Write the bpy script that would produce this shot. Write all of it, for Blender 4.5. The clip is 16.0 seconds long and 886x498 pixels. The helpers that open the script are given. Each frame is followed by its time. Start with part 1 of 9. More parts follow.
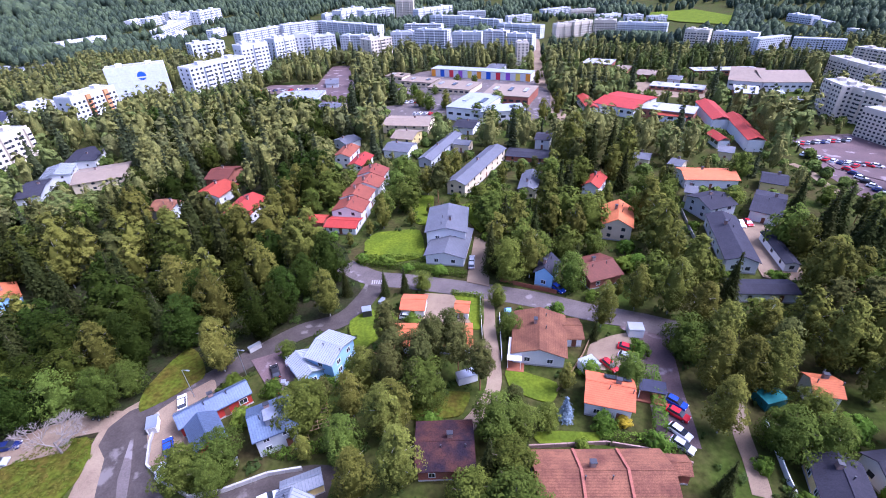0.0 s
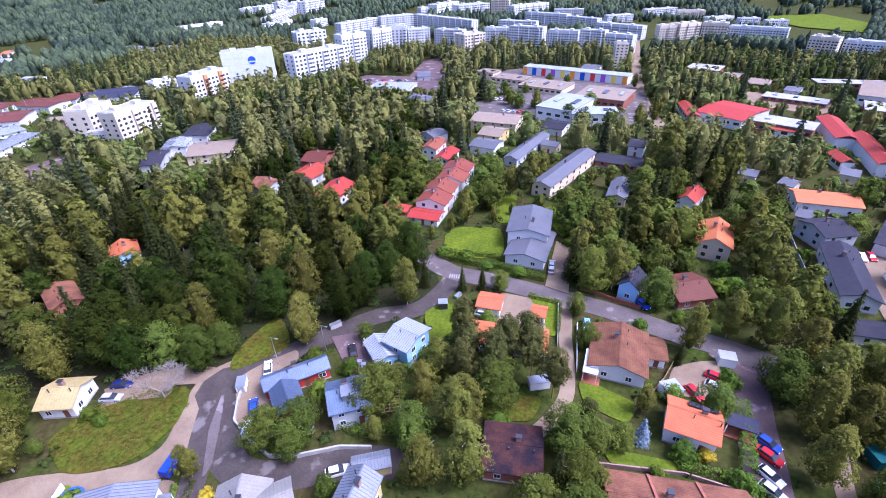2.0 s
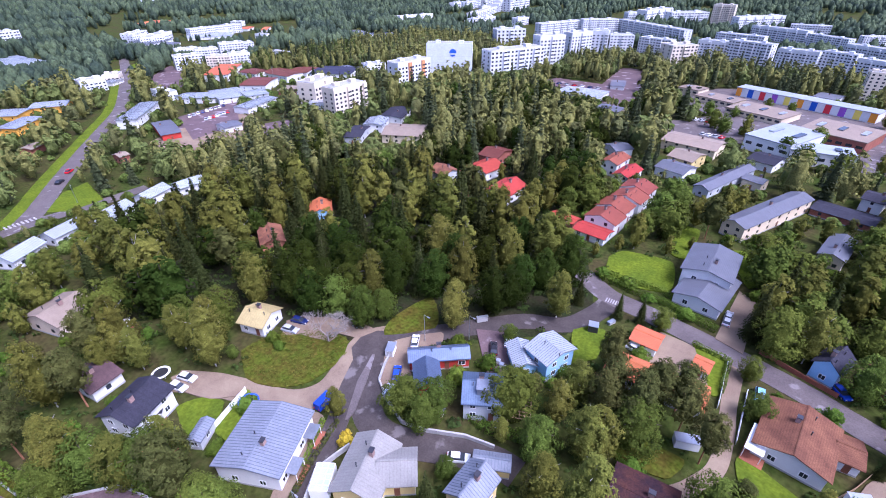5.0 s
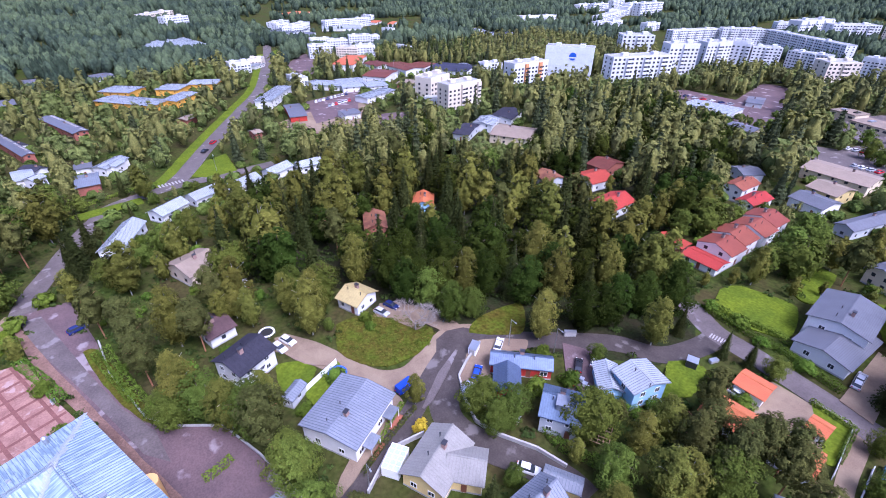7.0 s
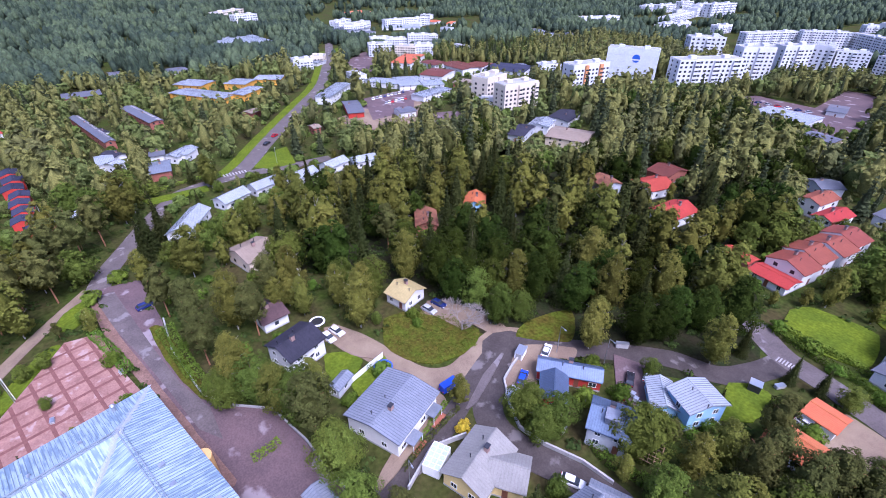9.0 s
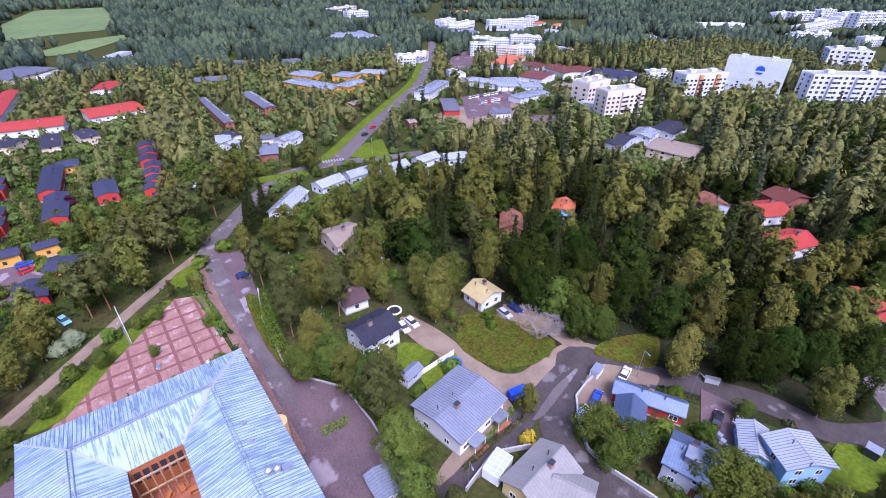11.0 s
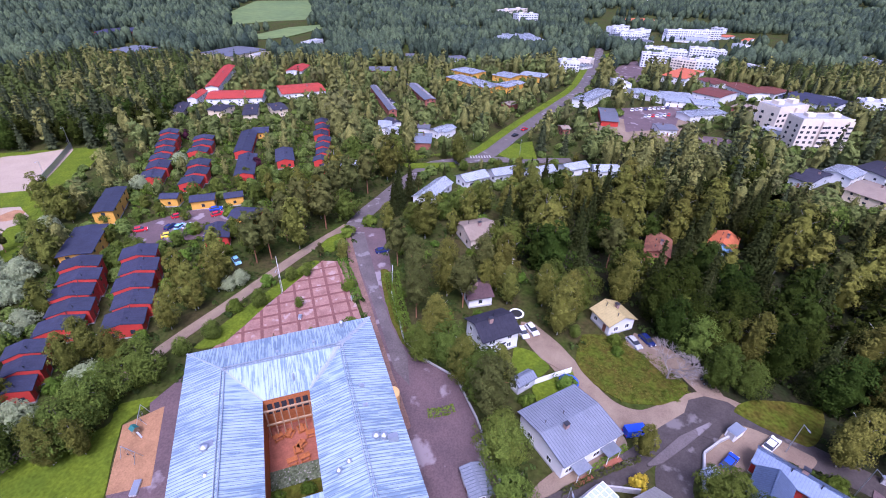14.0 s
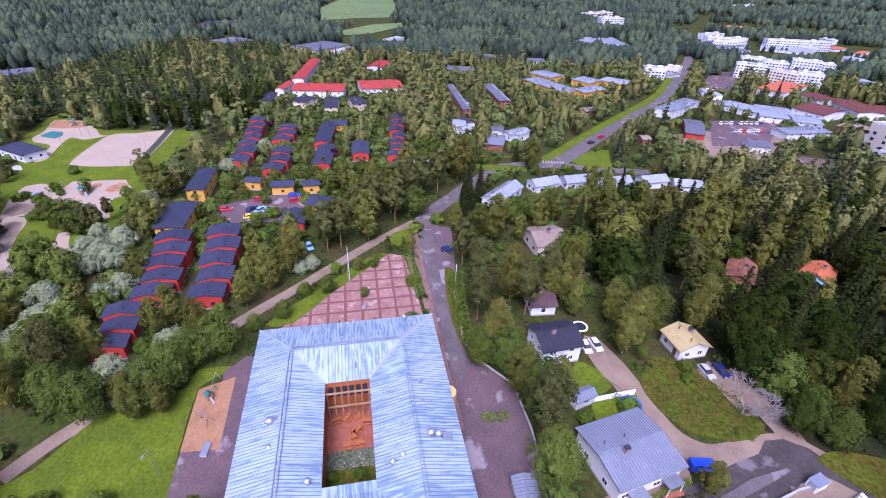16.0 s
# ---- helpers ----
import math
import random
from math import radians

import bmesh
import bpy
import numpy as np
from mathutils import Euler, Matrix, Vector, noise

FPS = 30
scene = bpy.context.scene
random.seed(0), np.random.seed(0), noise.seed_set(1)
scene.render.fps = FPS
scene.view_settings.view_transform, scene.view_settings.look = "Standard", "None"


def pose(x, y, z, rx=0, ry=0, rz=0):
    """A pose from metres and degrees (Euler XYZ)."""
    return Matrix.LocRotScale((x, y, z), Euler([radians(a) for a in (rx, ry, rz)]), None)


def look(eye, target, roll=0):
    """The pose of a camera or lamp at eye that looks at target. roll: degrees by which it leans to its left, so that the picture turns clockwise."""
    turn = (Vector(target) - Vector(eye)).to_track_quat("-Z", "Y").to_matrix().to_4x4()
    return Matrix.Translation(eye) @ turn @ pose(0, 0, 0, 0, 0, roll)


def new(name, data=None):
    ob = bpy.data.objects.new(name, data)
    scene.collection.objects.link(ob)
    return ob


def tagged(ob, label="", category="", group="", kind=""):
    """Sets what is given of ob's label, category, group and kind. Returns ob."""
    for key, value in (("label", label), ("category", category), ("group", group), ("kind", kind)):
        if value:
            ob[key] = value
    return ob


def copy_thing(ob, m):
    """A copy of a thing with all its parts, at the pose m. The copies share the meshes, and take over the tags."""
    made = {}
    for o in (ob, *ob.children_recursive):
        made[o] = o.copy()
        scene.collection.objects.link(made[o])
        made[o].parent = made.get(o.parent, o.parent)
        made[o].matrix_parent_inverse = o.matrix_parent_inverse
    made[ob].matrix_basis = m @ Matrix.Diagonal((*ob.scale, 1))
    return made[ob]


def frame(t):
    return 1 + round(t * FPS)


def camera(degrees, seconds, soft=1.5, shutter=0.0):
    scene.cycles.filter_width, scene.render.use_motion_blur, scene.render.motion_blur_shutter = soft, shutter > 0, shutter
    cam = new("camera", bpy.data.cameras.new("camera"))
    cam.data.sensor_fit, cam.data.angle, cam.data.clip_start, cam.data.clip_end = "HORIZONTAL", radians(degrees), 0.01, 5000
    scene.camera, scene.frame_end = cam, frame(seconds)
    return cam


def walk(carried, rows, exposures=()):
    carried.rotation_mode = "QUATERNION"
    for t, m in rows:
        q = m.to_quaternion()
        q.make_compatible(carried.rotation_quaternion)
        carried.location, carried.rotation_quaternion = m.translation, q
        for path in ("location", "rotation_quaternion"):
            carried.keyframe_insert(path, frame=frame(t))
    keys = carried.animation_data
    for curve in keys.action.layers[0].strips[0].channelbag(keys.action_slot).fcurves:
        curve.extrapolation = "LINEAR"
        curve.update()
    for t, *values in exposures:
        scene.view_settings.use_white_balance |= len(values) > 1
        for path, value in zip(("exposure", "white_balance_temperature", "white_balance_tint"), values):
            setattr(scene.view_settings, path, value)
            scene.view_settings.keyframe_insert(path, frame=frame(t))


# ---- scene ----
# camera: a slow arc about 75 m above the ground
cam = camera(87.59, 16.0, soft=1.0)
PATH = [
    (0.0, -10.975, -6.079, 75.046, 8.327, -32.251, -2.584),
    (0.5, -11.882, -6.244, 75.025, 9.081, -32.369, -2.550),
    (1.0, -12.794, -6.349, 75.077, 11.597, -32.415, -2.407),
    (1.5, -13.590, -6.515, 75.175, 14.502, -32.383, -2.213),
    (2.0, -14.474, -6.691, 75.400, 18.230, -32.392, -1.879),
    (2.5, -15.188, -6.943, 75.708, 21.557, -32.395, -1.722),
    (3.0, -15.808, -7.163, 76.107, 24.709, -32.413, -1.606),
    (3.5, -16.349, -7.447, 76.448, 28.608, -32.388, -1.323),
    (4.0, -16.904, -7.775, 76.569, 32.242, -32.294, -0.900),
    (4.5, -17.390, -8.095, 76.575, 35.994, -32.189, -0.609),
    (7.0, -18.702, -9.904, 77.417, 52.444, -32.262, 0.515),
    (7.5, -19.067, -10.109, 77.283, 55.608, -32.298, 0.562),
    (8.0, -19.386, -10.358, 77.091, 56.278, -32.269, 0.357),
    (10.5, -20.781, -11.479, 76.737, 67.329, -32.311, 0.449),
    (11.0, -20.960, -11.704, 76.518, 70.365, -32.276, 0.597),
    (11.5, -21.102, -11.983, 76.213, 73.260, -32.240, 0.740),
    (12.0, -21.232, -12.332, 76.034, 76.118, -32.198, 0.850),
    (12.5, -21.319, -12.634, 75.947, 79.366, -32.203, 1.042),
    (13.0, -21.442, -12.965, 75.765, 82.187, -32.190, 1.086),
    (13.5, -21.520, -13.314, 75.623, 85.166, -32.183, 1.264),
    (14.0, -21.661, -13.785, 75.488, 88.489, -32.224, 1.513),
    (14.5, -21.740, -14.337, 75.452, 91.612, -32.277, 1.811),
    (15.0, -21.740, -14.873, 75.470, 94.342, -32.359, 2.083),
    (15.5, -21.764, -15.417, 75.520, 96.283, -32.387, 2.241),
    (16.0, -21.825, -15.943, 75.535, 97.011, -32.423, 2.146),
]
walk(cam, [(t, pose(x, y, z, 90 + pitch, 0, yaw) @ pose(0, 0, 0, 0, 0, roll)) for t, x, y, z, yaw, pitch, roll in PATH],
     [(0.0, 1.96, 4960, 34), (4.5, 1.78, 4960, 33), (10.5, 1.55, 4980, 35), (16.0, 1.43, 5010, 41)])

# ---- light: a bright overcast sky with a weak, wide sun ----
SUN_UP, SUN_TURN = 58.0, 88.0
world = bpy.data.worlds.new("sky")
scene.world = world
world.use_nodes = True
wn = world.node_tree.nodes
sky = wn.new("ShaderNodeTexSky")
sky.sky_type, sky.sun_disc = "NISHITA", False
sky.sun_elevation, sky.sun_rotation = radians(SUN_UP), radians(SUN_TURN)
sky.dust_density, sky.air_density, sky.ozone_density = 5.0, 0.8, 0.2
wn["Background"].inputs["Strength"].default_value = 0.105
world.node_tree.links.new(sky.outputs[0], wn["Background"].inputs["Color"])
sun = new("sun", bpy.data.lights.new("sun", "SUN"))
sun.data.energy, sun.data.angle, sun.data.color = 1.5, radians(24), (1.0, 0.95, 0.86)
sun.matrix_world = look((0, 0, 300), (-300 * math.cos(radians(SUN_UP)) * math.sin(radians(SUN_TURN)), -300 * math.cos(radians(SUN_UP)) * math.cos(radians(SUN_TURN)), 300 - 300 * math.sin(radians(SUN_UP))))


# ---- materials ----
def material(name, colour, rough=0.8, metal=0.0, vary=0.25, scale=0.6, fine=8.0, bump=0.2, second=None, obj=0.0, stripes=None, leafy=0.0, patch=None, spec=0.22, relief=0.05):
    m = bpy.data.materials.new(name)
    m.use_nodes = True
    n, l = m.node_tree.nodes, m.node_tree.links
    b = n["Principled BSDF"]
    b.inputs["Roughness"].default_value, b.inputs["Metallic"].default_value = rough, metal
    b.inputs["Specular IOR Level"].default_value = spec
    geo = n.new("ShaderNodeNewGeometry")
    co = n.new("ShaderNodeTexCoord")
    big = n.new("ShaderNodeTexNoise")
    big.inputs["Scale"].default_value, big.inputs["Detail"].default_value, big.inputs["Roughness"].default_value = scale, 5, 0.65
    small = n.new("ShaderNodeTexNoise")
    small.inputs["Scale"].default_value, small.inputs["Detail"].default_value = fine, 4
    l.new(geo.outputs["Position"], big.inputs["Vector"])
    l.new(geo.outputs["Position"], small.inputs["Vector"])
    ramp = n.new("ShaderNodeMapRange")
    ramp.inputs["From Min"].default_value, ramp.inputs["From Max"].default_value = 0.36, 0.64
    l.new(big.outputs["Fac"], ramp.inputs["Value"])
    mix = n.new("ShaderNodeMix")
    mix.data_type = "RGBA"
    two = second or tuple(c * (1 - vary) for c in colour)
    mix.inputs["A"].default_value, mix.inputs["B"].default_value = (*colour, 1), (*two, 1)
    l.new(ramp.outputs[0], mix.inputs["Factor"])
    grain = n.new("ShaderNodeMix")
    grain.data_type, grain.blend_type = "RGBA", "MULTIPLY"
    grain.inputs["Factor"].default_value = 1.0
    gr = n.new("ShaderNodeMapRange")
    gr.inputs["From Min"].default_value, gr.inputs["From Max"].default_value = 0.3, 0.7
    gr.inputs["To Min"].default_value, gr.inputs["To Max"].default_value = 1 - vary, 1 + vary * 0.6
    l.new(small.outputs["Fac"], gr.inputs["Value"])
    l.new(mix.outputs["Result"], grain.inputs["A"])
    l.new(gr.outputs[0], grain.inputs["B"])
    last = grain.outputs["Result"]
    height = small.outputs["Fac"]
    if stripes:  # courses of tiles or sheet joints: axis, width, depth
        axis, width, depth = stripes
        sep = n.new("ShaderNodeSeparateXYZ")
        l.new(co.outputs["Object"], sep.inputs[0])
        div = n.new("ShaderNodeMath")
        div.operation = "DIVIDE"
        div.inputs[1].default_value = width
        l.new(sep.outputs[axis], div.inputs[0])
        fr = n.new("ShaderNodeMath")
        fr.operation = "FRACT"
        l.new(div.outputs[0], fr.inputs[0])
        st = n.new("ShaderNodeMapRange")
        st.inputs["From Min"].default_value, st.inputs["From Max"].default_value = 0.0, 0.35
        st.inputs["To Min"].default_value, st.inputs["To Max"].default_value = 1 - depth, 1.0
        l.new(fr.outputs[0], st.inputs["Value"])
        mul = n.new("ShaderNodeMix")
        mul.data_type, mul.blend_type = "RGBA", "MULTIPLY"
        mul.inputs["Factor"].default_value = 1.0
        l.new(last, mul.inputs["A"])
        l.new(st.outputs[0], mul.inputs["B"])
        last, height = mul.outputs["Result"], st.outputs[0]
    if obj:
        info = n.new("ShaderNodeObjectInfo")
        hs = n.new("ShaderNodeHueSaturation")
        v = n.new("ShaderNodeMapRange")
        v.inputs["To Min"].default_value, v.inputs["To Max"].default_value = 1 - obj, 1 + obj
        h = n.new("ShaderNodeMapRange")
        h.inputs["To Min"].default_value, h.inputs["To Max"].default_value = 0.5 - obj * 0.05, 0.5 + obj * 0.06
        mult = n.new("ShaderNodeMath")
        mult.operation = "MULTIPLY"
        mult.inputs[1].default_value = 7.31
        frac = n.new("ShaderNodeMath")
        frac.operation = "FRACT"
        l.new(info.outputs["Random"], v.inputs["Value"])
        l.new(info.outputs["Random"], mult.inputs[0])
        l.new(mult.outputs[0], frac.inputs[0])
        l.new(frac.outputs[0], h.inputs["Value"])
        l.new(v.outputs[0], hs.inputs["Value"])
        l.new(h.outputs[0], hs.inputs["Hue"])
        l.new(last, hs.inputs["Color"])
        last = hs.outputs["Color"]
    if patch:  # a third tone in patches: colour, scale, threshold, roughness there
        pc, ps, pt, prough = patch
        pn = n.new("ShaderNodeTexNoise")
        pn.inputs["Scale"].default_value, pn.inputs["Detail"].default_value = ps, 6
        l.new(geo.outputs["Position"], pn.inputs["Vector"])
        pr = n.new("ShaderNodeMapRange")
        pr.inputs["From Min"].default_value, pr.inputs["From Max"].default_value = pt, pt + 0.06
        l.new(pn.outputs["Fac"], pr.inputs["Value"])
        pm = n.new("ShaderNodeMix")
        pm.data_type = "RGBA"
        pm.inputs["B"].default_value = (*pc, 1)
        l.new(pr.outputs[0], pm.inputs["Factor"])
        l.new(last, pm.inputs["A"])
        last = pm.outputs["Result"]
        rr = n.new("ShaderNodeMapRange")
        rr.inputs["To Min"].default_value, rr.inputs["To Max"].default_value = rough, prough
        l.new(pr.outputs[0], rr.inputs["Value"])
        l.new(rr.outputs[0], b.inputs["Roughness"])
    l.new(last, b.inputs["Base Color"])
    if bump:
        bp = n.new("ShaderNodeBump")
        bp.inputs["Strength"].default_value, bp.inputs["Distance"].default_value = bump, relief
        l.new(height, bp.inputs["Height"])
        l.new(bp.outputs[0], b.inputs["Normal"])
    if leafy:
        tr = n.new("ShaderNodeBsdfTranslucent")
        l.new(last, tr.inputs["Color"])
        ms = n.new("ShaderNodeMixShader")
        ms.inputs[0].default_value = leafy
        l.new(b.outputs[0], ms.inputs[1])
        l.new(tr.outputs[0], ms.inputs[2])
        l.new(ms.outputs[0], n["Material Output"].inputs["Surface"])
        b.inputs["Specular IOR Level"].default_value = min(spec, 0.06)
    return m


WALL = {
    "white": material("white_render", (0.64, 0.64, 0.63), 0.7, vary=0.08, scale=0.3, bump=0.05),
    "cream": material("cream_render", (0.62, 0.52, 0.36), 0.7, vary=0.1, scale=0.3, bump=0.05),
    "beige": material("beige_render", (0.55, 0.46, 0.36), 0.7, vary=0.1, scale=0.3, bump=0.05),
    "yellow": material("yellow_boards", (0.66, 0.52, 0.22), 0.65, vary=0.1, scale=0.3, bump=0.05),
    "ochre": material("ochre_boards", (0.62, 0.33, 0.05), 0.65, vary=0.12, scale=0.3, bump=0.05),
    "red": material("red_boards", (0.42, 0.045, 0.03), 0.6, vary=0.15, scale=0.3, bump=0.05),
    "brick": material("red_brown_brick", (0.30, 0.11, 0.075), 0.85, vary=0.2, scale=0.4, fine=5, bump=0.1),
    "light_blue": material("light_blue_boards", (0.30, 0.50, 0.72), 0.6, vary=0.08, scale=0.3, bump=0.05),
    "pale_gray": material("pale_grey_boards", (0.42, 0.44, 0.46), 0.65, vary=0.1, scale=0.3, bump=0.05),
}
ROOF = {
    "seam_gray": material("grey_sheet_metal", (0.175, 0.192, 0.225), 0.5, 0.2, 0.15, 0.35, 3, 0.05, obj=0.12),
    "white_roof": material("pale_sheet_metal", (0.30, 0.325, 0.35), 0.5, 0.1, 0.12, 0.3, 3, 0.05, obj=0.08),
    "blue_roof": material("blue_sheet_metal", (0.090, 0.120, 0.182), 0.4, 0.3, 0.18, 0.4, 3, 0.05, stripes=(0, 0.45, 0.25), obj=0.1),
    "slate_roof": material("purple_grey_tiles", (0.105, 0.108, 0.128), 0.6, 0.0, 0.15, 0.4, 5, 0.15, stripes=(1, 0.4, 0.22), obj=0.08),
    "felt_dark": material("dark_grey_felt", (0.034, 0.033, 0.046), 0.85, 0.0, 0.25, 0.5, 5, 0.1, stripes=(0, 1.0, 0.12), obj=0.15, spec=0.12),
    "felt_blue": material("blue_black_felt", (0.034, 0.036, 0.062), 0.8, 0.0, 0.25, 0.5, 5, 0.1, stripes=(0, 1.0, 0.12), obj=0.15, spec=0.2),
    "felt_brown": material("brown_black_felt", (0.085, 0.05, 0.05), 0.8, 0.0, 0.3, 0.5, 5, 0.1, obj=0.1),
    "felt_rust": material("rust_stained_felt", (0.016, 0.011, 0.018), 0.85, 0.0, 0.35, 0.3, 4, 0.1, second=(0.062, 0.026, 0.020), spec=0.1),
    "orange_roof": material("orange_tiles", (0.43, 0.122, 0.048), 0.8, 0.0, 0.15, 0.5, 5, 0.2, stripes=(1, 0.38, 0.28), obj=0.1),
    "red_roof": material("red_tiles", (0.30, 0.040, 0.026), 0.75, 0.0, 0.15, 0.5, 5, 0.2, stripes=(1, 0.38, 0.28), obj=0.1),
    "brick_roof": material("brick_red_tiles", (0.185, 0.048, 0.030), 0.75, 0.0, 0.18, 0.5, 5, 0.2, stripes=(1, 0.38, 0.28), obj=0.15),
    "maroon_roof": material("maroon_tiles", (0.115, 0.034, 0.024), 0.7, 0.0, 0.18, 0.5, 5, 0.2, stripes=(1, 0.38, 0.25), obj=0.1),
    "brown_roof": material("faded_brown_tiles", (0.17, 0.076, 0.042), 0.85, 0.0, 0.25, 0.3, 5, 0.2, second=(0.105, 0.046, 0.028), spec=0.1, stripes=(1, 0.38, 0.25)),
    "rust_roof": material("faded_rust_tiles", (0.225, 0.100, 0.056), 0.85, 0.0, 0.28, 0.25, 5, 0.2, second=(0.115, 0.048, 0.032), spec=0.1, stripes=(1, 0.38, 0.28)),
    "beige_roof": material("weathered_beige_sheets", (0.215, 0.205, 0.185), 0.7, 0.0, 0.15, 0.4, 4, 0.1, stripes=(0, 0.6, 0.14)),
    "tan_roof": material("tan_sheets", (0.215, 0.168, 0.125), 0.7, 0.0, 0.15, 0.4, 4, 0.1, stripes=(1, 0.5, 0.15), obj=0.08),
    "yellow_roof": material("mossy_yellow_sheets", (0.37, 0.30, 0.13), 0.7, 0.0, 0.18, 0.4, 4, 0.1, stripes=(0, 0.7, 0.12)),
}
M_TRIM = material("white_painted_trim", (0.78, 0.78, 0.77), 0.5, vary=0.05, bump=0)
M_SEAM = material("dark_roof_seams", (0.10, 0.11, 0.13), 0.6, 0.2, 0.1, bump=0)
M_WORN = material("worn_road_paint", (0.36, 0.34, 0.33), 0.8, vary=0.35, scale=0.8, fine=4, bump=0)
M_GLASS = material("window_glass", (0.03, 0.035, 0.045), 0.08, vary=0.1, bump=0, spec=0.5)
M_DARKMETAL = material("dark_metal", (0.06, 0.06, 0.07), 0.45, 0.6, 0.1, bump=0)
M_STEEL = material("galvanised_steel", (0.45, 0.47, 0.5), 0.4, 0.8, 0.1, bump=0)
M_DOOR = material("brown_door", (0.17, 0.07, 0.04), 0.5, vary=0.1, bump=0)
M_CHIMNEY = material("chimney_brick", (0.30, 0.20, 0.17), 0.85, vary=0.2, bump=0.1)
M_FOUND = material("concrete", (0.36, 0.35, 0.34), 0.85, vary=0.15, bump=0.1)
M_WOOD = material("weathered_planks", (0.33, 0.22, 0.13), 0.75, vary=0.25, fine=4, bump=0.1, spec=0.03)
M_REDWOOD = material("red_brown_decking", (0.27, 0.10, 0.06), 0.6, vary=0.2, fine=4, bump=0.1, spec=0.03)
M_GROUND = material("wild_grass", (0.036, 0.054, 0.008), 0.95, vary=0.4, scale=0.08, fine=0.9, bump=0.4, second=(0.050, 0.042, 0.016), spec=0.03)
# Shade in the gaps between the trees is put into this floor colour.
M_FLOOR_SHADE = material("forest_floor", (0.020, 0.028, 0.009), 0.95, vary=0.35, scale=0.2, fine=1.5, bump=0.4, second=(0.026, 0.022, 0.012), spec=0.03)
M_LAWN = material("mown_grass", (0.098, 0.130, 0.008), 0.95, vary=0.3, scale=0.16, fine=1.6, bump=0.3, second=(0.066, 0.096, 0.008), spec=0.03)
M_FIELD = material("young_crop", (0.115, 0.155, 0.045), 0.95, vary=0.2, scale=0.01, fine=0.1, bump=0, second=(0.085, 0.125, 0.04))
M_MEADOW = material("rough_meadow", (0.062, 0.084, 0.007), 0.95, vary=0.45, scale=0.22, fine=1.3, bump=0.5, second=(0.070, 0.056, 0.010), spec=0.03)
# Pale patches on the three asphalts paint in sky reflected off wet ground.
M_ASPHALT = material("asphalt", (0.118, 0.080, 0.080), 0.7, vary=0.2, scale=0.12, fine=3, bump=0.06, second=(0.088, 0.062, 0.064), patch=((0.21, 0.175, 0.18), 0.16, 0.59, 0.5), spec=0.08)
M_ROAD = material("pale_asphalt_sky_sheen", (0.118, 0.100, 0.094), 0.7, vary=0.2, scale=0.15, fine=3, bump=0.06, second=(0.085, 0.070, 0.068), patch=((0.165, 0.145, 0.145), 0.25, 0.60, 0.45), spec=0.08)
M_WET = material("damp_asphalt_sky_sheen", (0.066, 0.055, 0.050), 0.6, vary=0.2, scale=0.3, fine=3, bump=0.05, second=(0.046, 0.038, 0.035), patch=((0.125, 0.110, 0.105), 0.22, 0.60, 0.45), spec=0.08)
M_EARTH = material("brown_earth", (0.20, 0.125, 0.095), 0.95, vary=0.25, scale=0.3, fine=3, bump=0.15, second=(0.14, 0.085, 0.065), spec=0.03)
M_GRAVEL = material("gravel", (0.220, 0.168, 0.114), 0.95, vary=0.16, scale=0.12, fine=5, bump=0.1, second=(0.155, 0.112, 0.080), spec=0.03)
M_SAND = material("sand", (0.315, 0.25, 0.180), 0.95, vary=0.12, scale=0.08, fine=4, bump=0.1, spec=0.03)
# The paler patches are wet sheen, put into the paving colour.
M_PAVING = material("pink_block_paving", (0.27, 0.155, 0.125), 0.75, vary=0.2, scale=0.3, fine=3, bump=0.05, second=(0.20, 0.11, 0.09), patch=((0.30, 0.21, 0.19), 0.35, 0.58, 0.5), spec=0.03)
M_BAND = material("dark_red_blocks", (0.17, 0.080, 0.068), 0.75, vary=0.2, scale=0.5, fine=4, bump=0.05, spec=0.03)
M_PLAY = material("bark_sand", (0.30, 0.165, 0.085), 0.95, vary=0.2, scale=0.3, fine=4, bump=0.1, spec=0.03)
M_COURT_TEAL = material("teal_rubber", (0.03, 0.13, 0.12), 0.8, vary=0.1, bump=0)
M_BARK = material("grey_brown_bark", (0.14, 0.11, 0.085), 0.9, vary=0.3, fine=6, bump=0.3)
M_BIRCHBARK = material("birch_bark", (0.45, 0.43, 0.40), 0.8, vary=0.4, fine=5, bump=0.2)
M_PINEBARK = material("orange_pine_bark", (0.30, 0.14, 0.07), 0.85, vary=0.3, fine=5, bump=0.3)
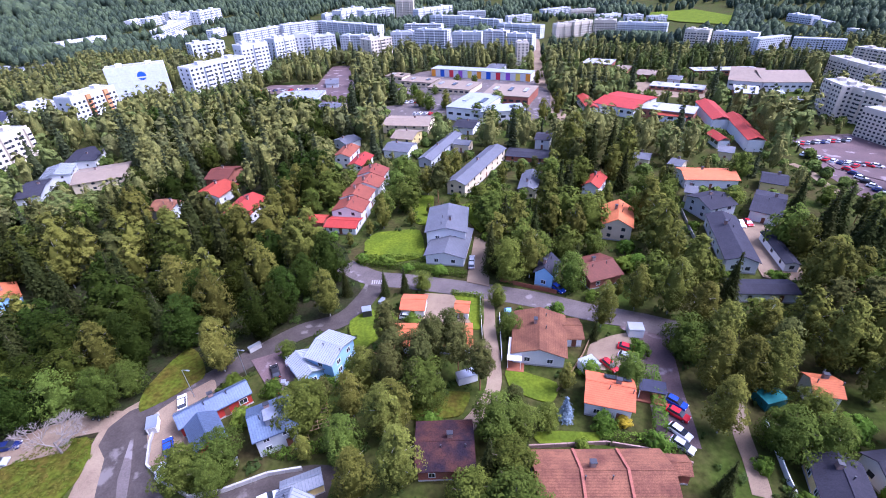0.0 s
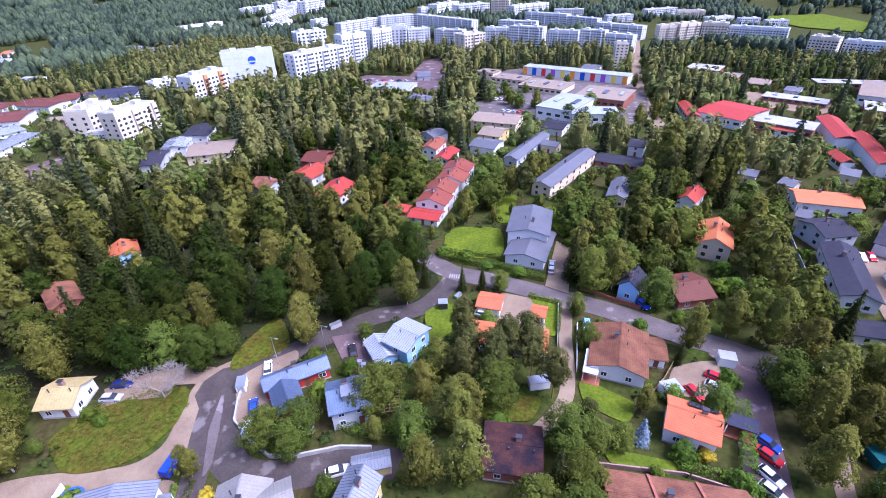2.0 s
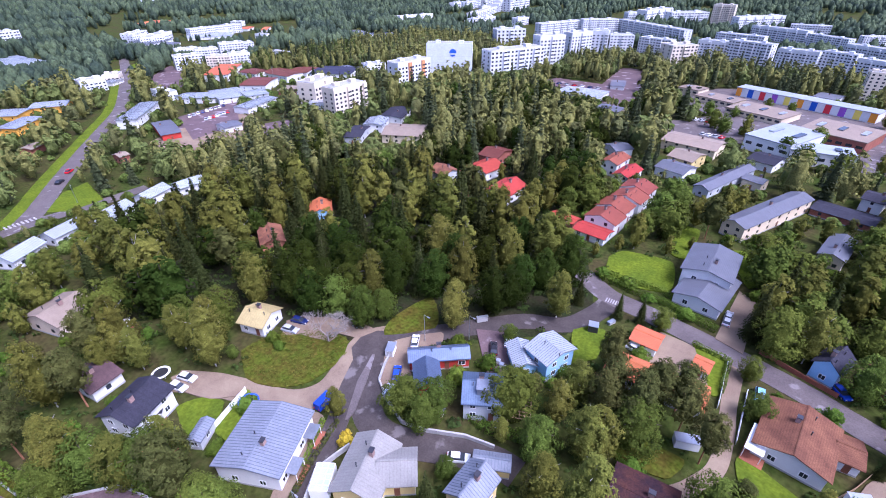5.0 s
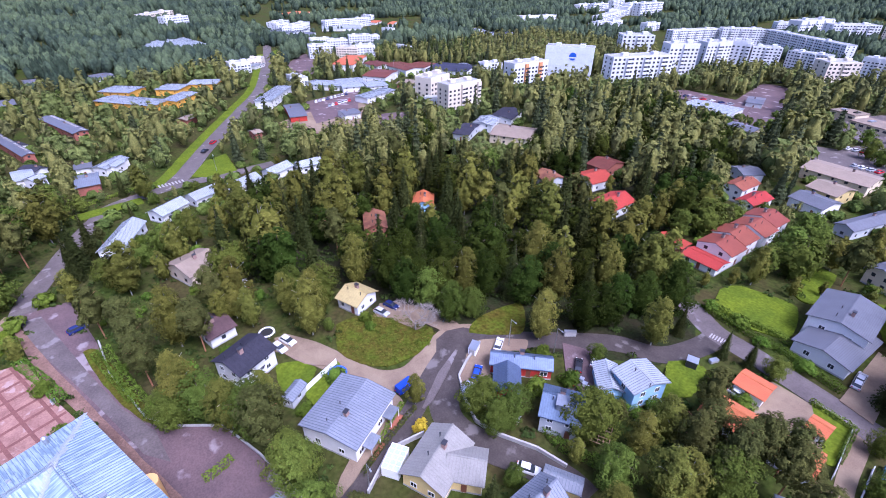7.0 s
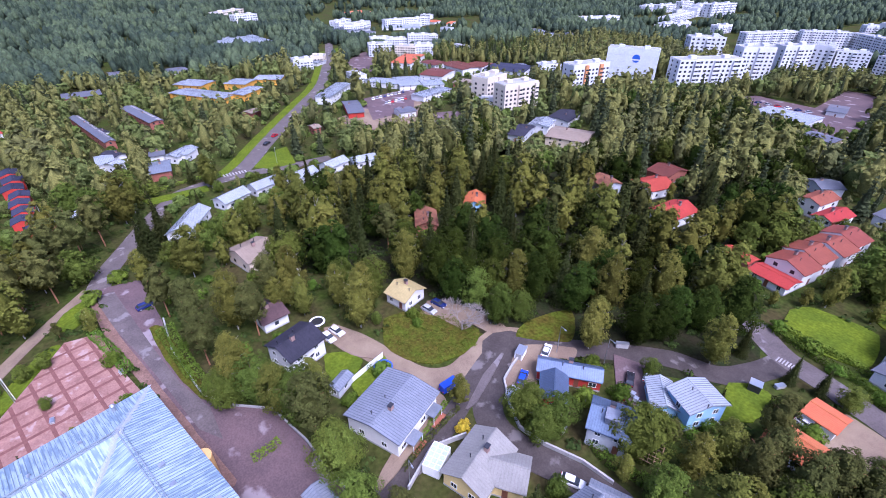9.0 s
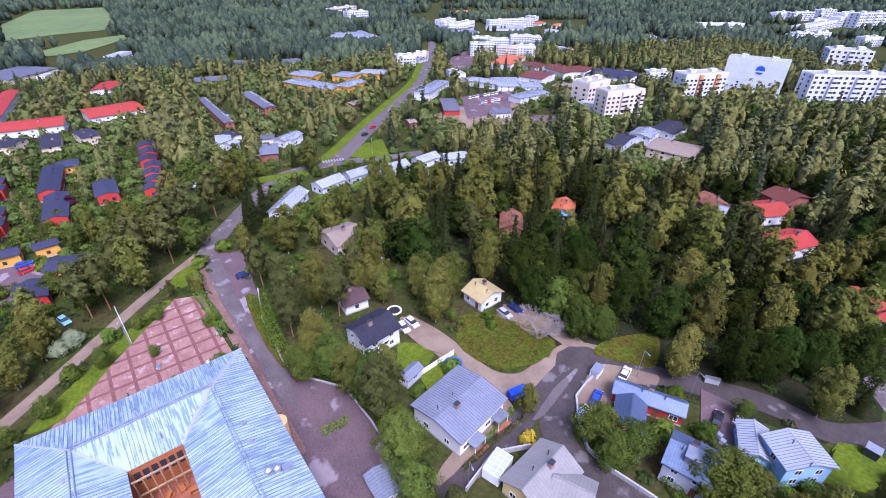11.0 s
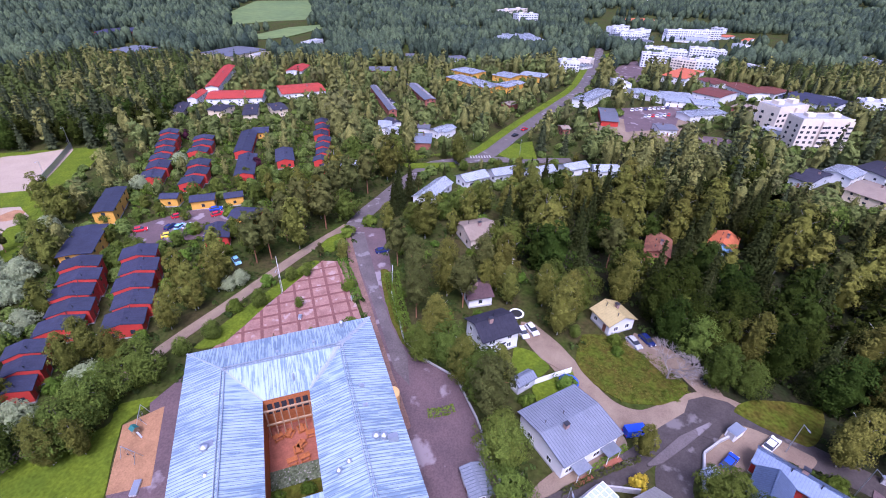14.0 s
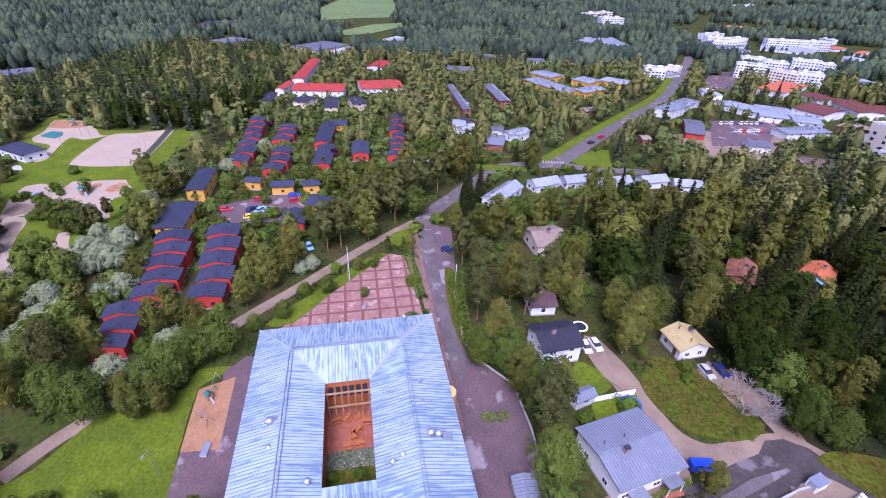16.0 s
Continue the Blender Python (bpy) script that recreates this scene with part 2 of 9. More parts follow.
LEAF = {
    "birch": material("birch_leaves", (0.138, 0.140, 0.024), 0.6, vary=0.42, scale=0.5, fine=5.0, bump=0.7, relief=0.12, obj=0.28, leafy=0.16, spec=0.01),
    "broad": material("broad_leaves", (0.104, 0.134, 0.020), 0.6, vary=0.42, scale=0.5, fine=5.0, bump=0.7, relief=0.12, obj=0.28, leafy=0.16, spec=0.01),
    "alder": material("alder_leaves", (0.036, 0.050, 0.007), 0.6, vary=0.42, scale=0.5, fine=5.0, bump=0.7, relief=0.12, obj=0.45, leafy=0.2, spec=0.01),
    "spruce": material("spruce_needles", (0.036, 0.043, 0.011), 0.65, vary=0.42, scale=0.5, fine=5.0, bump=0.7, relief=0.12, obj=0.22, leafy=0.12, spec=0.01),
    "pine": material("pine_needles", (0.088, 0.094, 0.024), 0.65, vary=0.42, scale=0.5, fine=5.0, bump=0.7, relief=0.12, obj=0.2, leafy=0.15, spec=0.01),
    "bush": material("bush_leaves", (0.115, 0.175, 0.020), 0.6, vary=0.3, scale=0.5, fine=2.5, bump=0.7, relief=0.12, obj=0.3, leafy=0.3, spec=0.01),
    "blue_spruce": material("blue_spruce_needles", (0.19, 0.25, 0.30), 0.7, vary=0.25, scale=0.5, fine=2.5, bump=0.7, relief=0.12, leafy=0.1, spec=0.01),
    "golden": material("golden_leaves", (0.55, 0.42, 0.03), 0.7, vary=0.25, scale=0.5, fine=2.5, bump=0.7, relief=0.12, leafy=0.25, spec=0.01),
    "plum": material("purple_leaves", (0.06, 0.018, 0.03), 0.7, vary=0.25, scale=0.5, fine=2.5, bump=0.7, relief=0.12, leafy=0.15, spec=0.01),
    "willow": material("silver_willow_leaves", (0.29, 0.33, 0.17), 0.6, vary=0.25, scale=0.5, fine=2.5, bump=0.7, relief=0.12, obj=0.1, leafy=0.25, spec=0.01),
}
# Distance haze is put into the leaf colour as a cooler, greyer green.
M_WOODS = material("haze_tinted_wood_leaves", (0.074, 0.100, 0.046), 0.8, vary=0.45, scale=0.03, fine=0.55, bump=1.0, relief=1.2, second=(0.027, 0.042, 0.028), spec=0.1)

LEAF_FAR = {k: material("far_" + k + "_leaves", c, 0.8, vary=0.45, scale=0.13, fine=2.2, bump=1.0, relief=0.35, second=d, leafy=0.18) for k, c, d in (("birch", (0.195, 0.190, 0.050), (0.135, 0.142, 0.040)), ("broad", (0.145, 0.172, 0.044), (0.100, 0.128, 0.034)), ("spruce", (0.062, 0.074, 0.028), (0.044, 0.056, 0.024)), ("pine", (0.14, 0.14, 0.046), (0.095, 0.105, 0.036)), ("bush", (0.125, 0.170, 0.030), (0.088, 0.126, 0.026)), ("alder", (0.085, 0.108, 0.022), (0.058, 0.078, 0.016)), ("willow", (0.22, 0.25, 0.15), (0.17, 0.2, 0.12)))}
M_UNDER = material("undergrowth_leaves", (0.058, 0.088, 0.018), 0.7, vary=0.35, scale=0.3, fine=1.5, bump=0, second=(0.034, 0.052, 0.014), leafy=0.2, spec=0.0)
M_SHRUB = material("shrub_leaves", (0.11, 0.165, 0.016), 0.7, vary=0.4, scale=0.2, fine=1.5, bump=0, second=(0.06, 0.098, 0.014), leafy=0.25, spec=0.0)
M_WEEDS = material("weed_leaves", (0.070, 0.105, 0.012), 0.7, vary=0.4, scale=0.3, fine=1.5, bump=0, second=(0.12, 0.10, 0.02), leafy=0.2, spec=0.0)
# Bluer than the near spruces: haze over the outer forest, painted in.
M_SPRUCEWOODS = material("haze_tinted_spruce_needles", (0.036, 0.054, 0.030), 0.85, vary=0.4, scale=0.05, fine=0.55, bump=1.0, relief=1.2, spec=0.1)

# ---- building blocks ----
GRID_X, GRID_Y, CELL = -520.0, -420.0, 2.0
roofs = np.zeros((500, 560), dtype=np.float32)    # height up to which trees may hide a place from the camera
taken = np.zeros((500, 560), dtype=bool)      # ground covered by houses, roads and lawns
cover = np.zeros((500, 560), dtype=np.int8)   # kinds of tree cover


def cells(pts, margin=0.0):
    """Mask of the grid cells inside a polygon."""
    p = np.array(pts)
    lo, hi = p.min(0) - margin, p.max(0) + margin
    i0, j0 = max(int((lo[0] - GRID_X) / CELL), 0), max(int((lo[1] - GRID_Y) / CELL), 0)
    i1, j1 = min(int((hi[0] - GRID_X) / CELL) + 2, 500), min(int((hi[1] - GRID_Y) / CELL) + 2, 560)
    if i1 <= i0 or j1 <= j0:
        return None
    gx, gy = np.meshgrid(GRID_X + (np.arange(i0, i1) + 0.5) * CELL, GRID_Y + (np.arange(j0, j1) + 0.5) * CELL, indexing="ij")
    inside = np.zeros(gx.shape, bool)
    near = np.zeros(gx.shape, bool)
    for a, b in zip(p, np.roll(p, -1, 0)):
        crosses = (a[1] > gy) != (b[1] > gy)
        with np.errstate(divide="ignore", invalid="ignore"):
            inside ^= crosses & (gx < (b[0] - a[0]) * (gy - a[1]) / (b[1] - a[1]) + a[0])
        if margin:
            d = b - a
            t = np.clip(((gx - a[0]) * d[0] + (gy - a[1]) * d[1]) / max(d @ d, 1e-9), 0, 1)
            near |= np.hypot(gx - a[0] - t * d[0], gy - a[1] - t * d[1]) < margin
    return slice(i0, i1), slice(j0, j1), inside | near


def take(pts, margin=1.0):
    c = cells(pts, margin)
    if c:
        taken[c[0], c[1]] |= c[2]


def seen(pts, z):
    c = cells(pts)
    if c:
        view = roofs[c[0], c[1]]
        view[c[2]] = z


def wood(pts, kind):
    c = cells(pts)
    if c:
        view = cover[c[0], c[1]]
        view[c[2]] = kind


def free(x, y):
    i, j = int((x - GRID_X) / CELL), int((y - GRID_Y) / CELL)
    return not (0 <= i < 500 and 0 <= j < 560 and taken[i, j])


def mesh_of(bm, mat, name):
    me = bpy.data.meshes.new(name)
    bm.to_mesh(me)
    bm.free()
    me.materials.append(mat)
    return me


def part(name, bm, mat, parent, label=""):
    ob = new(name, mesh_of(bm, mat, name) if isinstance(bm, bmesh.types.BMesh) else bm)
    ob.parent = parent
    return tagged(ob, label)


def box(bm, x0, x1, y0, y1, z0, z1):
    v = [bm.verts.new((x, y, z)) for z in (z0, z1) for x, y in ((x0, y0), (x1, y0), (x1, y1), (x0, y1))]
    for f in ((3, 2, 1, 0), (4, 5, 6, 7), (0, 1, 5, 4), (1, 2, 6, 5), (2, 3, 7, 6), (3, 0, 4, 7)):
        bm.faces.new([v[i] for i in f])
    return v


def boxes(*bs):
    bm = bmesh.new()
    for b in bs:
        box(bm, *b)
    return bm


def tube(bm, r0, r1, z0, z1, n=8, x=0, y=0, dx=0, dy=0):
    a = [bm.verts.new((x + r0 * math.cos(k * 6.2832 / n), y + r0 * math.sin(k * 6.2832 / n), z0)) for k in range(n)]
    b = [bm.verts.new((x + dx + r1 * math.cos(k * 6.2832 / n), y + dy + r1 * math.sin(k * 6.2832 / n), z1)) for k in range(n)]
    for k in range(n):
        bm.faces.new((a[k], a[(k + 1) % n], b[(k + 1) % n], b[k]))
    bm.faces.new(b)
    bm.faces.new(a[::-1])


def thing(name, x, y, z=0.0, turn=0.0, label="", category="", group="", kind=""):
    ob = new(name)
    ob.matrix_world = pose(x, y, z, 0, 0, turn)
    return tagged(ob, label, category, group, kind)


def raw_mesh(name, verts, faces, mat):
    """A mesh from arrays: verts (n, 3), faces (m, k)."""
    me = bpy.data.meshes.new(name)
    verts, faces = np.asarray(verts, np.float32), np.asarray(faces, np.int32)
    me.vertices.add(len(verts))
    me.vertices.foreach_set("co", verts.ravel())
    k = faces.shape[1]
    me.loops.add(faces.size)
    me.loops.foreach_set("vertex_index", faces.ravel())
    me.polygons.add(len(faces))
    me.polygons.foreach_set("loop_start", np.arange(len(faces), dtype=np.int32) * k)
    me.polygons.foreach_set("loop_total", np.full(len(faces), k, np.int32))
    me.update(calc_edges=True)
    me.materials.append(mat)
    return me


# one window mesh and one pane mesh are shared by all houses
WIN = mesh_of(boxes((-0.65, -0.55, -0.06, 0.06, -0.65, 0.65), (0.55, 0.65, -0.06, 0.06, -0.65, 0.65), (-0.55, 0.55, -0.06, 0.06, 0.55, 0.65), (-0.55, 0.55, -0.06, 0.06, -0.65, -0.55), (-0.035, 0.035, -0.05, 0.05, -0.55, 0.55)), M_TRIM, "window")
PANE = mesh_of(boxes((-0.55, 0.55, -0.025, 0.025, -0.55, 0.55)), M_GLASS, "pane")
DOOR = mesh_of(boxes((-0.5, 0.5, -0.05, 0.05, 0, 2.1), (0.34, 0.4, -0.1, -0.05, 1.0, 1.06)), M_DOOR, "door")


FAR_GLASS = bmesh.new()    # panes of the far house being built


def window(parent, x, y, z, turn, wide=1.0, near=True, size=1.0):
    if not near and size < 0.75:
        m = pose(x, y, z, 0, 0, turn) @ Matrix.Diagonal((wide * size, 1, size, 1))
        for v in box(FAR_GLASS, -0.55, 0.55, -0.025, 0.025, -0.55, 0.55):
            v.co = m @ v.co
        return
    w = part("window", WIN if near else PANE, None, parent)
    w.matrix_local = pose(x, y, z, 0, 0, turn) @ Matrix.Diagonal((wide * size, 1, size, 1))
    if near:
        part("pane", PANE, None, w)


def gable_roof(L, W, eave, rise, over=0.45, thick=0.16):
    """Two sloping slabs with thickness; the ridge runs along x."""
    bm = bmesh.new()
    x, y = L / 2, W / 2
    for s in (1, -1):
        drop = 0
        a = [bm.verts.new(p) for p in ((-x, s * y, eave), (x, s * y, eave), (x, 0, eave + rise), (-x, 0, eave + rise))]
        b = [bm.verts.new((v.co.x, v.co.y, v.co.z - thick)) for v in a]
        top = a if s < 0 else a[::-1]
        bm.faces.new(top)
        bm.faces.new([b[a.index(v)] for v in top][::-1])
        for k in range(4):
            q = (a[k], b[k], b[(k + 1) % 4], a[(k + 1) % 4])
            bm.faces.new(q if s < 0 else q[::-1])
    return bm


def seams(L, W, eave, rise, step=0.55):
    """Standing seams that run down both slopes."""
    bm = bmesh.new()
    n = int(L / step)
    for i in range(n + 1):
        x = -L / 2 + 0.03 + i * (L - 0.06) / n
        for s in (1, -1):
            p = [(x - 0.025, s * W / 2, eave), (x + 0.025, s * W / 2, eave), (x + 0.025, 0, eave + rise), (x - 0.025, 0, eave + rise)]
            a = [bm.verts.new((q[0], q[1], q[2] + 0.06)) for q in p]
            b = [bm.verts.new((q[0], q[1], q[2] - 0.02)) for q in p]
            bm.faces.new(a)
            for k in range(4):
                bm.faces.new((a[k], b[k], b[(k + 1) % 4], a[(k + 1) % 4]))
    bmesh.ops.recalc_face_normals(bm, faces=bm.faces)
    return bm


def house(x, y, turn, L, W, eave, rise, wall, roof, label="", group="", chimney=True, porches=False, parties=0, size=1.0, hatch=False, flush=False):
    h = thing("house", x, y, 0, turn, label, "house", group)
    take([(h.matrix_world @ Vector((a * L / 2, b * W / 2, 0)))[:2] for a, b in ((-1, -1), (1, -1), (1, 1), (-1, 1))], 1.5)
    seen([(h.matrix_world @ Vector((a * L / 2, b * W / 2, 0)))[:2] for a, b in ((-1, -1), (1, -1), (1, 1), (-1, 1))], eave * 0.6)
    if size < 0.7:
        clear_far(x, y, L, eave)
    over = min(0.5, 0.07 * W)
    l, w = L / 2 - (0.06 if flush else over), W / 2 - over
    ze = eave + rise * over / (W / 2) - 0.17
    zr = eave + rise - 0.17
    bm = bmesh.new()
    ring = [(-l, -w), (l, -w), (l, w), (-l, w)]
    lo = [bm.verts.new((*p, 0.0)) for p in ring]
    hi = [bm.verts.new((*p, ze)) for p in ring]
    g = [bm.verts.new((-l, 0, zr)), bm.verts.new((l, 0, zr))]
    bm.faces.new((lo[0], lo[1], hi[1], hi[0]))
    bm.faces.new((lo[2], lo[3], hi[3], hi[2]))
    bm.faces.new((lo[1], lo[2], hi[2], g[1], hi[1]))
    bm.faces.new((lo[3], lo[0], hi[0], g[0], hi[3]))
    bm.faces.new(lo[::-1])
    part("wall", bm, WALL[wall], h)
    if size > 0.9:
        part("foundation", boxes((-l - 0.04, l + 0.04, -w - 0.04, w + 0.04, -0.3, 0.35)), M_FOUND, h)
    part("roof", gable_roof(L, W, eave, rise), ROOF[roof], h)
    if roof in ("seam_gray", "white_roof") and L < 60:
        part("seams", seams(L, W, eave, rise), M_SEAM, h)
    near = math.hypot(x + 40, y - 40) < 85
    if near:
        part("ridge_cap", boxes((-L / 2, L / 2, -0.16, 0.16, eave + rise - 0.05, eave + rise + 0.05)), ROOF[roof], h)
    for s in (1, -1) if near else ():
        part("gutter", boxes((-L / 2, L / 2, s * (W / 2 + 0.06) - 0.07, s * (W / 2 + 0.06) + 0.07, eave - 0.2, eave - 0.06)), ROOF[roof], h)
    levels = [q * size for q in ([1.6] if eave < 4 * size else ([1.6, 4.0] if eave < 6.2 * size else [1.6, 4.2, 6.4]))]
    for z in levels:
        if z > ze - 0.6 * size:
            continue
        n = max(1, min(7, int(2 * l / (3.2 if near else (5.0 if size > 0.8 else 6.5) * size))))
        for i in range(n):
            px = -l + (i + 0.5) * 2 * l / n
            for s in (1, -1):
                if z == levels[0] and i == n // 2 and s == -1:
                    d = part("door", DOOR, None, h)
                    d.matrix_local = pose(px, -w - 0.02, 0.1) @ Matrix.Diagonal((size, 1, size, 1))
                else:
                    window(h, px, s * w, z, 0 if s < 0 else 180, 1.25 if i % 2 else 0.9, near, size)
        for s in (1, -1) if size > 0.72 else ():
            for py in ((-w * 0.45, w * 0.45) if w > 3 else (0.0,)):
                window(h, s * l, py, z, 90 * s, 1.0, near, size)
    if len(FAR_GLASS.verts):
        me = bpy.data.meshes.new("glazing")
        FAR_GLASS.to_mesh(me)
        FAR_GLASS.clear()
        me.materials.append(M_GLASS)
        tagged(part("glazing", me, None, h), kind="stuff")
    if chimney:
        cx, cy = L * random.uniform(-0.2, 0.2), W * 0.08
        zt = eave + rise + 0.9 * size
        if roof not in ("felt_blue", "white_roof"):
            c = part("chimney", boxes((cx - 0.45 * size, cx + 0.45 * size, cy - 0.35 * size, cy + 0.35 * size, eave + rise * 0.6, zt)), M_CHIMNEY, h)
            part("chimney_cap", boxes((cx - 0.55 * size, cx + 0.55 * size, cy - 0.45 * size, cy + 0.45 * size, zt, zt + 0.12)), M_DARKMETAL, c)
        for k in range(2 if size > 0.93 else 0):
            bm = bmesh.new()
            px, py = cx + (1.6 + k) * (1 if k else -1), -W * 0.12
            tube(bm, 0.09, 0.09, eave + rise * 0.6, eave + rise + 0.35, 8, px, py)
            tube(bm, 0.16, 0.16, eave + rise + 0.35, eave + rise + 0.45, 8, px, py)
            part("vent_pipe", bm, M_DARKMETAL, h)
    for k in range(parties):
        pw = part("party_wall", gable_roof(0.45, W + 0.1, eave + 0.3, rise, 0, 0.4), WALL[wall], h)
        pw.location.x = -L / 2 + (k + 1) * L / (parties + 1)
    if hatch:
        r = part("roof_hatch", boxes((-1.1, 1.1, -W * 0.30, -W * 0.02, eave + rise * 0.35, eave + rise + 0.25)), ROOF["seam_gray"], h)
        part("hatch_cap", boxes((-1.25, 1.25, -W * 0.33, 0.1, eave + rise + 0.25, eave + rise + 0.38)), ROOF["seam_gray"], r)
        for k in range(7):
            part("ladder_rung", boxes((1.5, 2.0, -W * (0.08 + 0.055 * k) - 0.03, -W * (0.08 + 0.055 * k) + 0.03, eave + rise * (0.90 - 0.11 * k) + 0.05, eave + rise * (0.90 - 0.11 * k) + 0.1)), M_STEEL, r)
    if porches:
        for px in (-L * 0.28, L * 0.22):
            p = part("porch", boxes((px - 1.6, px + 1.6, w, W / 2 + 1.6, 2.45, 2.58)), ROOF["seam_gray"], h)
            for qx in (px - 1.5, px + 1.4):
                part("post", boxes((qx, qx + 0.1, W / 2 + 1.4, W / 2 + 1.5, 0, 2.45)), M_TRIM, p)
            part("deck", boxes((px - 1.9, px + 1.9, w, W / 2 + 2.2, 0, 0.22)), M_REDWOOD, h)
    return h


M_CONCRETE = material("pale_concrete_panels", (0.56, 0.57, 0.58), 0.75, vary=0.08, scale=0.05, fine=1.0, bump=0)
M_CREAMPANEL = material("cream_concrete_panels", (0.60, 0.53, 0.42), 0.75, vary=0.08, scale=0.05, fine=1.0, bump=0)
M_WRAP = material("white_scaffold_sheet", (0.60, 0.63, 0.67), 0.6, vary=0.1, scale=0.12, fine=0.8, bump=0.2)
M_FLATROOF = material("flat_roof_felt", (0.30, 0.30, 0.31), 0.85, vary=0.2, scale=0.1, fine=1.0, bump=0)
M_ORANGEPANEL = material("orange_panels", (0.55, 0.25, 0.10), 0.7, vary=0.1, bump=0)


M_PANEL = [material("panel_" + n, c, 0.5, vary=0.05, bump=0) for n, c in (("orange", (0.75, 0.3, 0.03)), ("blue", (0.03, 0.10, 0.45)), ("red", (0.6, 0.04, 0.05)), ("purple", (0.30, 0.10, 0.45)), ("yellow", (0.75, 0.6, 0.1)))]
OPEN_FAR = []


def clear_far(x, y, L, Hh):
    """Keeps the outer forest off a far building and low on its camera side."""
    OPEN_FAR.append((x, y, 0.6 * L + 3, Hh))


def apartment(x, y, turn, L, D, Hh, look_of="pale", k=1.0):
    wallmat = {"pale": M_CONCRETE, "cream": M_CREAMPANEL, "orange": M_CONCRETE, "wrap": M_WRAP}[look_of]
    words = {"pale": "pale concrete apartment block with rows of windows", "cream": "cream apartment block with rows of windows", "orange": "white apartment block with orange balcony bays", "wrap": "apartment block wrapped in white scaffold sheeting"}[look_of]
    a = thing("apartment_block", x, y, 0, turn, words, "apartment block", "apartment blocks")
    take([(a.matrix_world @ Vector((u * L / 2, v * D / 2, 0)))[:2] for u, v in ((-1, -1), (1, -1), (1, 1), (-1, 1))], 2)
    seen([(a.matrix_world @ Vector((u * L / 2, v * D / 2, 0)))[:2] for u, v in ((-1, -1), (1, -1), (1, 1), (-1, 1))], Hh * 0.15)
    clear_far(x, y, L, Hh)
    part("wall", boxes((-L / 2, L / 2, -D / 2, D / 2, -1, Hh)), wallmat, a)
    part("roof", boxes((-L / 2 + 0.3, L / 2 - 0.3, -D / 2 + 0.3, D / 2 - 0.3, Hh + 0.002, Hh + 0.25)), M_FLATROOF, a)
    for s in (1, -1) if k > 0.5 else ():
        part("parapet", boxes((-L / 2, L / 2, s * (D / 2 - 0.13) - 0.13, s * (D / 2 - 0.13) + 0.13, Hh, Hh + 0.5)), wallmat, a)
    for u in (-0.25, 0.25) if k > 0.6 else ():
        part("roof_hut", boxes((u * L - 2.2 * k, u * L + 2.2 * k, -2 * k, 2 * k, Hh + 0.2, Hh + 2.2 * k)), wallmat, a)
    if look_of == "wrap":
        bm = bmesh.new()
        tube(bm, 3.2 * k, 3.2 * k, 0, 0.08, 20)
        e = part("emblem", bm, M_PANEL[1], a)
        e.matrix_local = pose(L * 0.08, -D / 2 - 0.06, Hh * 0.72, 90)
        part("emblem_bar", boxes((L * 0.08 - 3 * k, L * 0.08 + 3 * k, -D / 2 - 0.18, -D / 2 - 0.14, Hh * 0.66, Hh * 0.70)), M_WRAP, a)
        for j in range(4):
            part("sheet_seam", boxes((-L / 2, L / 2, -D / 2 - 0.05, -D / 2, Hh * (j + 1) / 5, Hh * (j + 1) / 5 + 0.1)), M_STEEL, a)
        return
    n = max(2, int(L / (3.4 * k)))
    wins, opens = bmesh.new(), bmesh.new()
    for f in range(int(Hh / (2.9 * k))):
        z = (1.4 + f * 2.9) * k
        if z + k > Hh:
            break
        for i in range(n):
            px = -L / 2 + (i + 0.5) * L / n
            if i % 4 != 3 or k <= 0.6:
                box(wins, px - 0.9 * k, px + 0.9 * k, -D / 2 - 0.04, -D / 2 + 0.1, z - 0.6 * k, z + 0.8 * k)
            else:
                box(opens, px - 1.4 * k, px + 1.4 * k, -D / 2 - 1.4 * k - 0.06, -D / 2 - 1.4 * k + 0.02, z - 0.2 * k, z + 0.9 * k)
        for s in (-1, 1):
            for py in (-D * 0.25, D * 0.22):
                box(wins, s * L / 2 - 0.06, s * L / 2 + 0.06, py - 0.8 * k, py + 0.8 * k, z - 0.6 * k, z + 0.8 * k)
    tagged(part("glazing", wins, M_GLASS, a), kind="stuff")
    tagged(part("balcony_glazing", opens, M_GLASS, a), kind="stuff")
    for i in range(n if k > 0.6 else 0):
        if i % 4 == 3:
            px = -L / 2 + (i + 0.5) * L / n
            part("balcony_bay", boxes((px - 1.5 * k, px + 1.5 * k, -D / 2 - 1.4 * k, -D / 2, 0, Hh - 0.5)), M_ORANGEPANEL if look_of == "orange" else wallmat, a)


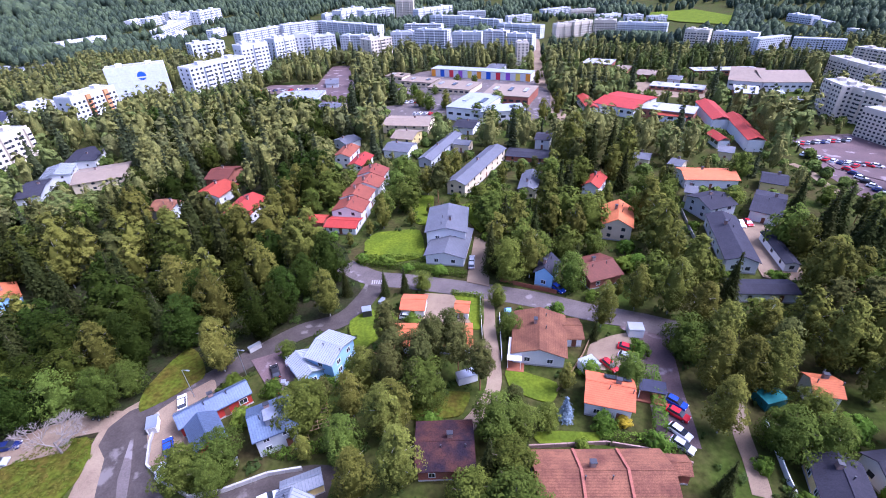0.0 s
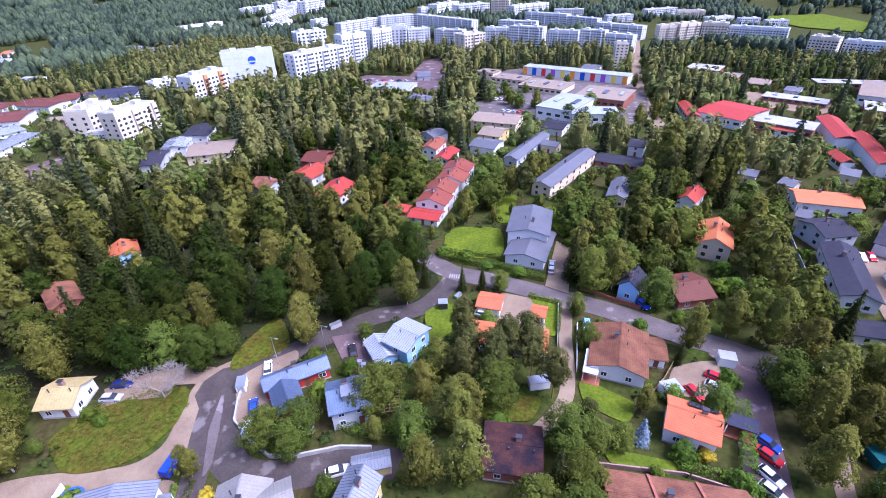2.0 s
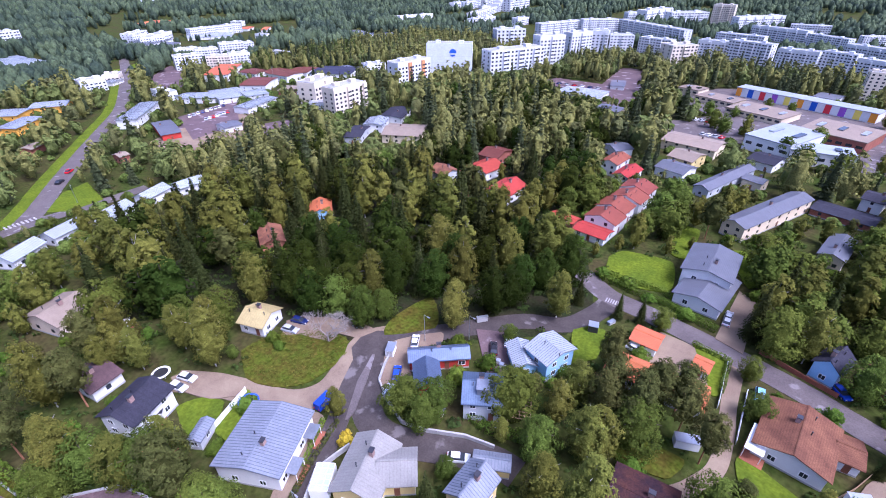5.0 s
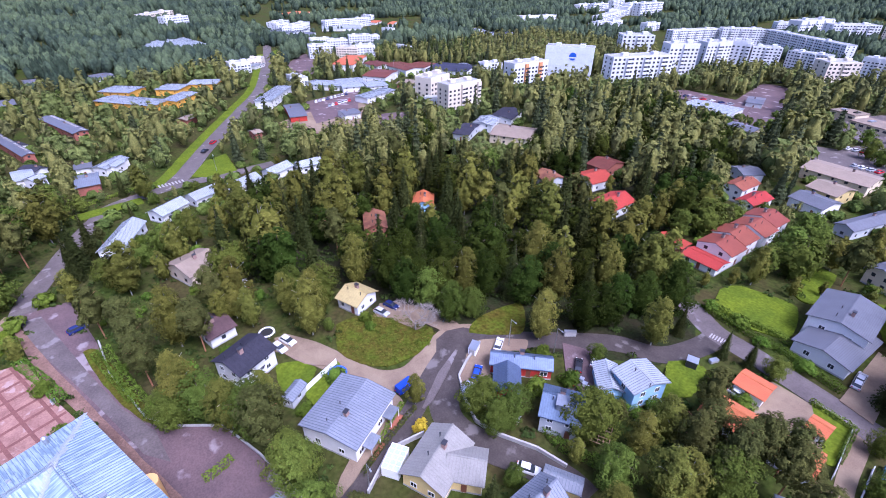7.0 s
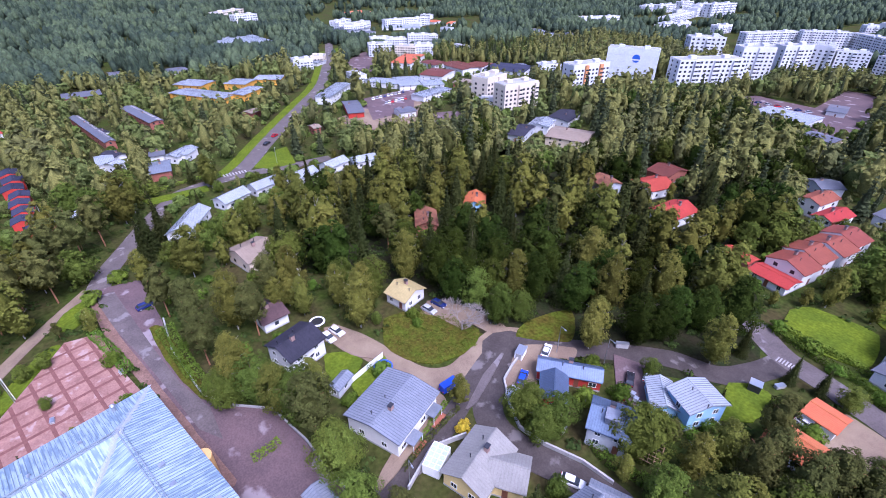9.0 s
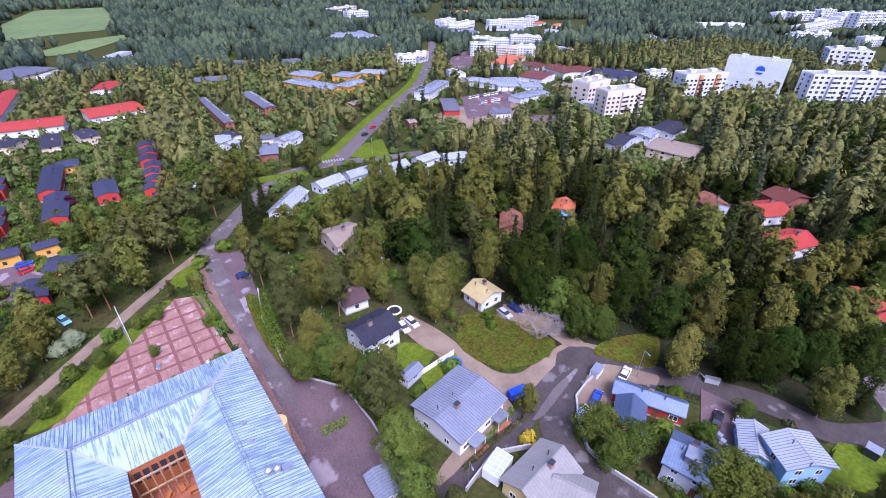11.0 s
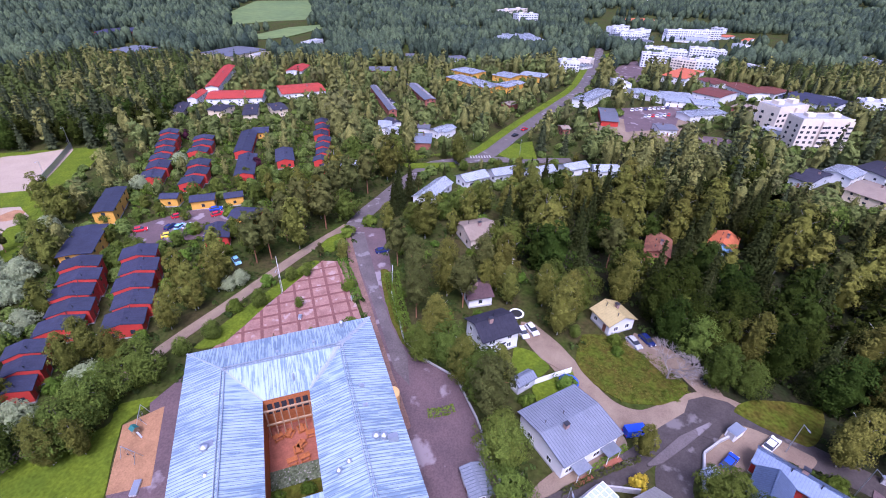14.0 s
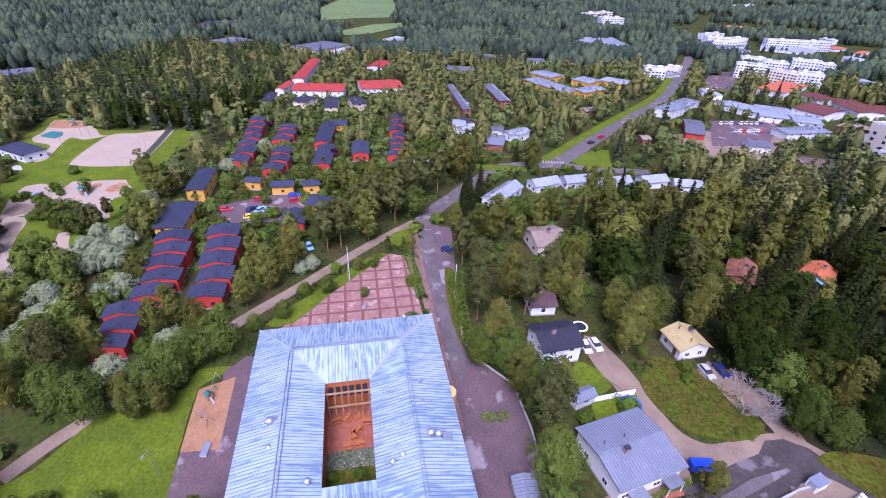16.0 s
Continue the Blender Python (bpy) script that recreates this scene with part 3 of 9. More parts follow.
def hall(x, y, turn, L, W, Hh, look_of, k=1.0):
    wallmat = WALL["brick"] if look_of in ("brick", "dark") else WALL["cream"] if look_of == "tan" else WALL["white"]
    words = {"panels": "long white shop with bright coloured wall panels", "brick": "long low brick building with a flat roof", "white": "white flat-roofed school building", "red": "white block with a red pitched roof", "tan": "low wide shop with a brown felt roof", "dark": "long dark building with a grey roof", "tent": "station hall with a pale sweeping roof"}[look_of]
    h = thing("large_building", x, y, 0, turn, words, "building")
    take([(h.matrix_world @ Vector((a * L / 2, b * W / 2, 0)))[:2] for a, b in ((-1, -1), (1, -1), (1, 1), (-1, 1))], 3)
    seen([(h.matrix_world @ Vector((a * L / 2, b * W / 2, 0)))[:2] for a, b in ((-1, -1), (1, -1), (1, 1), (-1, 1))], Hh * 0.5)
    part("wall", boxes((-L / 2, L / 2, -W / 2, W / 2, -0.5, Hh)), wallmat, h)
    clear_far(x, y, L, Hh)
    if look_of in ("red", "tent"):
        part("roof", gable_roof(L + 1, W + 1, Hh + 0.1, (1.8 if look_of == "red" else 6) * k), ROOF["red_roof" if look_of == "red" else "tan_roof"], h)
    else:
        part("roof", boxes((-L / 2 - 0.3, L / 2 + 0.3, -W / 2 - 0.3, W / 2 + 0.3, Hh, Hh + 0.5 * k)), ROOF["white_roof"] if look_of in ("white", "panels") else ROOF["tan_roof"] if look_of in ("tan", "brick") else M_FLATROOF, h)
    if look_of in ("tan", "white", "brick", "dark"):
        for i in range(max(2, int(L / 9))):
            px = -L / 2 + (i + 0.5) * L / max(2, int(L / 9))
            part("rooflight", boxes((px - 1.5 * k, px + 1.5 * k, -W * 0.12, W * 0.16, Hh + 0.5 * k, Hh + 1.2 * k)), M_GLASS if i % 2 else M_STEEL, h)
    n = max(3, int(L / (5 * k)))
    for i in range(n):
        px = -L / 2 + (i + 0.5) * L / n
        if look_of == "panels":
            if i % 2 == 0:
                part("wall_panel", boxes((px - L / n * 0.45, px + L / n * 0.45, -W / 2 - 0.08, -W / 2 + 0.02, Hh * 0.05, Hh - 0.1)), M_PANEL[(i // 2) % 5], h)
        else:
            part("window", boxes((px - 1.6 * k, px + 1.6 * k, -W / 2 - 0.05, -W / 2 + 0.05, Hh * 0.45, Hh * 0.45 + 1.6 * k)), M_GLASS, h)
    return h


def sheet(name, pts, mat, z, label, depth=0.3):
    """A flat polygon with a skirt, so that its edge is a real step."""
    bm = bmesh.new()
    top = [bm.verts.new((*p, z)) for p in pts]
    low = [bm.verts.new((*p, z - depth)) for p in pts]
    bm.faces.new(top)
    for k in range(len(pts)):
        bm.faces.new((top[k], low[k], low[(k + 1) % len(pts)], top[(k + 1) % len(pts)]))
    bmesh.ops.triangulate(bm, faces=[f for f in bm.faces if len(f.verts) > 4])
    bmesh.ops.recalc_face_normals(bm, faces=bm.faces)
    ob = new(name, mesh_of(bm, mat, name))
    return tagged(ob, label, name.split("_")[0], kind="structure")


LEVEL = [0]


def rounded(pts, n=5):
    """The same outline with its corners eased."""
    p = [Vector(q) for q in pts]
    out = []
    for i in range(len(p)):
        a, b, c, d = p[i - 1], p[i], p[(i + 1) % len(p)], p[(i + 2) % len(p)]
        for k in range(n):
            t = k / n
            q = 0.5 * (2 * b + (c - a) * t + (2 * a - 5 * b + 4 * c - d) * t * t + (3 * b - a - 3 * c + d) * t ** 3)
            q = q.lerp(b.lerp(c, t), 0.45)
            out.append((q.x + 0.25 * noise.noise((q.x * 0.5, q.y * 0.5, 1)), q.y + 0.25 * noise.noise((q.x * 0.5, q.y * 0.5, 5))))
    return out


def area(name, pts, mat, z, label, margin=0.0):
    take(pts, margin)
    if name.split("_")[0] in ("lawn", "meadow", "sand", "gravel", "yard"):
        pts = rounded(pts)
    LEVEL[0] += 1
    z += 0.0037 * LEVEL[0] + 0.0013
    return sheet(name, pts, mat, z, label)


def smooth_line(pts, n=6):
    p = [Vector(pts[0])] + [Vector(q) for q in pts] + [Vector(pts[-1])]
    out = []
    for i in range(1, len(p) - 2):
        for k in range(n):
            t = k / n
            out.append(0.5 * (2 * p[i] + (p[i + 1] - p[i - 1]) * t + (2 * p[i - 1] - 5 * p[i] + 4 * p[i + 1] - p[i + 2]) * t * t + (3 * p[i] - p[i - 1] - 3 * p[i + 1] + p[i + 2]) * t ** 3))
    return out + [p[-1]]


def road(name, pts, wide, mat, z, label, margin=1.0):
    line = smooth_line(pts)
    left, right = [], []
    for i, q in enumerate(line):
        d = (line[min(i + 1, len(line) - 1)] - line[max(i - 1, 0)]).normalized()
        w = wide / 2 * (1 + 0.05 * noise.noise((q.x * 0.2, q.y * 0.2, 3)))
        left.append((q.x - d.y * w, q.y + d.x * w))
        right.append((q.x + d.y * w, q.y - d.x * w))
    for k in range(len(line) - 1):
        take([left[k], right[k], right[k + 1], left[k + 1]], margin)
    bm = bmesh.new()
    rows = [[bm.verts.new((*p, zz)) for p in side] for side, zz in ((left, z - 0.25), (left, z), (right, z), (right, z - 0.25))]
    for a, b in zip(rows, rows[1:]):
        for k in range(len(line) - 1):
            bm.faces.new((a[k], b[k], b[k + 1], a[k + 1]))
    bmesh.ops.recalc_face_normals(bm, faces=bm.faces)
    return tagged(new(name, mesh_of(bm, mat, name)), label, name.split("_")[0], kind="structure")


def banded(root_name, pts, turn, step, wide, mat, z, label):
    """Bands of darker blocks across a paved polygon, in two directions."""
    root = thing(root_name, *pts[0], 0, 0, label, "paving", kind="structure")
    o = Vector((*pts[0], 0))
    for q in (turn, turn + 90):
        u, v = Vector((math.cos(radians(q)), math.sin(radians(q)))), Vector((-math.sin(radians(q)), math.cos(radians(q))))
        ps = [Vector(p) for p in pts]
        lo, hi = min(p.dot(v) for p in ps), max(p.dot(v) for p in ps)
        k = lo + step * 0.6
        while k < hi:
            cut = []
            for a, b in zip(ps, ps[1:] + ps[:1]):
                da, db = a.dot(v) - k, b.dot(v) - k
                if da * db < 0:
                    cut.append((a + (b - a) * da / (da - db)).dot(u))
            cut.sort()
            for s0, s1 in zip(cut[::2], cut[1::2]):
                if s1 - s0 > 1.0:
                    m = u * (s0 + s1) / 2 + v * k
                    g = part("band", boxes((-(s1 - s0) / 2 + 0.2, (s1 - s0) / 2 - 0.2, -wide / 2, wide / 2, z - 0.05, z + (0.0 if q == turn else 0.003))), mat, root)
                    g.matrix_local = Matrix.Translation(Vector((*m, 0)) - o) @ pose(0, 0, 0, 0, 0, q)
            k += step


def crossing(x, y, turn, n, wide, long, label):
    c = thing("zebra_crossing", x, y, 0, turn, label, "road marking", kind="structure")
    for k in range(n):
        part("stripe", boxes((-long / 2, long / 2, (k - n / 2) * wide, (k - n / 2) * wide + wide * 0.5, 0.05, 0.095)), M_WORN, c)


# ---- ground: one sheet to the horizon, rising to wooded ridges far off ----
def ground_height(r, x, y):
    return -0.05 + max(0.0, min(1.0, (r - 1400) / 2200)) * (26 + 26 * noise.noise((x * 0.0007, y * 0.0007, 7)))


bm = bmesh.new()
rings = [0, 60, 120, 200, 300, 450, 700, 1000, 1400, 1900, 2500, 3200, 4000, 4800]
grid = []
for r in rings:
    grid.append([bm.verts.new((r * math.cos(a * 0.065449847) - 40, r * math.sin(a * 0.065449847) + 20, ground_height(r, r * math.cos(a * 0.0654), r * math.sin(a * 0.0654)))) for a in range(96)] if r else [bm.verts.new((-40, 20, -0.05))])
for a in range(96):
    bm.faces.new((grid[0][0], grid[1][a], grid[1][(a + 1) % 96]))
for i in range(1, len(rings) - 1):
    for a in range(96):
        bm.faces.new((grid[i][a], grid[i + 1][a], grid[i + 1][(a + 1) % 96], grid[i][(a + 1) % 96]))
tagged(new("ground", mesh_of(bm, M_GROUND, "ground")), "green ground of grass and forest floor", "ground", kind="structure")

# houses along the lanes
house(-75.7, 11.5, -61.6, 14.0, 12.6, 4.5, 1.1, 'white', 'seam_gray', porches=True, label='white house with a grey standing-seam metal roof')
house(-101.4, 0.1, -66.6, 10.0, 8.9, 5.0, 2.0, 'white', 'felt_dark', label='white two-storey house with a dark felt roof')
house(-107.8, 30.4, 20.8, 7.6, 8.2, 3.2, 1.8, 'white', 'yellow_roof', label='white cottage with a mossy yellow roof')
house(-57.8, 19.4, -65.9, 11.6, 8.7, 3.5, 2.4, 'yellow', 'beige_roof', label='pale yellow house with a weathered beige roof')
house(-53.8, 22.7, 41.9, 7.0, 7.1, 3.5, 1.8, 'yellow', 'beige_roof', label='pale yellow wing with a weathered beige roof', chimney=False)
house(-65.7, 48.1, 44.4, 13.7, 4.6, 3.0, 1.6, 'red', 'blue_roof', label='red outbuilding with a blue metal roof')
house(-63.6, 41.8, -44.3, 7.7, 5.7, 3.0, 1.8, 'red', 'blue_roof', label='red wing with a blue-grey metal roof', chimney=False)
house(-51.5, 44.6, 33.6, 8.1, 8.2, 5.0, 2.2, 'pale_gray', 'blue_roof', hatch=True, label='grey house with a blue metal roof and chimney')
house(-46.4, 62.7, -16.4, 7.2, 9.0, 5.4, 1.3, 'light_blue', 'white_roof', label='light blue house with a pale metal roof')
house(-51.3, 59.4, -43.1, 8.1, 5.3, 3.0, 1.2, 'light_blue', 'white_roof', label='light blue annex with a pale metal roof', chimney=False)
house(-42.2, 34.3, 29.3, 6.8, 3.3, 2.6, 0.8, 'yellow', 'seam_gray', label='low yellow garage with a grey metal roof', chimney=False)
house(-41.4, 27.3, -89.0, 7.7, 6.1, 5.0, 2.0, 'yellow', 'seam_gray', label='yellow house with a blue-grey metal roof')
house(-147.2, 0.2, -69.7, 10.4, 12.2, 4.0, 2.0, 'beige', 'tan_roof', label='beige house with a tan sheet roof')
house(-118.2, -2.5, -76.3, 7.1, 9.8, 3.0, 1.6, 'white', 'felt_brown', label='white house with a dark brown roof among trees')
house(-88.0, 5.3, -57.1, 5.2, 2.8, 2.4, 0.7, 'pale_gray', 'seam_gray', label='small grey shed with a metal roof', chimney=False)
# white row by the bend
house(-177.4, -13.9, -28.8, 18.7, 7.4, 3.3, 1.84, 'white', 'white_roof', label='white terraced house with a pale metal roof', group='white houses by the bend', size=0.97)
house(-190.4, 1.5, -58.8, 11.8, 7.7, 3.2, 1.80, 'white', 'white_roof', label='white terraced house with a pale metal roof', group='white houses by the bend', size=0.95)
house(-195.9, 14.4, -66.9, 12.0, 7.3, 3.2, 1.78, 'white', 'white_roof', label='white terraced house with a pale metal roof', group='white houses by the bend', size=0.94)
house(-197.7, 29.6, -67.0, 12.0, 7.1, 3.2, 1.77, 'white', 'white_roof', label='white terraced house with a pale metal roof', group='white houses by the bend', size=0.93)
house(-202.7, 44.7, -66.5, 11.7, 7.3, 3.1, 1.74, 'white', 'white_roof', label='white terraced house with a pale metal roof', group='white houses by the bend', size=0.92)
house(-200.9, 57.4, -89.2, 11.1, 7.4, 3.1, 1.73, 'white', 'white_roof', label='white terraced house with a pale metal roof', group='white houses by the bend', size=0.91)
# centre and east
house(-27.5, 119.5, -87.5, 16.4, 12.6, 6.0, 1.6, 'white', 'slate_roof', label='white split-level house with a purple-grey roof')
house(-26.0, 110.9, 85.7, 17.1, 11.9, 3.2, 1.5, 'white', 'slate_roof', label='lower wing of white house with a purple-grey roof', chimney=False)
house(-26.2, 70.9, 4.7, 19.7, 7.4, 3.0, 1.8, 'white', 'orange_roof', label='white house with orange tiles behind pines')
house(-31.8, 82.4, 0.5, 6.4, 6.2, 2.7, 1.0, 'white', 'orange_roof', label='white garage with an orange roof', chimney=False)
house(-19.7, 81.8, -1.9, 3.8, 4.5, 2.5, 0.9, 'white', 'orange_roof', label='white garden shed with an orange roof', chimney=False)
house(-1.7, 72.7, 86.6, 14.0, 11.7, 3.4, 1.8, 'white', 'brown_roof', label='white house with a faded brown tiled roof')
house(5.8, 75.6, 4.6, 4.3, 7.0, 2.8, 1.0, 'white', 'brown_roof', label='wing with a faded brown tiled roof', chimney=False)
orange_house = house(10.6, 57.2, -9.3, 9.1, 8.1, 4.0, 1.8, 'white', 'orange_roof', label='white house with a bright orange tiled roof')
for k in range(2):
    panel = part("solar_panel", boxes((-1.2, 1.2, -0.9, 0.9, 0.0, 0.08)), M_GLASS, orange_house, "dark glass roof panel in a frame")
    panel.matrix_local = pose(0.2 + 2.5 * k, 2.6, 4.95, -24)
house(6.4, 39.0, 6.0, 21.9, 10.3, 4.0, 2.4, 'brick', 'rust_roof', label='long terrace with faded red-brown tiled roof', parties=2)
house(19.0, 43.3, 1.3, 4.3, 3.7, 3.0, 0.9, 'brick', 'rust_roof', label='low garage with red-brown tiles', chimney=False)
house(-19.4, 43.0, 7.8, 10.3, 9.8, 3.5, 1.2, 'brick', 'felt_rust', label='low house with a black rust-stained roof')
house(43.3, 42.5, 77.8, 8.7, 7.7, 3.5, 1.6, 'yellow', 'felt_dark', label='pale yellow house with a dark grey roof')
house(53.3, 46.3, 12.9, 8.0, 5.5, 3.5, 1.6, 'white', 'felt_dark', label='white house with a dark grey roof')
house(50.4, 61.9, -5.8, 5.4, 5.9, 4.0, 1.6, 'white', 'orange_roof', label='white house with orange tiles and a roof window')
house(1.7, 98.0, 72.4, 7.9, 5.4, 4.2, 2.2, 'light_blue', 'felt_dark', label='small light blue house with a dark roof')
house(14.6, 100.5, 25.4, 10.2, 11.0, 3.0, 1.8, 'brick', 'maroon_roof', label='low house with a maroon tiled roof')
house(24.9, 126.1, 78.1, 14.0, 9.6, 5.0, 2.6, 'cream', 'orange_roof', label='cream house with an orange tiled roof')
house(22.5, 155.2, 65.1, 11.4, 6.5, 3.8, 1.91, 'white', 'red_roof', label='small white house with a red roof', size=0.95)
house(54.9, 117.3, 82.0, 26.8, 8.8, 3.9, 1.58, 'white', 'felt_dark', label='long white house with a dark grey roof', size=0.99)
house(66.8, 114.0, 86.6, 17.4, 3.9, 2.7, 0.69, 'white', 'felt_dark', label='long open carport with a dark roof', chimney=False, size=0.99)
house(53.8, 94.5, 2.5, 15.6, 6.3, 3.0, 0.8, 'white', 'felt_dark', label='low white building with a grey roof', chimney=False)
house(56.9, 139.3, 23.7, 10.9, 11.4, 4.8, 1.74, 'pale_gray', 'felt_dark', label='grey house with stepped grey roof', size=0.97)
house(75.0, 140.1, -29.6, 9.0, 18.4, 3.9, 1.94, 'white', 'felt_dark', label='white house with a black roof', size=0.97)
house(64.1, 163.5, -1.0, 19.0, 11.5, 3.7, 1.49, 'white', 'orange_roof', label='long white house with an orange roof', size=0.93)
house(85.5, 160.0, -24.9, 8.4, 10.9, 3.7, 1.48, 'yellow', 'felt_dark', label='yellow house with a dark roof', size=0.92)
house(-20.7, 167.8, 69.4, 41.3, 8.2, 5.0, 1.46, 'cream', 'slate_roof', label='long cream terrace with a grey metal roof', size=0.92)
house(-0.9, 154.9, 81.8, 16.7, 7.1, 3.8, 1.34, 'cream', 'slate_roof', label='cream house with a grey roof', size=0.96)
house(-0.4, 186.6, -10.9, 18.3, 10.5, 2.5, 0.56, 'brick', 'felt_dark', label='long dark flat-roofed carport', chimney=False, size=0.93)
house(-62.3, 121.8, -2.6, 11.1, 7.5, 2.7, 0.9, 'white', 'red_roof', label='white garage with a red roof', chimney=False)
house(-73.4, 124.0, -4.0, 9.5, 5.7, 2.7, 0.7, 'brick', 'red_roof', label='brown carport with a red roof', chimney=False)
house(-78.4, 179.4, 86.0, 13.2, 8.0, 5.4, 1.5, 'white', 'brick_roof', label='white house with a brick-red tiled roof', size=0.95)
house(-70.2, 171.4, 86.0, 13.6, 7.6, 4.4, 1.6, 'white', 'red_roof', label='white house with a red roof', size=0.95)
house(-61.9, 129.6, 86.4, 8.8, 11.2, 4.6, 2.0, 'white', 'brick_roof', label='white terraced house with a red tiled roof', group='red-roofed terrace', flush=True)
house(-62.2, 138.7, 86.4, 8.8, 11.2, 4.9, 2.0, 'white', 'brick_roof', label='white terraced house with a red tiled roof', group='red-roofed terrace', flush=True)
house(-60.6, 147.8, 86.4, 8.8, 11.2, 5.3, 2.0, 'white', 'brick_roof', label='white terraced house with a red tiled roof', group='red-roofed terrace', flush=True)
house(-60.9, 156.9, 86.4, 8.8, 11.2, 5.6, 2.0, 'white', 'brick_roof', label='white terraced house with a red tiled roof', group='red-roofed terrace', flush=True)
house(-118.9, 142.7, 81.4, 12.0, 11.8, 3.7, 1.86, 'white', 'red_roof', label='white house with a bright red roof in the wood', size=0.93)
house(-100.6, 129.8, -89.5, 14.0, 10.6, 3.8, 2.12, 'white', 'red_roof', label='white house with a bright red gabled roof', size=0.96)
house(-124.5, 158.7, 2.0, 10.2, 14.1, 3.7, 1.67, 'brick', 'maroon_roof', label='house with a dark red roof among trees', size=0.93)
house(-129.1, 128.3, -11.5, 10.2, 9.4, 3.9, 1.73, 'pale_gray', 'rust_roof', label='grey house with a faded salmon roof', size=0.96)
house(-177.1, 155.9, 29.9, 20.2, 19.0, 4.2, 1.51, 'cream', 'tan_roof', label='cream terrace with a brown-pink roof', size=0.84)
house(-205.0, 178.3, -64.5, 20.9, 13.3, 3.1, 0.93, 'white', 'felt_dark', label='white house with a dark flat roof', size=0.78)
house(-199.2, 157.1, -59.0, 14.5, 11.2, 4.1, 1.14, 'white', 'white_roof', label='white house with a pale roof', size=0.82)
house(-196.0, 141.1, 31.2, 8.9, 19.5, 3.5, 1.05, 'pale_gray', 'felt_dark', label='grey house with a grey roof', size=0.87)
house(-59.8, 227.0, -4.3, 24.4, 17.0, 4.3, 1.38, 'cream', 'tan_roof', label='long cream house with a tan roof', size=0.86)
house(-56.8, 205.0, -11.3, 11.4, 13.9, 4.5, 1.61, 'yellow', 'tan_roof', label='pale yellow house with a brown roof', size=0.90)
house(-57.0, 190.6, -11.8, 12.5, 12.5, 3.7, 1.47, 'white', 'slate_roof', label='white house with a grey roof', size=0.92)
house(-38.8, 192.3, 74.2, 36.1, 6.7, 3.5, 1.40, 'pale_gray', 'slate_roof', label='long grey house with a grey roof', size=0.88)
house(-29.6, 224.9, -13.7, 11.2, 14.1, 3.5, 1.21, 'white', 'felt_dark', label='white house with a dark hipped roof', size=0.87)
house(7.1, 202.9, -11.3, 7.2, 10.7, 4.5, 1.08, 'white', 'felt_dark', label='white house with a dark roof', size=0.90)
house(-84.9, 200.1, 55.7, 9.5, 10.3, 3.5, 1.23, 'white', 'slate_roof', label='white house with a grey roof', size=0.88)
house(-233.3, -18.8, 87.6, 8.2, 14.1, 3.6, 0.90, 'brick', 'seam_gray', label='red house with a grey metal roof', size=0.90)
house(-138.4, 53.7, -26.5, 11.7, 7.6, 4.0, 1.6, 'brick', 'rust_roof', label='long house with a faded orange roof in the wood')
house(-142.9, 76.3, -37.2, 10.0, 8.0, 3.2, 1.78, 'light_blue', 'orange_roof', label='pale blue house with an orange roof', size=0.99)
house(-136.1, -113.8, -162.3, 17.3, 8.8, 5.0, 0.35, 'ochre', 'felt_blue', label='ochre-yellow terrace with a dark flat felt roof', group='yellow terraces', chimney=False)
house(-162.1, -121.7, -162.2, 19.5, 6.6, 5.0, 0.35, 'ochre', 'felt_blue', label='ochre-yellow terrace with a dark flat felt roof', group='yellow terraces', chimney=False)
# red and yellow terraces to the west
def rooflights(h, L, W, eave, rise):
    """Pale rooflights in a line along one slope, in steps of the units below."""
    n = int(L / 2.6)
    for k in range(n):
        if k % 7 == 6:
            continue
        x = -L / 2 + (k + 0.5) * L / n
        part("rooflight", boxes((x - 0.45, x + 0.45, W * 0.16, W * 0.34, eave + rise * 0.3, eave + rise * 0.7 + 0.1)), M_WORN, h)


def terrace_row(x0, y0, x1, y1, n, wide):
    """A row of red gabled units that step up one after the other."""
    long, turn = math.hypot(x1 - x0, y1 - y0) / n, math.degrees(math.atan2(y1 - y0, x1 - x0))
    for k in range(n):
        f = (k + 0.5) / n
        side = 0.06 * wide * (1, -1, 0.4, -0.7, 0.8)[k % 5] if n > 1 else 0.0
        house(x0 + (x1 - x0) * f - math.sin(radians(turn)) * side, y0 + (y1 - y0) * f + math.cos(radians(turn)) * side, turn, long - 0.12, wide, 3.3 + 0.72 * k * 5 / max(n, 5), 1.0, "red", "felt_blue", label="red terraced house with a dark blue felt roof", group="red terraces", size=0.95, flush=True)


terrace_row(-82.0, -93.5, -94.9, -99.1, 3, 7.4)
terrace_row(-99.3, -96.5, -125.3, -106.0, 5, 9.3)
terrace_row(-101.3, -83.2, -131.3, -94.1, 5, 8.9)
terrace_row(-182.4, -119.1, -198.5, -123.8, 2, 8.2)
terrace_row(-201.7, -125.5, -231.1, -134.0, 5, 7.6)
terrace_row(-178.3, -102.8, -198.9, -107.1, 3, 8.1)
terrace_row(-210.5, -113.9, -227.9, -117.6, 3, 8.3)
terrace_row(-202.8, -60.3, -226.5, -63.7, 4, 6.1)
terrace_row(-235.1, -66.8, -256.0, -70.7, 3, 7.1)
terrace_row(-195.9, -56.5, -200.3, -56.8, 1, 5.4)
terrace_row(-187.3, -86.5, -209.5, -92.3, 1, 7.6)
terrace_row(-211.7, -95.7, -240.1, -102.1, 1, 7.4)
terrace_row(-202.2, -74.8, -217.1, -79.5, 1, 7.6)
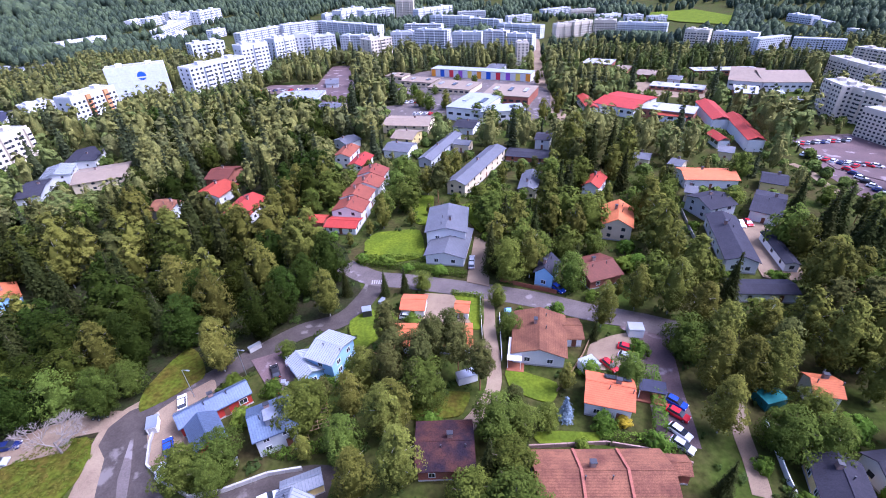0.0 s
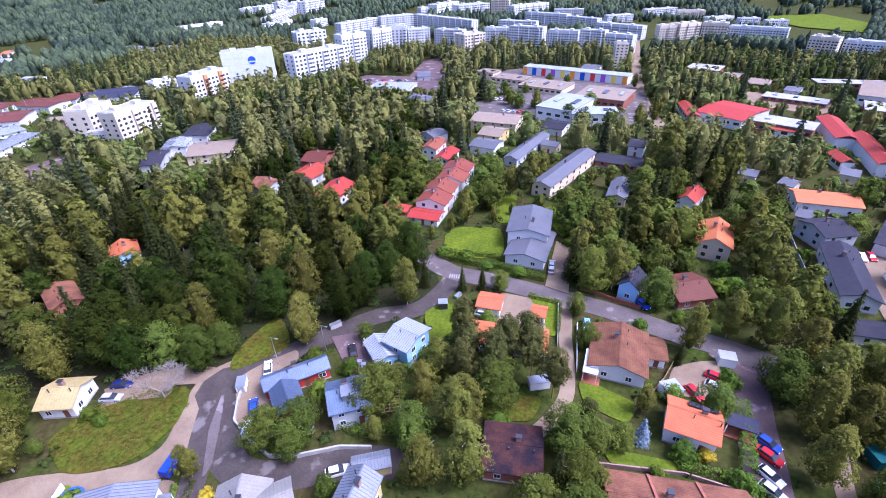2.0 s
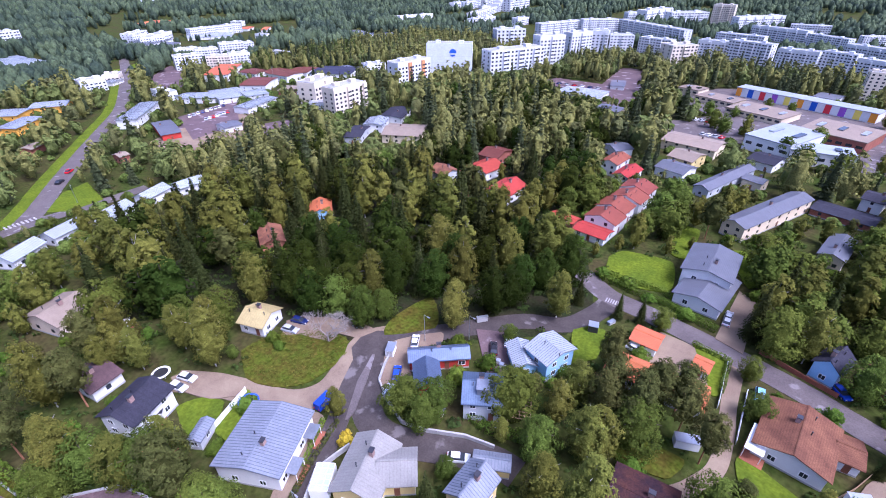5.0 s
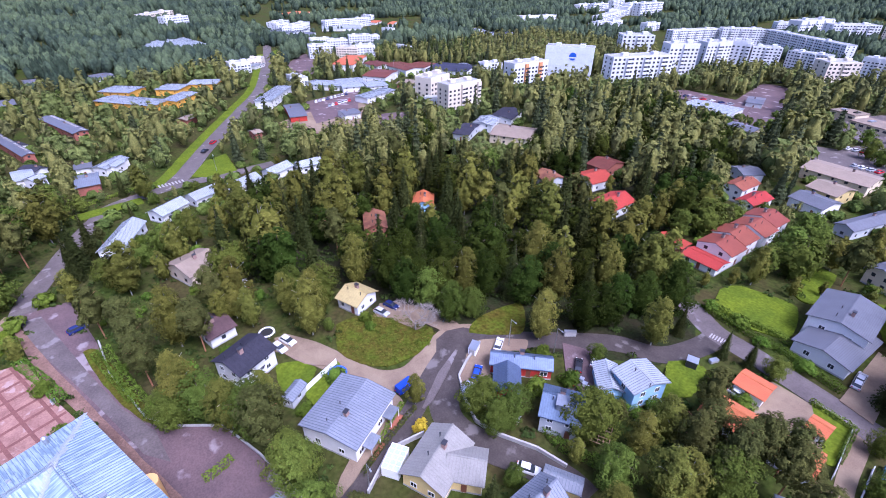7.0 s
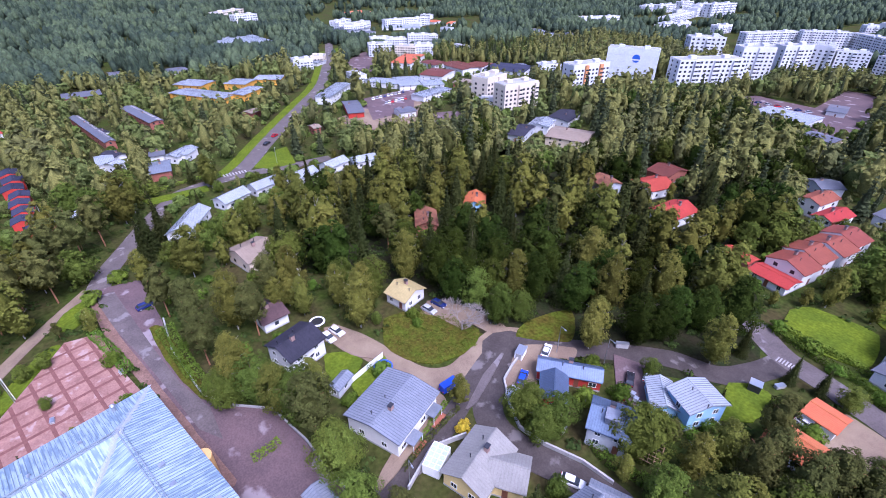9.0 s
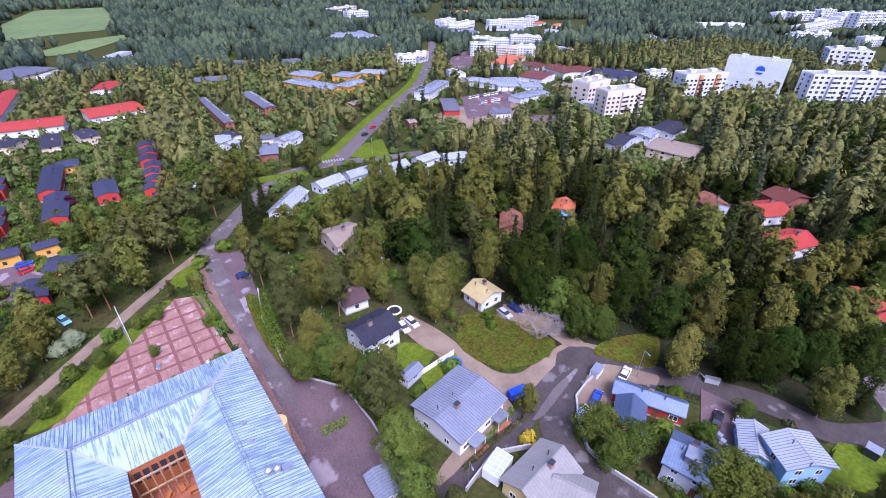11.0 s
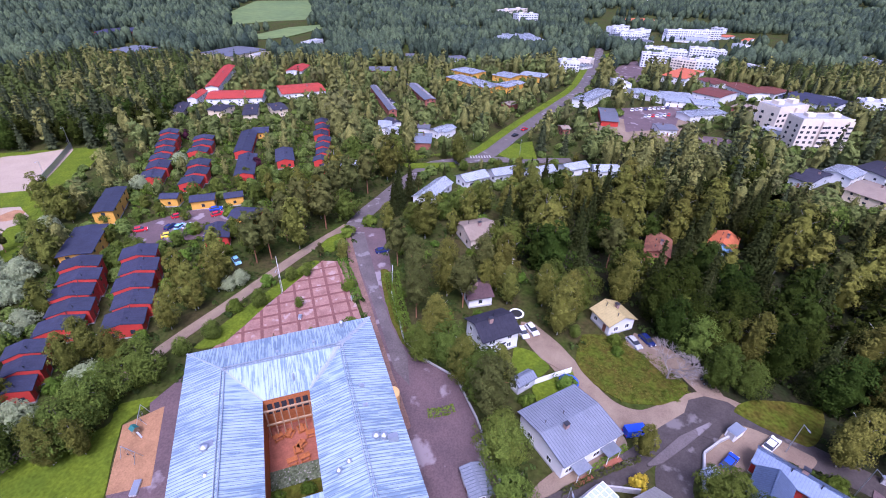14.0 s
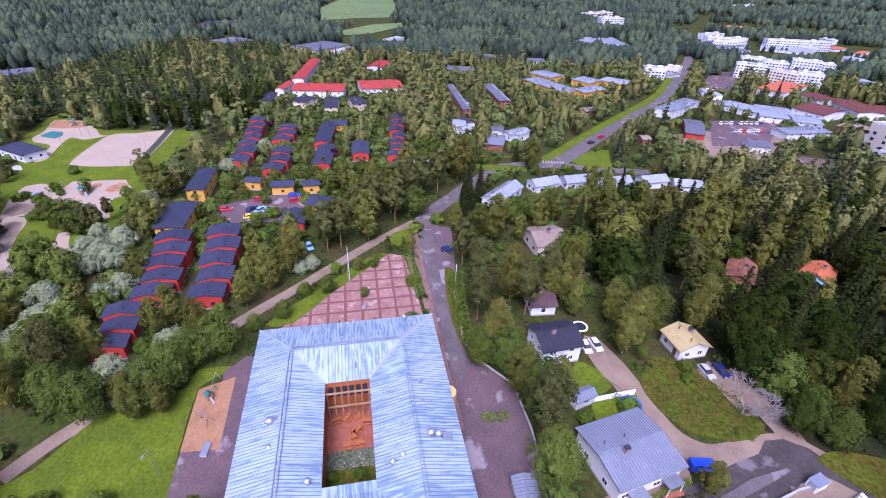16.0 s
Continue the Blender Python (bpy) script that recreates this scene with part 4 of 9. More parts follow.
house(-167.6, -93.7, -71.2, 8.2, 6.1, 3.4, 0.97, 'ochre', 'felt_blue', label='ochre-yellow terrace with a dark blue felt roof', group='yellow terraces', size=0.97)
house(-170.2, -84.0, -69.1, 6.4, 5.1, 3.4, 0.97, 'ochre', 'felt_blue', label='ochre-yellow terrace with a dark blue felt roof', group='yellow terraces', size=0.97)
house(-168.6, -105.2, -86.8, 6.4, 4.8, 3.4, 0.96, 'ochre', 'felt_blue', label='ochre-yellow terrace with a dark blue felt roof', group='yellow terraces', size=0.96)
house(-156.4, -74.7, 85.0, 9.6, 8.2, 3.5, 1.0, 'ochre', 'felt_blue', label='ochre-yellow terrace with a dark blue felt roof', group='yellow terraces')
house(-242.8, -97.9, -76.1, 8.0, 9.3, 3.0, 0.85, 'ochre', 'felt_blue', label='ochre-yellow terrace with a dark blue felt roof', group='yellow terraces', size=0.85)
house(-144.2, -79.4, 18.0, 9.8, 7.4, 3.6, 1.0, 'red', 'felt_blue', label='red terraced house with a dark blue felt roof', group='red terraces')
house(-279.1, -153.1, 14.4, 20.2, 7.2, 2.9, 0.59, 'cream', 'felt_dark', label='cream house with a black roof', size=0.73)
house(-276.7, -129.8, 75.6, 9.6, 12.6, 3.9, 0.62, 'cream', 'felt_dark', label='cream house with a black roof', group='cream houses', size=0.78)
house(-274.3, -112.8, -75.3, 7.8, 21.2, 4.0, 0.64, 'cream', 'felt_dark', label='cream house with a black roof', group='cream houses', size=0.80)
house(-281.5, -100.9, -58.4, 8.1, 15.6, 3.9, 0.63, 'cream', 'felt_dark', label='cream house with a black roof', group='cream houses', size=0.79)
house(-352.8, -159.3, 11.7, 67.4, 8.4, 4.3, 1.12, 'white', 'red_roof', label='long white block with a bright red roof', group='red-roofed blocks', size=0.62)
house(-301.6, -153.2, 4.5, 19.4, 5.9, 4.2, 1.27, 'white', 'red_roof', label='long white block with a bright red roof', group='red-roofed blocks', size=0.71)
house(-303.6, -130.8, -79.4, 31.2, 19.9, 4.5, 1.34, 'white', 'red_roof', label='long white block with a bright red roof', group='red-roofed blocks', size=0.75)
house(-321.4, -97.8, -64.9, 26.7, 23.1, 4.4, 1.32, 'white', 'red_roof', label='long white block with a bright red roof', group='red-roofed blocks', size=0.73)
house(-385.5, -115.5, -2.8, 23.1, 12.2, 3.8, 1.13, 'white', 'red_roof', label='long white block with a bright red roof', group='red-roofed blocks', size=0.63)
rooflights(house(-305.7, -45.1, 17.0, 58.7, 4.9, 4.0, 0.73, 'brick', 'slate_roof', label='dark brown terrace with stepped grey roofs', group='brown terraces', size=0.81), 58.7, 4.9, 4.0, 0.73)
rooflights(house(-321.9, -22.5, 17.7, 42.0, 7.4, 3.9, 0.69, 'brick', 'slate_roof', label='dark brown terrace with stepped grey roofs', group='brown terraces', size=0.77), 42.0, 7.4, 3.9, 0.69)
house(-395.6, -53.6, -83.7, 21.3, 17.2, 2.6, 0.59, 'brick', 'slate_roof', label='dark brown terrace with stepped grey roofs', group='brown terraces', size=0.65)
house(-354.9, 13.1, 38.8, 42.9, 15.1, 3.6, 0.36, 'ochre', 'white_roof', label='yellow terrace with white flat roofs', group='yellow blocks', size=0.72)
house(-388.1, 11.8, 47.1, 21.6, 17.2, 4.0, 0.34, 'ochre', 'white_roof', label='yellow terrace with white flat roofs', group='yellow blocks', size=0.67)
house(-375.7, 39.4, 49.7, 16.4, 16.8, 4.1, 0.34, 'ochre', 'white_roof', label='yellow terrace with white flat roofs', group='yellow blocks', size=0.68)
house(-379.5, 60.0, 61.8, 19.4, 15.7, 4.0, 0.34, 'ochre', 'white_roof', label='yellow terrace with white flat roofs', group='yellow blocks', size=0.67)
house(-346.5, 37.3, -47.0, 22.4, 11.8, 4.2, 0.35, 'ochre', 'white_roof', label='yellow terrace with white flat roofs', group='yellow blocks', size=0.70)
house(-318.3, 85.7, -40.2, 37.5, 10.6, 4.9, 0.35, 'white', 'white_roof', label='white flat-roofed commercial building', group='commercial buildings', size=0.70)
house(-329.3, 128.8, 42.0, 20.4, 15.0, 3.5, 0.35, 'white', 'white_roof', label='white flat-roofed commercial building', group='commercial buildings', size=0.70)
house(-318.2, 139.2, 74.9, 15.4, 19.7, 3.5, 0.35, 'white', 'white_roof', label='white flat-roofed commercial building', group='commercial buildings', size=0.71)
house(-309.4, 153.2, 75.1, 14.7, 16.1, 3.5, 0.35, 'white', 'white_roof', label='white flat-roofed commercial building', group='commercial buildings', size=0.71)
house(-286.8, 140.3, -70.9, 27.9, 11.4, 3.6, 0.36, 'white', 'white_roof', label='white flat-roofed commercial building', group='commercial buildings', size=0.72)
house(-280.2, 83.8, 76.9, 9.7, 27.4, 3.2, 1.12, 'red', 'slate_roof', label='red house with a grey roof', size=0.80)
house(-389.7, 176.5, 45.6, 17.9, 42.0, 5.0, 0.50, 'white', 'orange_roof', label='white block with an orange roof', size=0.63)
house(-565.2, 75.9, -81.5, 50.0, 79.2, 3.9, 0.28, 'white', 'white_roof', label='white flat-roofed commercial building', group='commercial buildings', size=0.56)
house(-608.4, 206.3, -56.7, 45.0, 37.0, 2.7, 0.27, 'white', 'white_roof', label='white flat-roofed commercial building', group='commercial buildings', size=0.54)
house(-617.1, 282.0, 65.3, 48.1, 64.0, 2.7, 0.27, 'white', 'white_roof', label='white flat-roofed commercial building', group='commercial buildings', size=0.54)
house(-451.7, -274.3, -17.2, 32.2, 26.5, 3.4, 0.46, 'ochre', 'slate_roof', label='yellow block in the forest', size=0.57)
house(-451.9, -187.2, -25.8, 41.3, 34.5, 3.5, 0.47, 'cream', 'slate_roof', label='grey-roofed block in the forest', size=0.59)
house(-562.0, -350.1, -75.4, 30.6, 48.7, 2.7, 0.43, 'red', 'felt_blue', label='red terrace in the forest', size=0.54)
house(-562.3, -348.8, -8.5, 29.1, 33.9, 2.7, 0.43, 'red', 'felt_blue', label='red terrace in the forest', size=0.54)
house(-295.6, -332.4, -35.1, 18.7, 20.5, 3.1, 0.49, 'ochre', 'slate_roof', label='yellow block in the forest', size=0.61)
house(-199.9, -47.4, -57.0, 8.8, 4.1, 3.8, 0.94, 'white', 'white_roof', label='small house with a pale roof', size=0.94)
house(-254.7, -38.7, -83.5, 7.1, 13.2, 3.4, 0.86, 'white', 'white_roof', label='small house with a pale roof', size=0.86)
house(-249.0, -9.6, -45.9, 13.4, 7.3, 3.4, 0.86, 'white', 'white_roof', label='small house with a pale roof', size=0.86)
house(-342.1, 198.5, 5.6, 25.2, 16.7, 4.6, 0.79, 'white', 'maroon_roof', label='white terrace with dark red roofs', size=0.66)
house(-331.0, 170.5, 37.0, 18.8, 25.9, 4.8, 0.82, 'white', 'maroon_roof', label='white terrace with dark red roofs', size=0.69)
# apartment blocks
apartment(-260, 249, 84.3, 31.1, 11.7, 15.6, 'orange', 0.90)
apartment(-305, 256, 72.1, 16.3, 10.7, 7.1, 'pale', 0.82)
apartment(-257, 292, 34.2, 35.0, 11.0, 22.1, 'wrap', 0.85)
apartment(-221, 327, 66.8, 50.1, 13.0, 17.5, 'pale', 1.00)
apartment(-292, 433, 51.3, 30.2, 14.6, 16.3, 'pale', 1.12)
apartment(-211, 365, 58.9, 23.4, 11.8, 23.7, 'pale', 0.91)
apartment(-212, 422, 66.2, 23.8, 11.4, 20.4, 'pale', 0.88)
apartment(-200, 444, 19.2, 14.7, 11.3, 20.1, 'pale', 0.87)
apartment(-185, 456, 32.2, 21.4, 10.7, 16.7, 'pale', 0.82)
apartment(-159, 478, -9.2, 30.9, 9.9, 13.3, 'pale', 0.76)
apartment(-128, 436, 49.5, 22.9, 16.5, 15.9, 'cream', 0.91)
apartment(-111, 480, -1.1, 24.6, 9.7, 15.2, 'pale', 0.75)
apartment(-81, 470, -16.9, 34.0, 9.9, 17.7, 'pale', 0.76)
apartment(-47, 461, -9.9, 27.7, 8.9, 15.9, 'pale', 0.69)
apartment(-21, 462, -19.3, 23.0, 9.1, 16.3, 'pale', 0.70)
apartment(2, 455, -25.7, 24.7, 9.1, 14.1, 'pale', 0.70)
apartment(1, 390, 9.2, 9.2, 9.3, 16.6, 'cream', 0.71)
apartment(-290, 539, 70.6, 64.8, 10.3, 13.8, 'pale', 0.79)
apartment(-257, 575, 46.2, 42.7, 10.0, 15.7, 'pale', 0.77)
apartment(-193, 565, -33.8, 109.3, 9.8, 15.3, 'pale', 0.75)
apartment(-107, 576, -11.9, 45.8, 9.5, 10.6, 'pale', 0.73)
apartment(-81, 635, -26.2, 59.9, 9.5, 12.7, 'pale', 0.73)
apartment(-36, 607, -36.2, 42.8, 8.2, 11.0, 'pale', 0.63)
apartment(3, 540, -32.3, 52.3, 9.0, 12.0, 'pale', 0.69)
apartment(45, 530, 20.0, 16.7, 9.5, 12.7, 'cream', 0.73)
apartment(64, 538, 36.1, 24.7, 10.3, 13.8, 'cream', 0.80)
apartment(90, 543, -13.2, 22.2, 10.3, 13.8, 'cream', 0.80)
apartment(125, 533, -23.0, 48.5, 8.5, 11.4, 'pale', 0.66)
apartment(153, 455, -31.3, 19.6, 9.1, 14.2, 'cream', 0.70)
apartment(184, 454, -32.8, 34.3, 8.6, 11.4, 'pale', 0.66)
apartment(198, 423, 24.9, 31.5, 7.3, 11.4, 'pale', 0.56)
apartment(228, 413, -27.6, 33.7, 7.1, 11.0, 'pale', 0.54)
apartment(194, 308, -85.4, 39.3, 7.9, 14.1, 'cream', 0.61)
apartment(154, 250, -91.0, 16.6, 11.6, 15.8, 'cream', 0.68)
apartment(160, 235, -69.0, 23.7, 8.6, 15.3, 'cream', 0.66)
apartment(151, 210, -72.0, 19.1, 7.1, 12.7, 'cream', 0.55)
apartment(227, 341, -70.8, 31.7, 8.1, 14.5, 'cream', 0.62)
apartment(200, 283, -75.0, 23.8, 7.3, 13.0, 'cream', 0.56)
apartment(-163, 756, -1.3, 26.4, 9.7, 23.8, 'cream', 0.75)
apartment(-285, 769, 51.1, 25.6, 11.6, 7.8, 'pale', 0.90)
apartment(-254, 764, 77.3, 66.6, 15.5, 13.8, 'pale', 1.19)
apartment(-211, 765, 46.4, 54.5, 21.0, 12.2, 'pale', 1.05)
apartment(-120, 748, 51.9, 68.8, 11.9, 13.3, 'pale', 0.92)
apartment(-62, 727, 5.4, 39.7, 9.6, 8.6, 'pale', 0.74)
apartment(3, 666, 30.7, 35.4, 8.8, 7.9, 'pale', 0.68)
apartment(55, 735, 35.0, 48.0, 9.5, 8.5, 'pale', 0.73)
apartment(90, 716, 8.5, 33.6, 9.2, 8.2, 'cream', 0.71)
apartment(112, 653, 30.2, 34.6, 8.5, 7.5, 'pale', 0.65)
apartment(140, 641, 17.7, 22.1, 8.3, 7.4, 'pale', 0.63)
apartment(163, 625, 15.8, 22.6, 8.0, 7.2, 'pale', 0.62)
apartment(306, 593, -77.1, 36.2, 8.6, 7.6, 'pale', 0.66)
apartment(307, 555, -93.9, 28.1, 6.9, 6.2, 'pale', 0.53)
apartment(305, 496, -81.3, 19.5, 6.2, 5.5, 'pale', 0.48)
apartment(-600, 742, 104.0, 41.3, 10.6, 9.5, 'pale', 0.82)
apartment(-577, 756, 95.2, 48.8, 12.5, 11.2, 'pale', 0.96)
apartment(-605, 848, 96.1, 39.6, 11.9, 10.6, 'pale', 0.91)
apartment(-526, 778, 100.7, 46.7, 13.1, 14.6, 'pale', 1.01)
apartment(-492, 772, 89.4, 62.1, 15.6, 17.6, 'pale', 1.21)
apartment(-526, 734, 65.0, 28.9, 11.5, 7.7, 'pale', 0.89)
apartment(-430, 566, 88.4, 23.5, 11.1, 7.4, 'pale', 0.85)
apartment(-434, 605, 65.7, 15.8, 9.7, 6.5, 'pale', 0.75)
apartment(-376, 595, 84.9, 25.7, 10.0, 8.9, 'pale', 0.77)
apartment(-554, 547, 71.2, 26.3, 7.3, 4.9, 'cream', 0.56)
apartment(-268, 172, 107.9, 20.5, 12.6, 14.0, 'cream', 0.97)
apartment(-242, 173, 90.4, 24.9, 10.9, 14.6, 'cream', 0.84)
apartment(-416, 94, 90.1, 15.7, 9.1, 8.1, 'pale', 0.70)
apartment(-745, 113, 109.9, 32.8, 12.9, 11.5, 'pale', 0.99)
apartment(-620, 292, 92.3, 65.6, 10.3, 9.2, 'pale', 0.79)
apartment(-641, 212, 113.0, 20.3, 9.4, 6.3, 'pale', 0.72)
apartment(-533, 556, 79.4, 60.5, 9.9, 6.6, 'pale', 0.76)
apartment(-482, 657, 107.8, 127.5, 10.1, 9.0, 'pale', 0.78)
apartment(-524, 786, 107.6, 128.8, 13.2, 11.8, 'pale', 1.02)
apartment(-430, 577, 83.4, 55.4, 8.1, 5.4, 'pale', 0.62)
apartment(-355, 116, 2.7, 18.5, 8.0, 5.3, 'pale', 0.61)
apartment(-662, 217, 127.0, 34.0, 10.7, 7.2, 'pale', 0.82)
apartment(-620, 225, 130.9, 46.0, 11.7, 7.8, 'pale', 0.90)
apartment(-614, 298, 38.4, 23.0, 8.1, 5.4, 'pale', 0.63)
apartment(-546, 310, 17.1, 17.1, 7.2, 4.8, 'pale', 0.56)
apartment(-837, 107, 137.3, 65.5, 13.7, 9.2, 'cream', 1.05)
apartment(-1185, 452, 128.1, 80.7, 12.2, 8.2, 'pale', 0.94)
apartment(-442, -162, 163.1, 21.1, 5.9, 3.7, 'cream', 0.42)
apartment(-505, -132, 161.5, 27.5, 7.7, 5.1, 'pale', 0.59)
apartment(-683, 358, 29.5, 17.4, 8.0, 5.4, 'pale', 0.62)
apartment(-434, 258, 10.5, 18.7, 5.9, 3.9, 'pale', 0.45)
apartment(-283, 176, 20.9, 13.1, 6.4, 4.3, 'pale', 0.49)
apartment(-255, 165, 20.1, 14.4, 5.9, 3.9, 'pale', 0.45)
house(-369.2, 190.3, 10.3, 19.7, 16.8, 3.8, 0.63, 'white', 'maroon_roof', label='white terrace with dark red roofs', group='white terraces', size=0.63)
house(-354.7, 203.3, 11.2, 19.7, 17.4, 3.8, 0.64, 'white', 'maroon_roof', label='white terrace with dark red roofs', group='white terraces', size=0.64)
house(-344.5, 217.9, 23.1, 17.0, 20.3, 3.8, 0.64, 'white', 'maroon_roof', label='white terrace with dark red roofs', group='white terraces', size=0.64)
house(-319.2, 229.1, 32.1, 32.1, 29.5, 4.6, 0.60, 'white', 'felt_blue', label='white block with a blue-black flat roof', size=0.66)
house(-796.8, 292.8, -53.0, 46.0, 32.2, 2.5, 0.61, 'white', 'orange_roof', label='white house with an orange roof among trees', group='far houses', size=0.51)
house(-630.7, 338.3, -53.3, 24.0, 14.6, 2.6, 0.63, 'white', 'orange_roof', label='white house with an orange roof among trees', group='far houses', size=0.53)
house(-604.2, 351.3, 47.4, 7.3, 34.8, 2.7, 0.64, 'white', 'orange_roof', label='white house with an orange roof among trees', group='far houses', size=0.53)
house(-301.0, -41.0, 25.1, 10.9, 5.0, 3.1, 0.78, 'white', 'felt_dark', label='small grey-roofed house among trees', group='far houses', size=0.78)
house(-260.3, -35.4, 33.1, 9.9, 5.8, 3.4, 0.85, 'white', 'felt_dark', label='small grey-roofed house among trees', group='far houses', size=0.85)
house(-458.4, 392.2, 86.9, 12.4, 25.2, 2.7, 0.54, 'white', 'white_roof', label='small pale house among trees', group='far houses', size=0.54)
house(-455.0, 403.7, -78.3, 16.4, 19.9, 2.7, 0.54, 'white', 'white_roof', label='small pale house among trees', group='far houses', size=0.54)
house(-443.6, 411.6, 81.7, 16.0, 24.0, 2.7, 0.54, 'white', 'white_roof', label='small pale house among trees', group='far houses', size=0.54)
house(-487.4, 402.2, 81.1, 10.4, 29.3, 2.7, 0.54, 'white', 'white_roof', label='small pale house among trees', group='far houses', size=0.54)
house(-326.0, 247.8, 74.1, 6.3, 17.2, 3.1, 0.63, 'white', 'white_roof', label='small pale house among trees', group='far houses', size=0.63)
house(-29.2, 196.7, -15.0, 8.1, 6.9, 3.6, 1.27, 'cream', 'slate_roof', label='cream house with a grey roof', group='far houses', size=0.91)
house(-112.9, 262.1, -10.2, 14.9, 11.4, 3.1, 1.08, 'cream', 'slate_roof', label='cream house with a grey roof', group='far houses', size=0.77)
house(45.4, 181.3, -21.0, 6.4, 7.8, 3.7, 1.28, 'cream', 'slate_roof', label='cream house with a grey roof', group='far houses', size=0.92)
house(80.7, 190.2, -23.8, 6.1, 8.6, 3.5, 1.23, 'cream', 'slate_roof', label='cream house with a grey roof', group='far houses', size=0.88)
house(57.0, 174.5, -37.9, 5.4, 8.1, 3.7, 1.29, 'cream', 'slate_roof', label='cream house with a grey roof', group='far houses', size=0.92)
house(54.2, 149.4, -21.7, 4.4, 6.8, 3.8, 1.35, 'cream', 'slate_roof', label='cream house with a grey roof', group='far houses', size=0.96)
house(-143.3, 287.4, 3.8, 29.1, 24.0, 2.9, 0.37, 'white', 'white_roof', label='long white flat-roofed building', size=0.73)
apartment(-442, 174, 73.6, 21.0, 11.0, 10.3, 'pale', 0.70)
apartment(-473, 206, 71.8, 19.4, 11.0, 8.7, 'pale', 0.70)
apartment(-476, 232, 69.4, 21.3, 11.0, 10.4, 'pale', 0.70)
apartment(-424, 210, 68.6, 16.5, 11.0, 9.4, 'pale', 0.70)
apartment(-494, 257, 68.0, 15.0, 11.0, 6.2, 'pale', 0.70)
apartment(-429, 195, 48.6, 19.4, 11.0, 8.4, 'cream', 0.70)
apartment(-514, 206, 73.7, 21.0, 11.0, 5.0, 'pale', 0.70)
apartment(-608, 214, 76.5, 23.6, 11.0, 6.7, 'pale', 0.70)
apartment(-436, 114, 58.6, 11.0, 11.0, 5.9, 'cream', 0.70)
# shops and schools by the centre
hall(-28.4, 345.6, -17.1, 75.2, 11.0, 5.2, 'panels', 0.70)
hall(-7.6, 283.7, -15.1, 27.7, 27.5, 5.4, 'brick', 0.78)
hall(-12.7, 244.2, 9.5, 23.1, 13.5, 5.8, 'white', 0.83)
hall(-27.4, 255.1, -19.9, 19.8, 32.0, 6.7, 'white', 0.83)
hall(-69.9, 325.4, -18.0, 24, 15, 3.2, 'tan', 0.72)
hall(-44.2, 308.3, -18.0, 30, 22, 3.4, 'tan', 0.72)
hall(-89.2, 340.4, -18.0, 14, 12, 3.6, 'tan', 0.72)
hall(54.8, 262.7, -36.2, 22.8, 29.3, 4.8, 'red', 0.80)
hall(34.7, 262.7, -85.2, 26.0, 5.7, 4.0, 'red', 0.80)
hall(73.1, 246.7, -26.2, 25.7, 13.7, 4.8, 'dark', 0.80)
hall(93.0, 242.0, 85.3, 32.3, 8.4, 4.9, 'red', 0.81)
hall(96.6, 214.8, 83.7, 37.0, 6.4, 5.1, 'red', 0.85)
hall(73.4, 241.8, -20.3, 14.4, 8.0, 3.2, 'red', 0.80)
hall(83.0, 205.6, -84.3, 10.6, 4.8, 3.4, 'red', 0.86)
hall(139.1, 319.2, -22.5, 17.6, 40.1, 5.5, 'tent', 0.69)
hall(154.0, 310.9, -2.9, 25.7, 27.5, 5.4, 'tent', 0.67)
hall(137.1, 347.8, 1.0, 41.4, 10.8, 3.1, 'dark', 0.63)
hall(59.4, 379.9, -22.5, 20.9, 19.2, 3.2, 'dark', 0.64)
hall(94.9, 305.3, -24.5, 30.3, 11.8, 2.1, 'dark', 0.71)
hall(127.3, 287.8, -19.6, 12.4, 19.5, 3.6, 'dark', 0.71)
house(-247.7, -35.0, -50.4, 5.6, 6.1, 3.5, 0.86, 'white', 'white_roof', label='small pale house among trees', group='far houses', size=0.86)
house(-251.5, -18.9, 86.9, 6.5, 7.5, 3.5, 0.86, 'white', 'slate_roof', label='small white house with a grey roof', group='far houses', size=0.86)
house(-456.5, -34.7, -80.1, 9.4, 17.3, 2.4, 0.61, 'white', 'slate_roof', label='small white house with a grey roof', group='far houses', size=0.61)
house(-451.0, 5.4, -73.5, 14.2, 17.3, 2.4, 0.61, 'white', 'slate_roof', label='small white house with a grey roof', group='far houses', size=0.61)
house(-246.7, -8.1, -39.5, 7.5, 5.2, 3.4, 0.86, 'white', 'white_roof', label='small pale house among trees', group='far houses', size=0.86)
house(-300.2, 31.0, -52.5, 8.6, 7.2, 3.1, 0.76, 'brick', 'tan_roof', label='brown-roofed house among trees', group='far houses', size=0.76)
house(-429.3, 109.6, -51.3, 14.6, 12.0, 2.4, 0.61, 'white', 'white_roof', label='small pale house among trees', group='far houses', size=0.61)
house(-254.5, 52.9, -79.9, 4.8, 7.0, 3.4, 0.84, 'brick', 'tan_roof', label='brown-roofed house among trees', group='far houses', size=0.84)
house(-340.9, 123.5, -82.3, 10.0, 12.8, 2.7, 0.68, 'white', 'white_roof', label='small pale house among trees', group='far houses', size=0.68)
house(-575.1, 213.7, -54.4, 29.2, 16.5, 2.2, 0.54, 'white', 'slate_roof', label='small white house with a grey roof', group='far houses', size=0.54)
house(-330.3, 144.7, 75.5, 19.1, 17.9, 2.8, 0.69, 'white', 'white_roof', label='small pale house among trees', group='far houses', size=0.69)
house(-301.1, 177.9, 31.7, 17.2, 16.1, 2.8, 0.70, 'brick', 'tan_roof', label='brown-roofed house among trees', group='far houses', size=0.70)
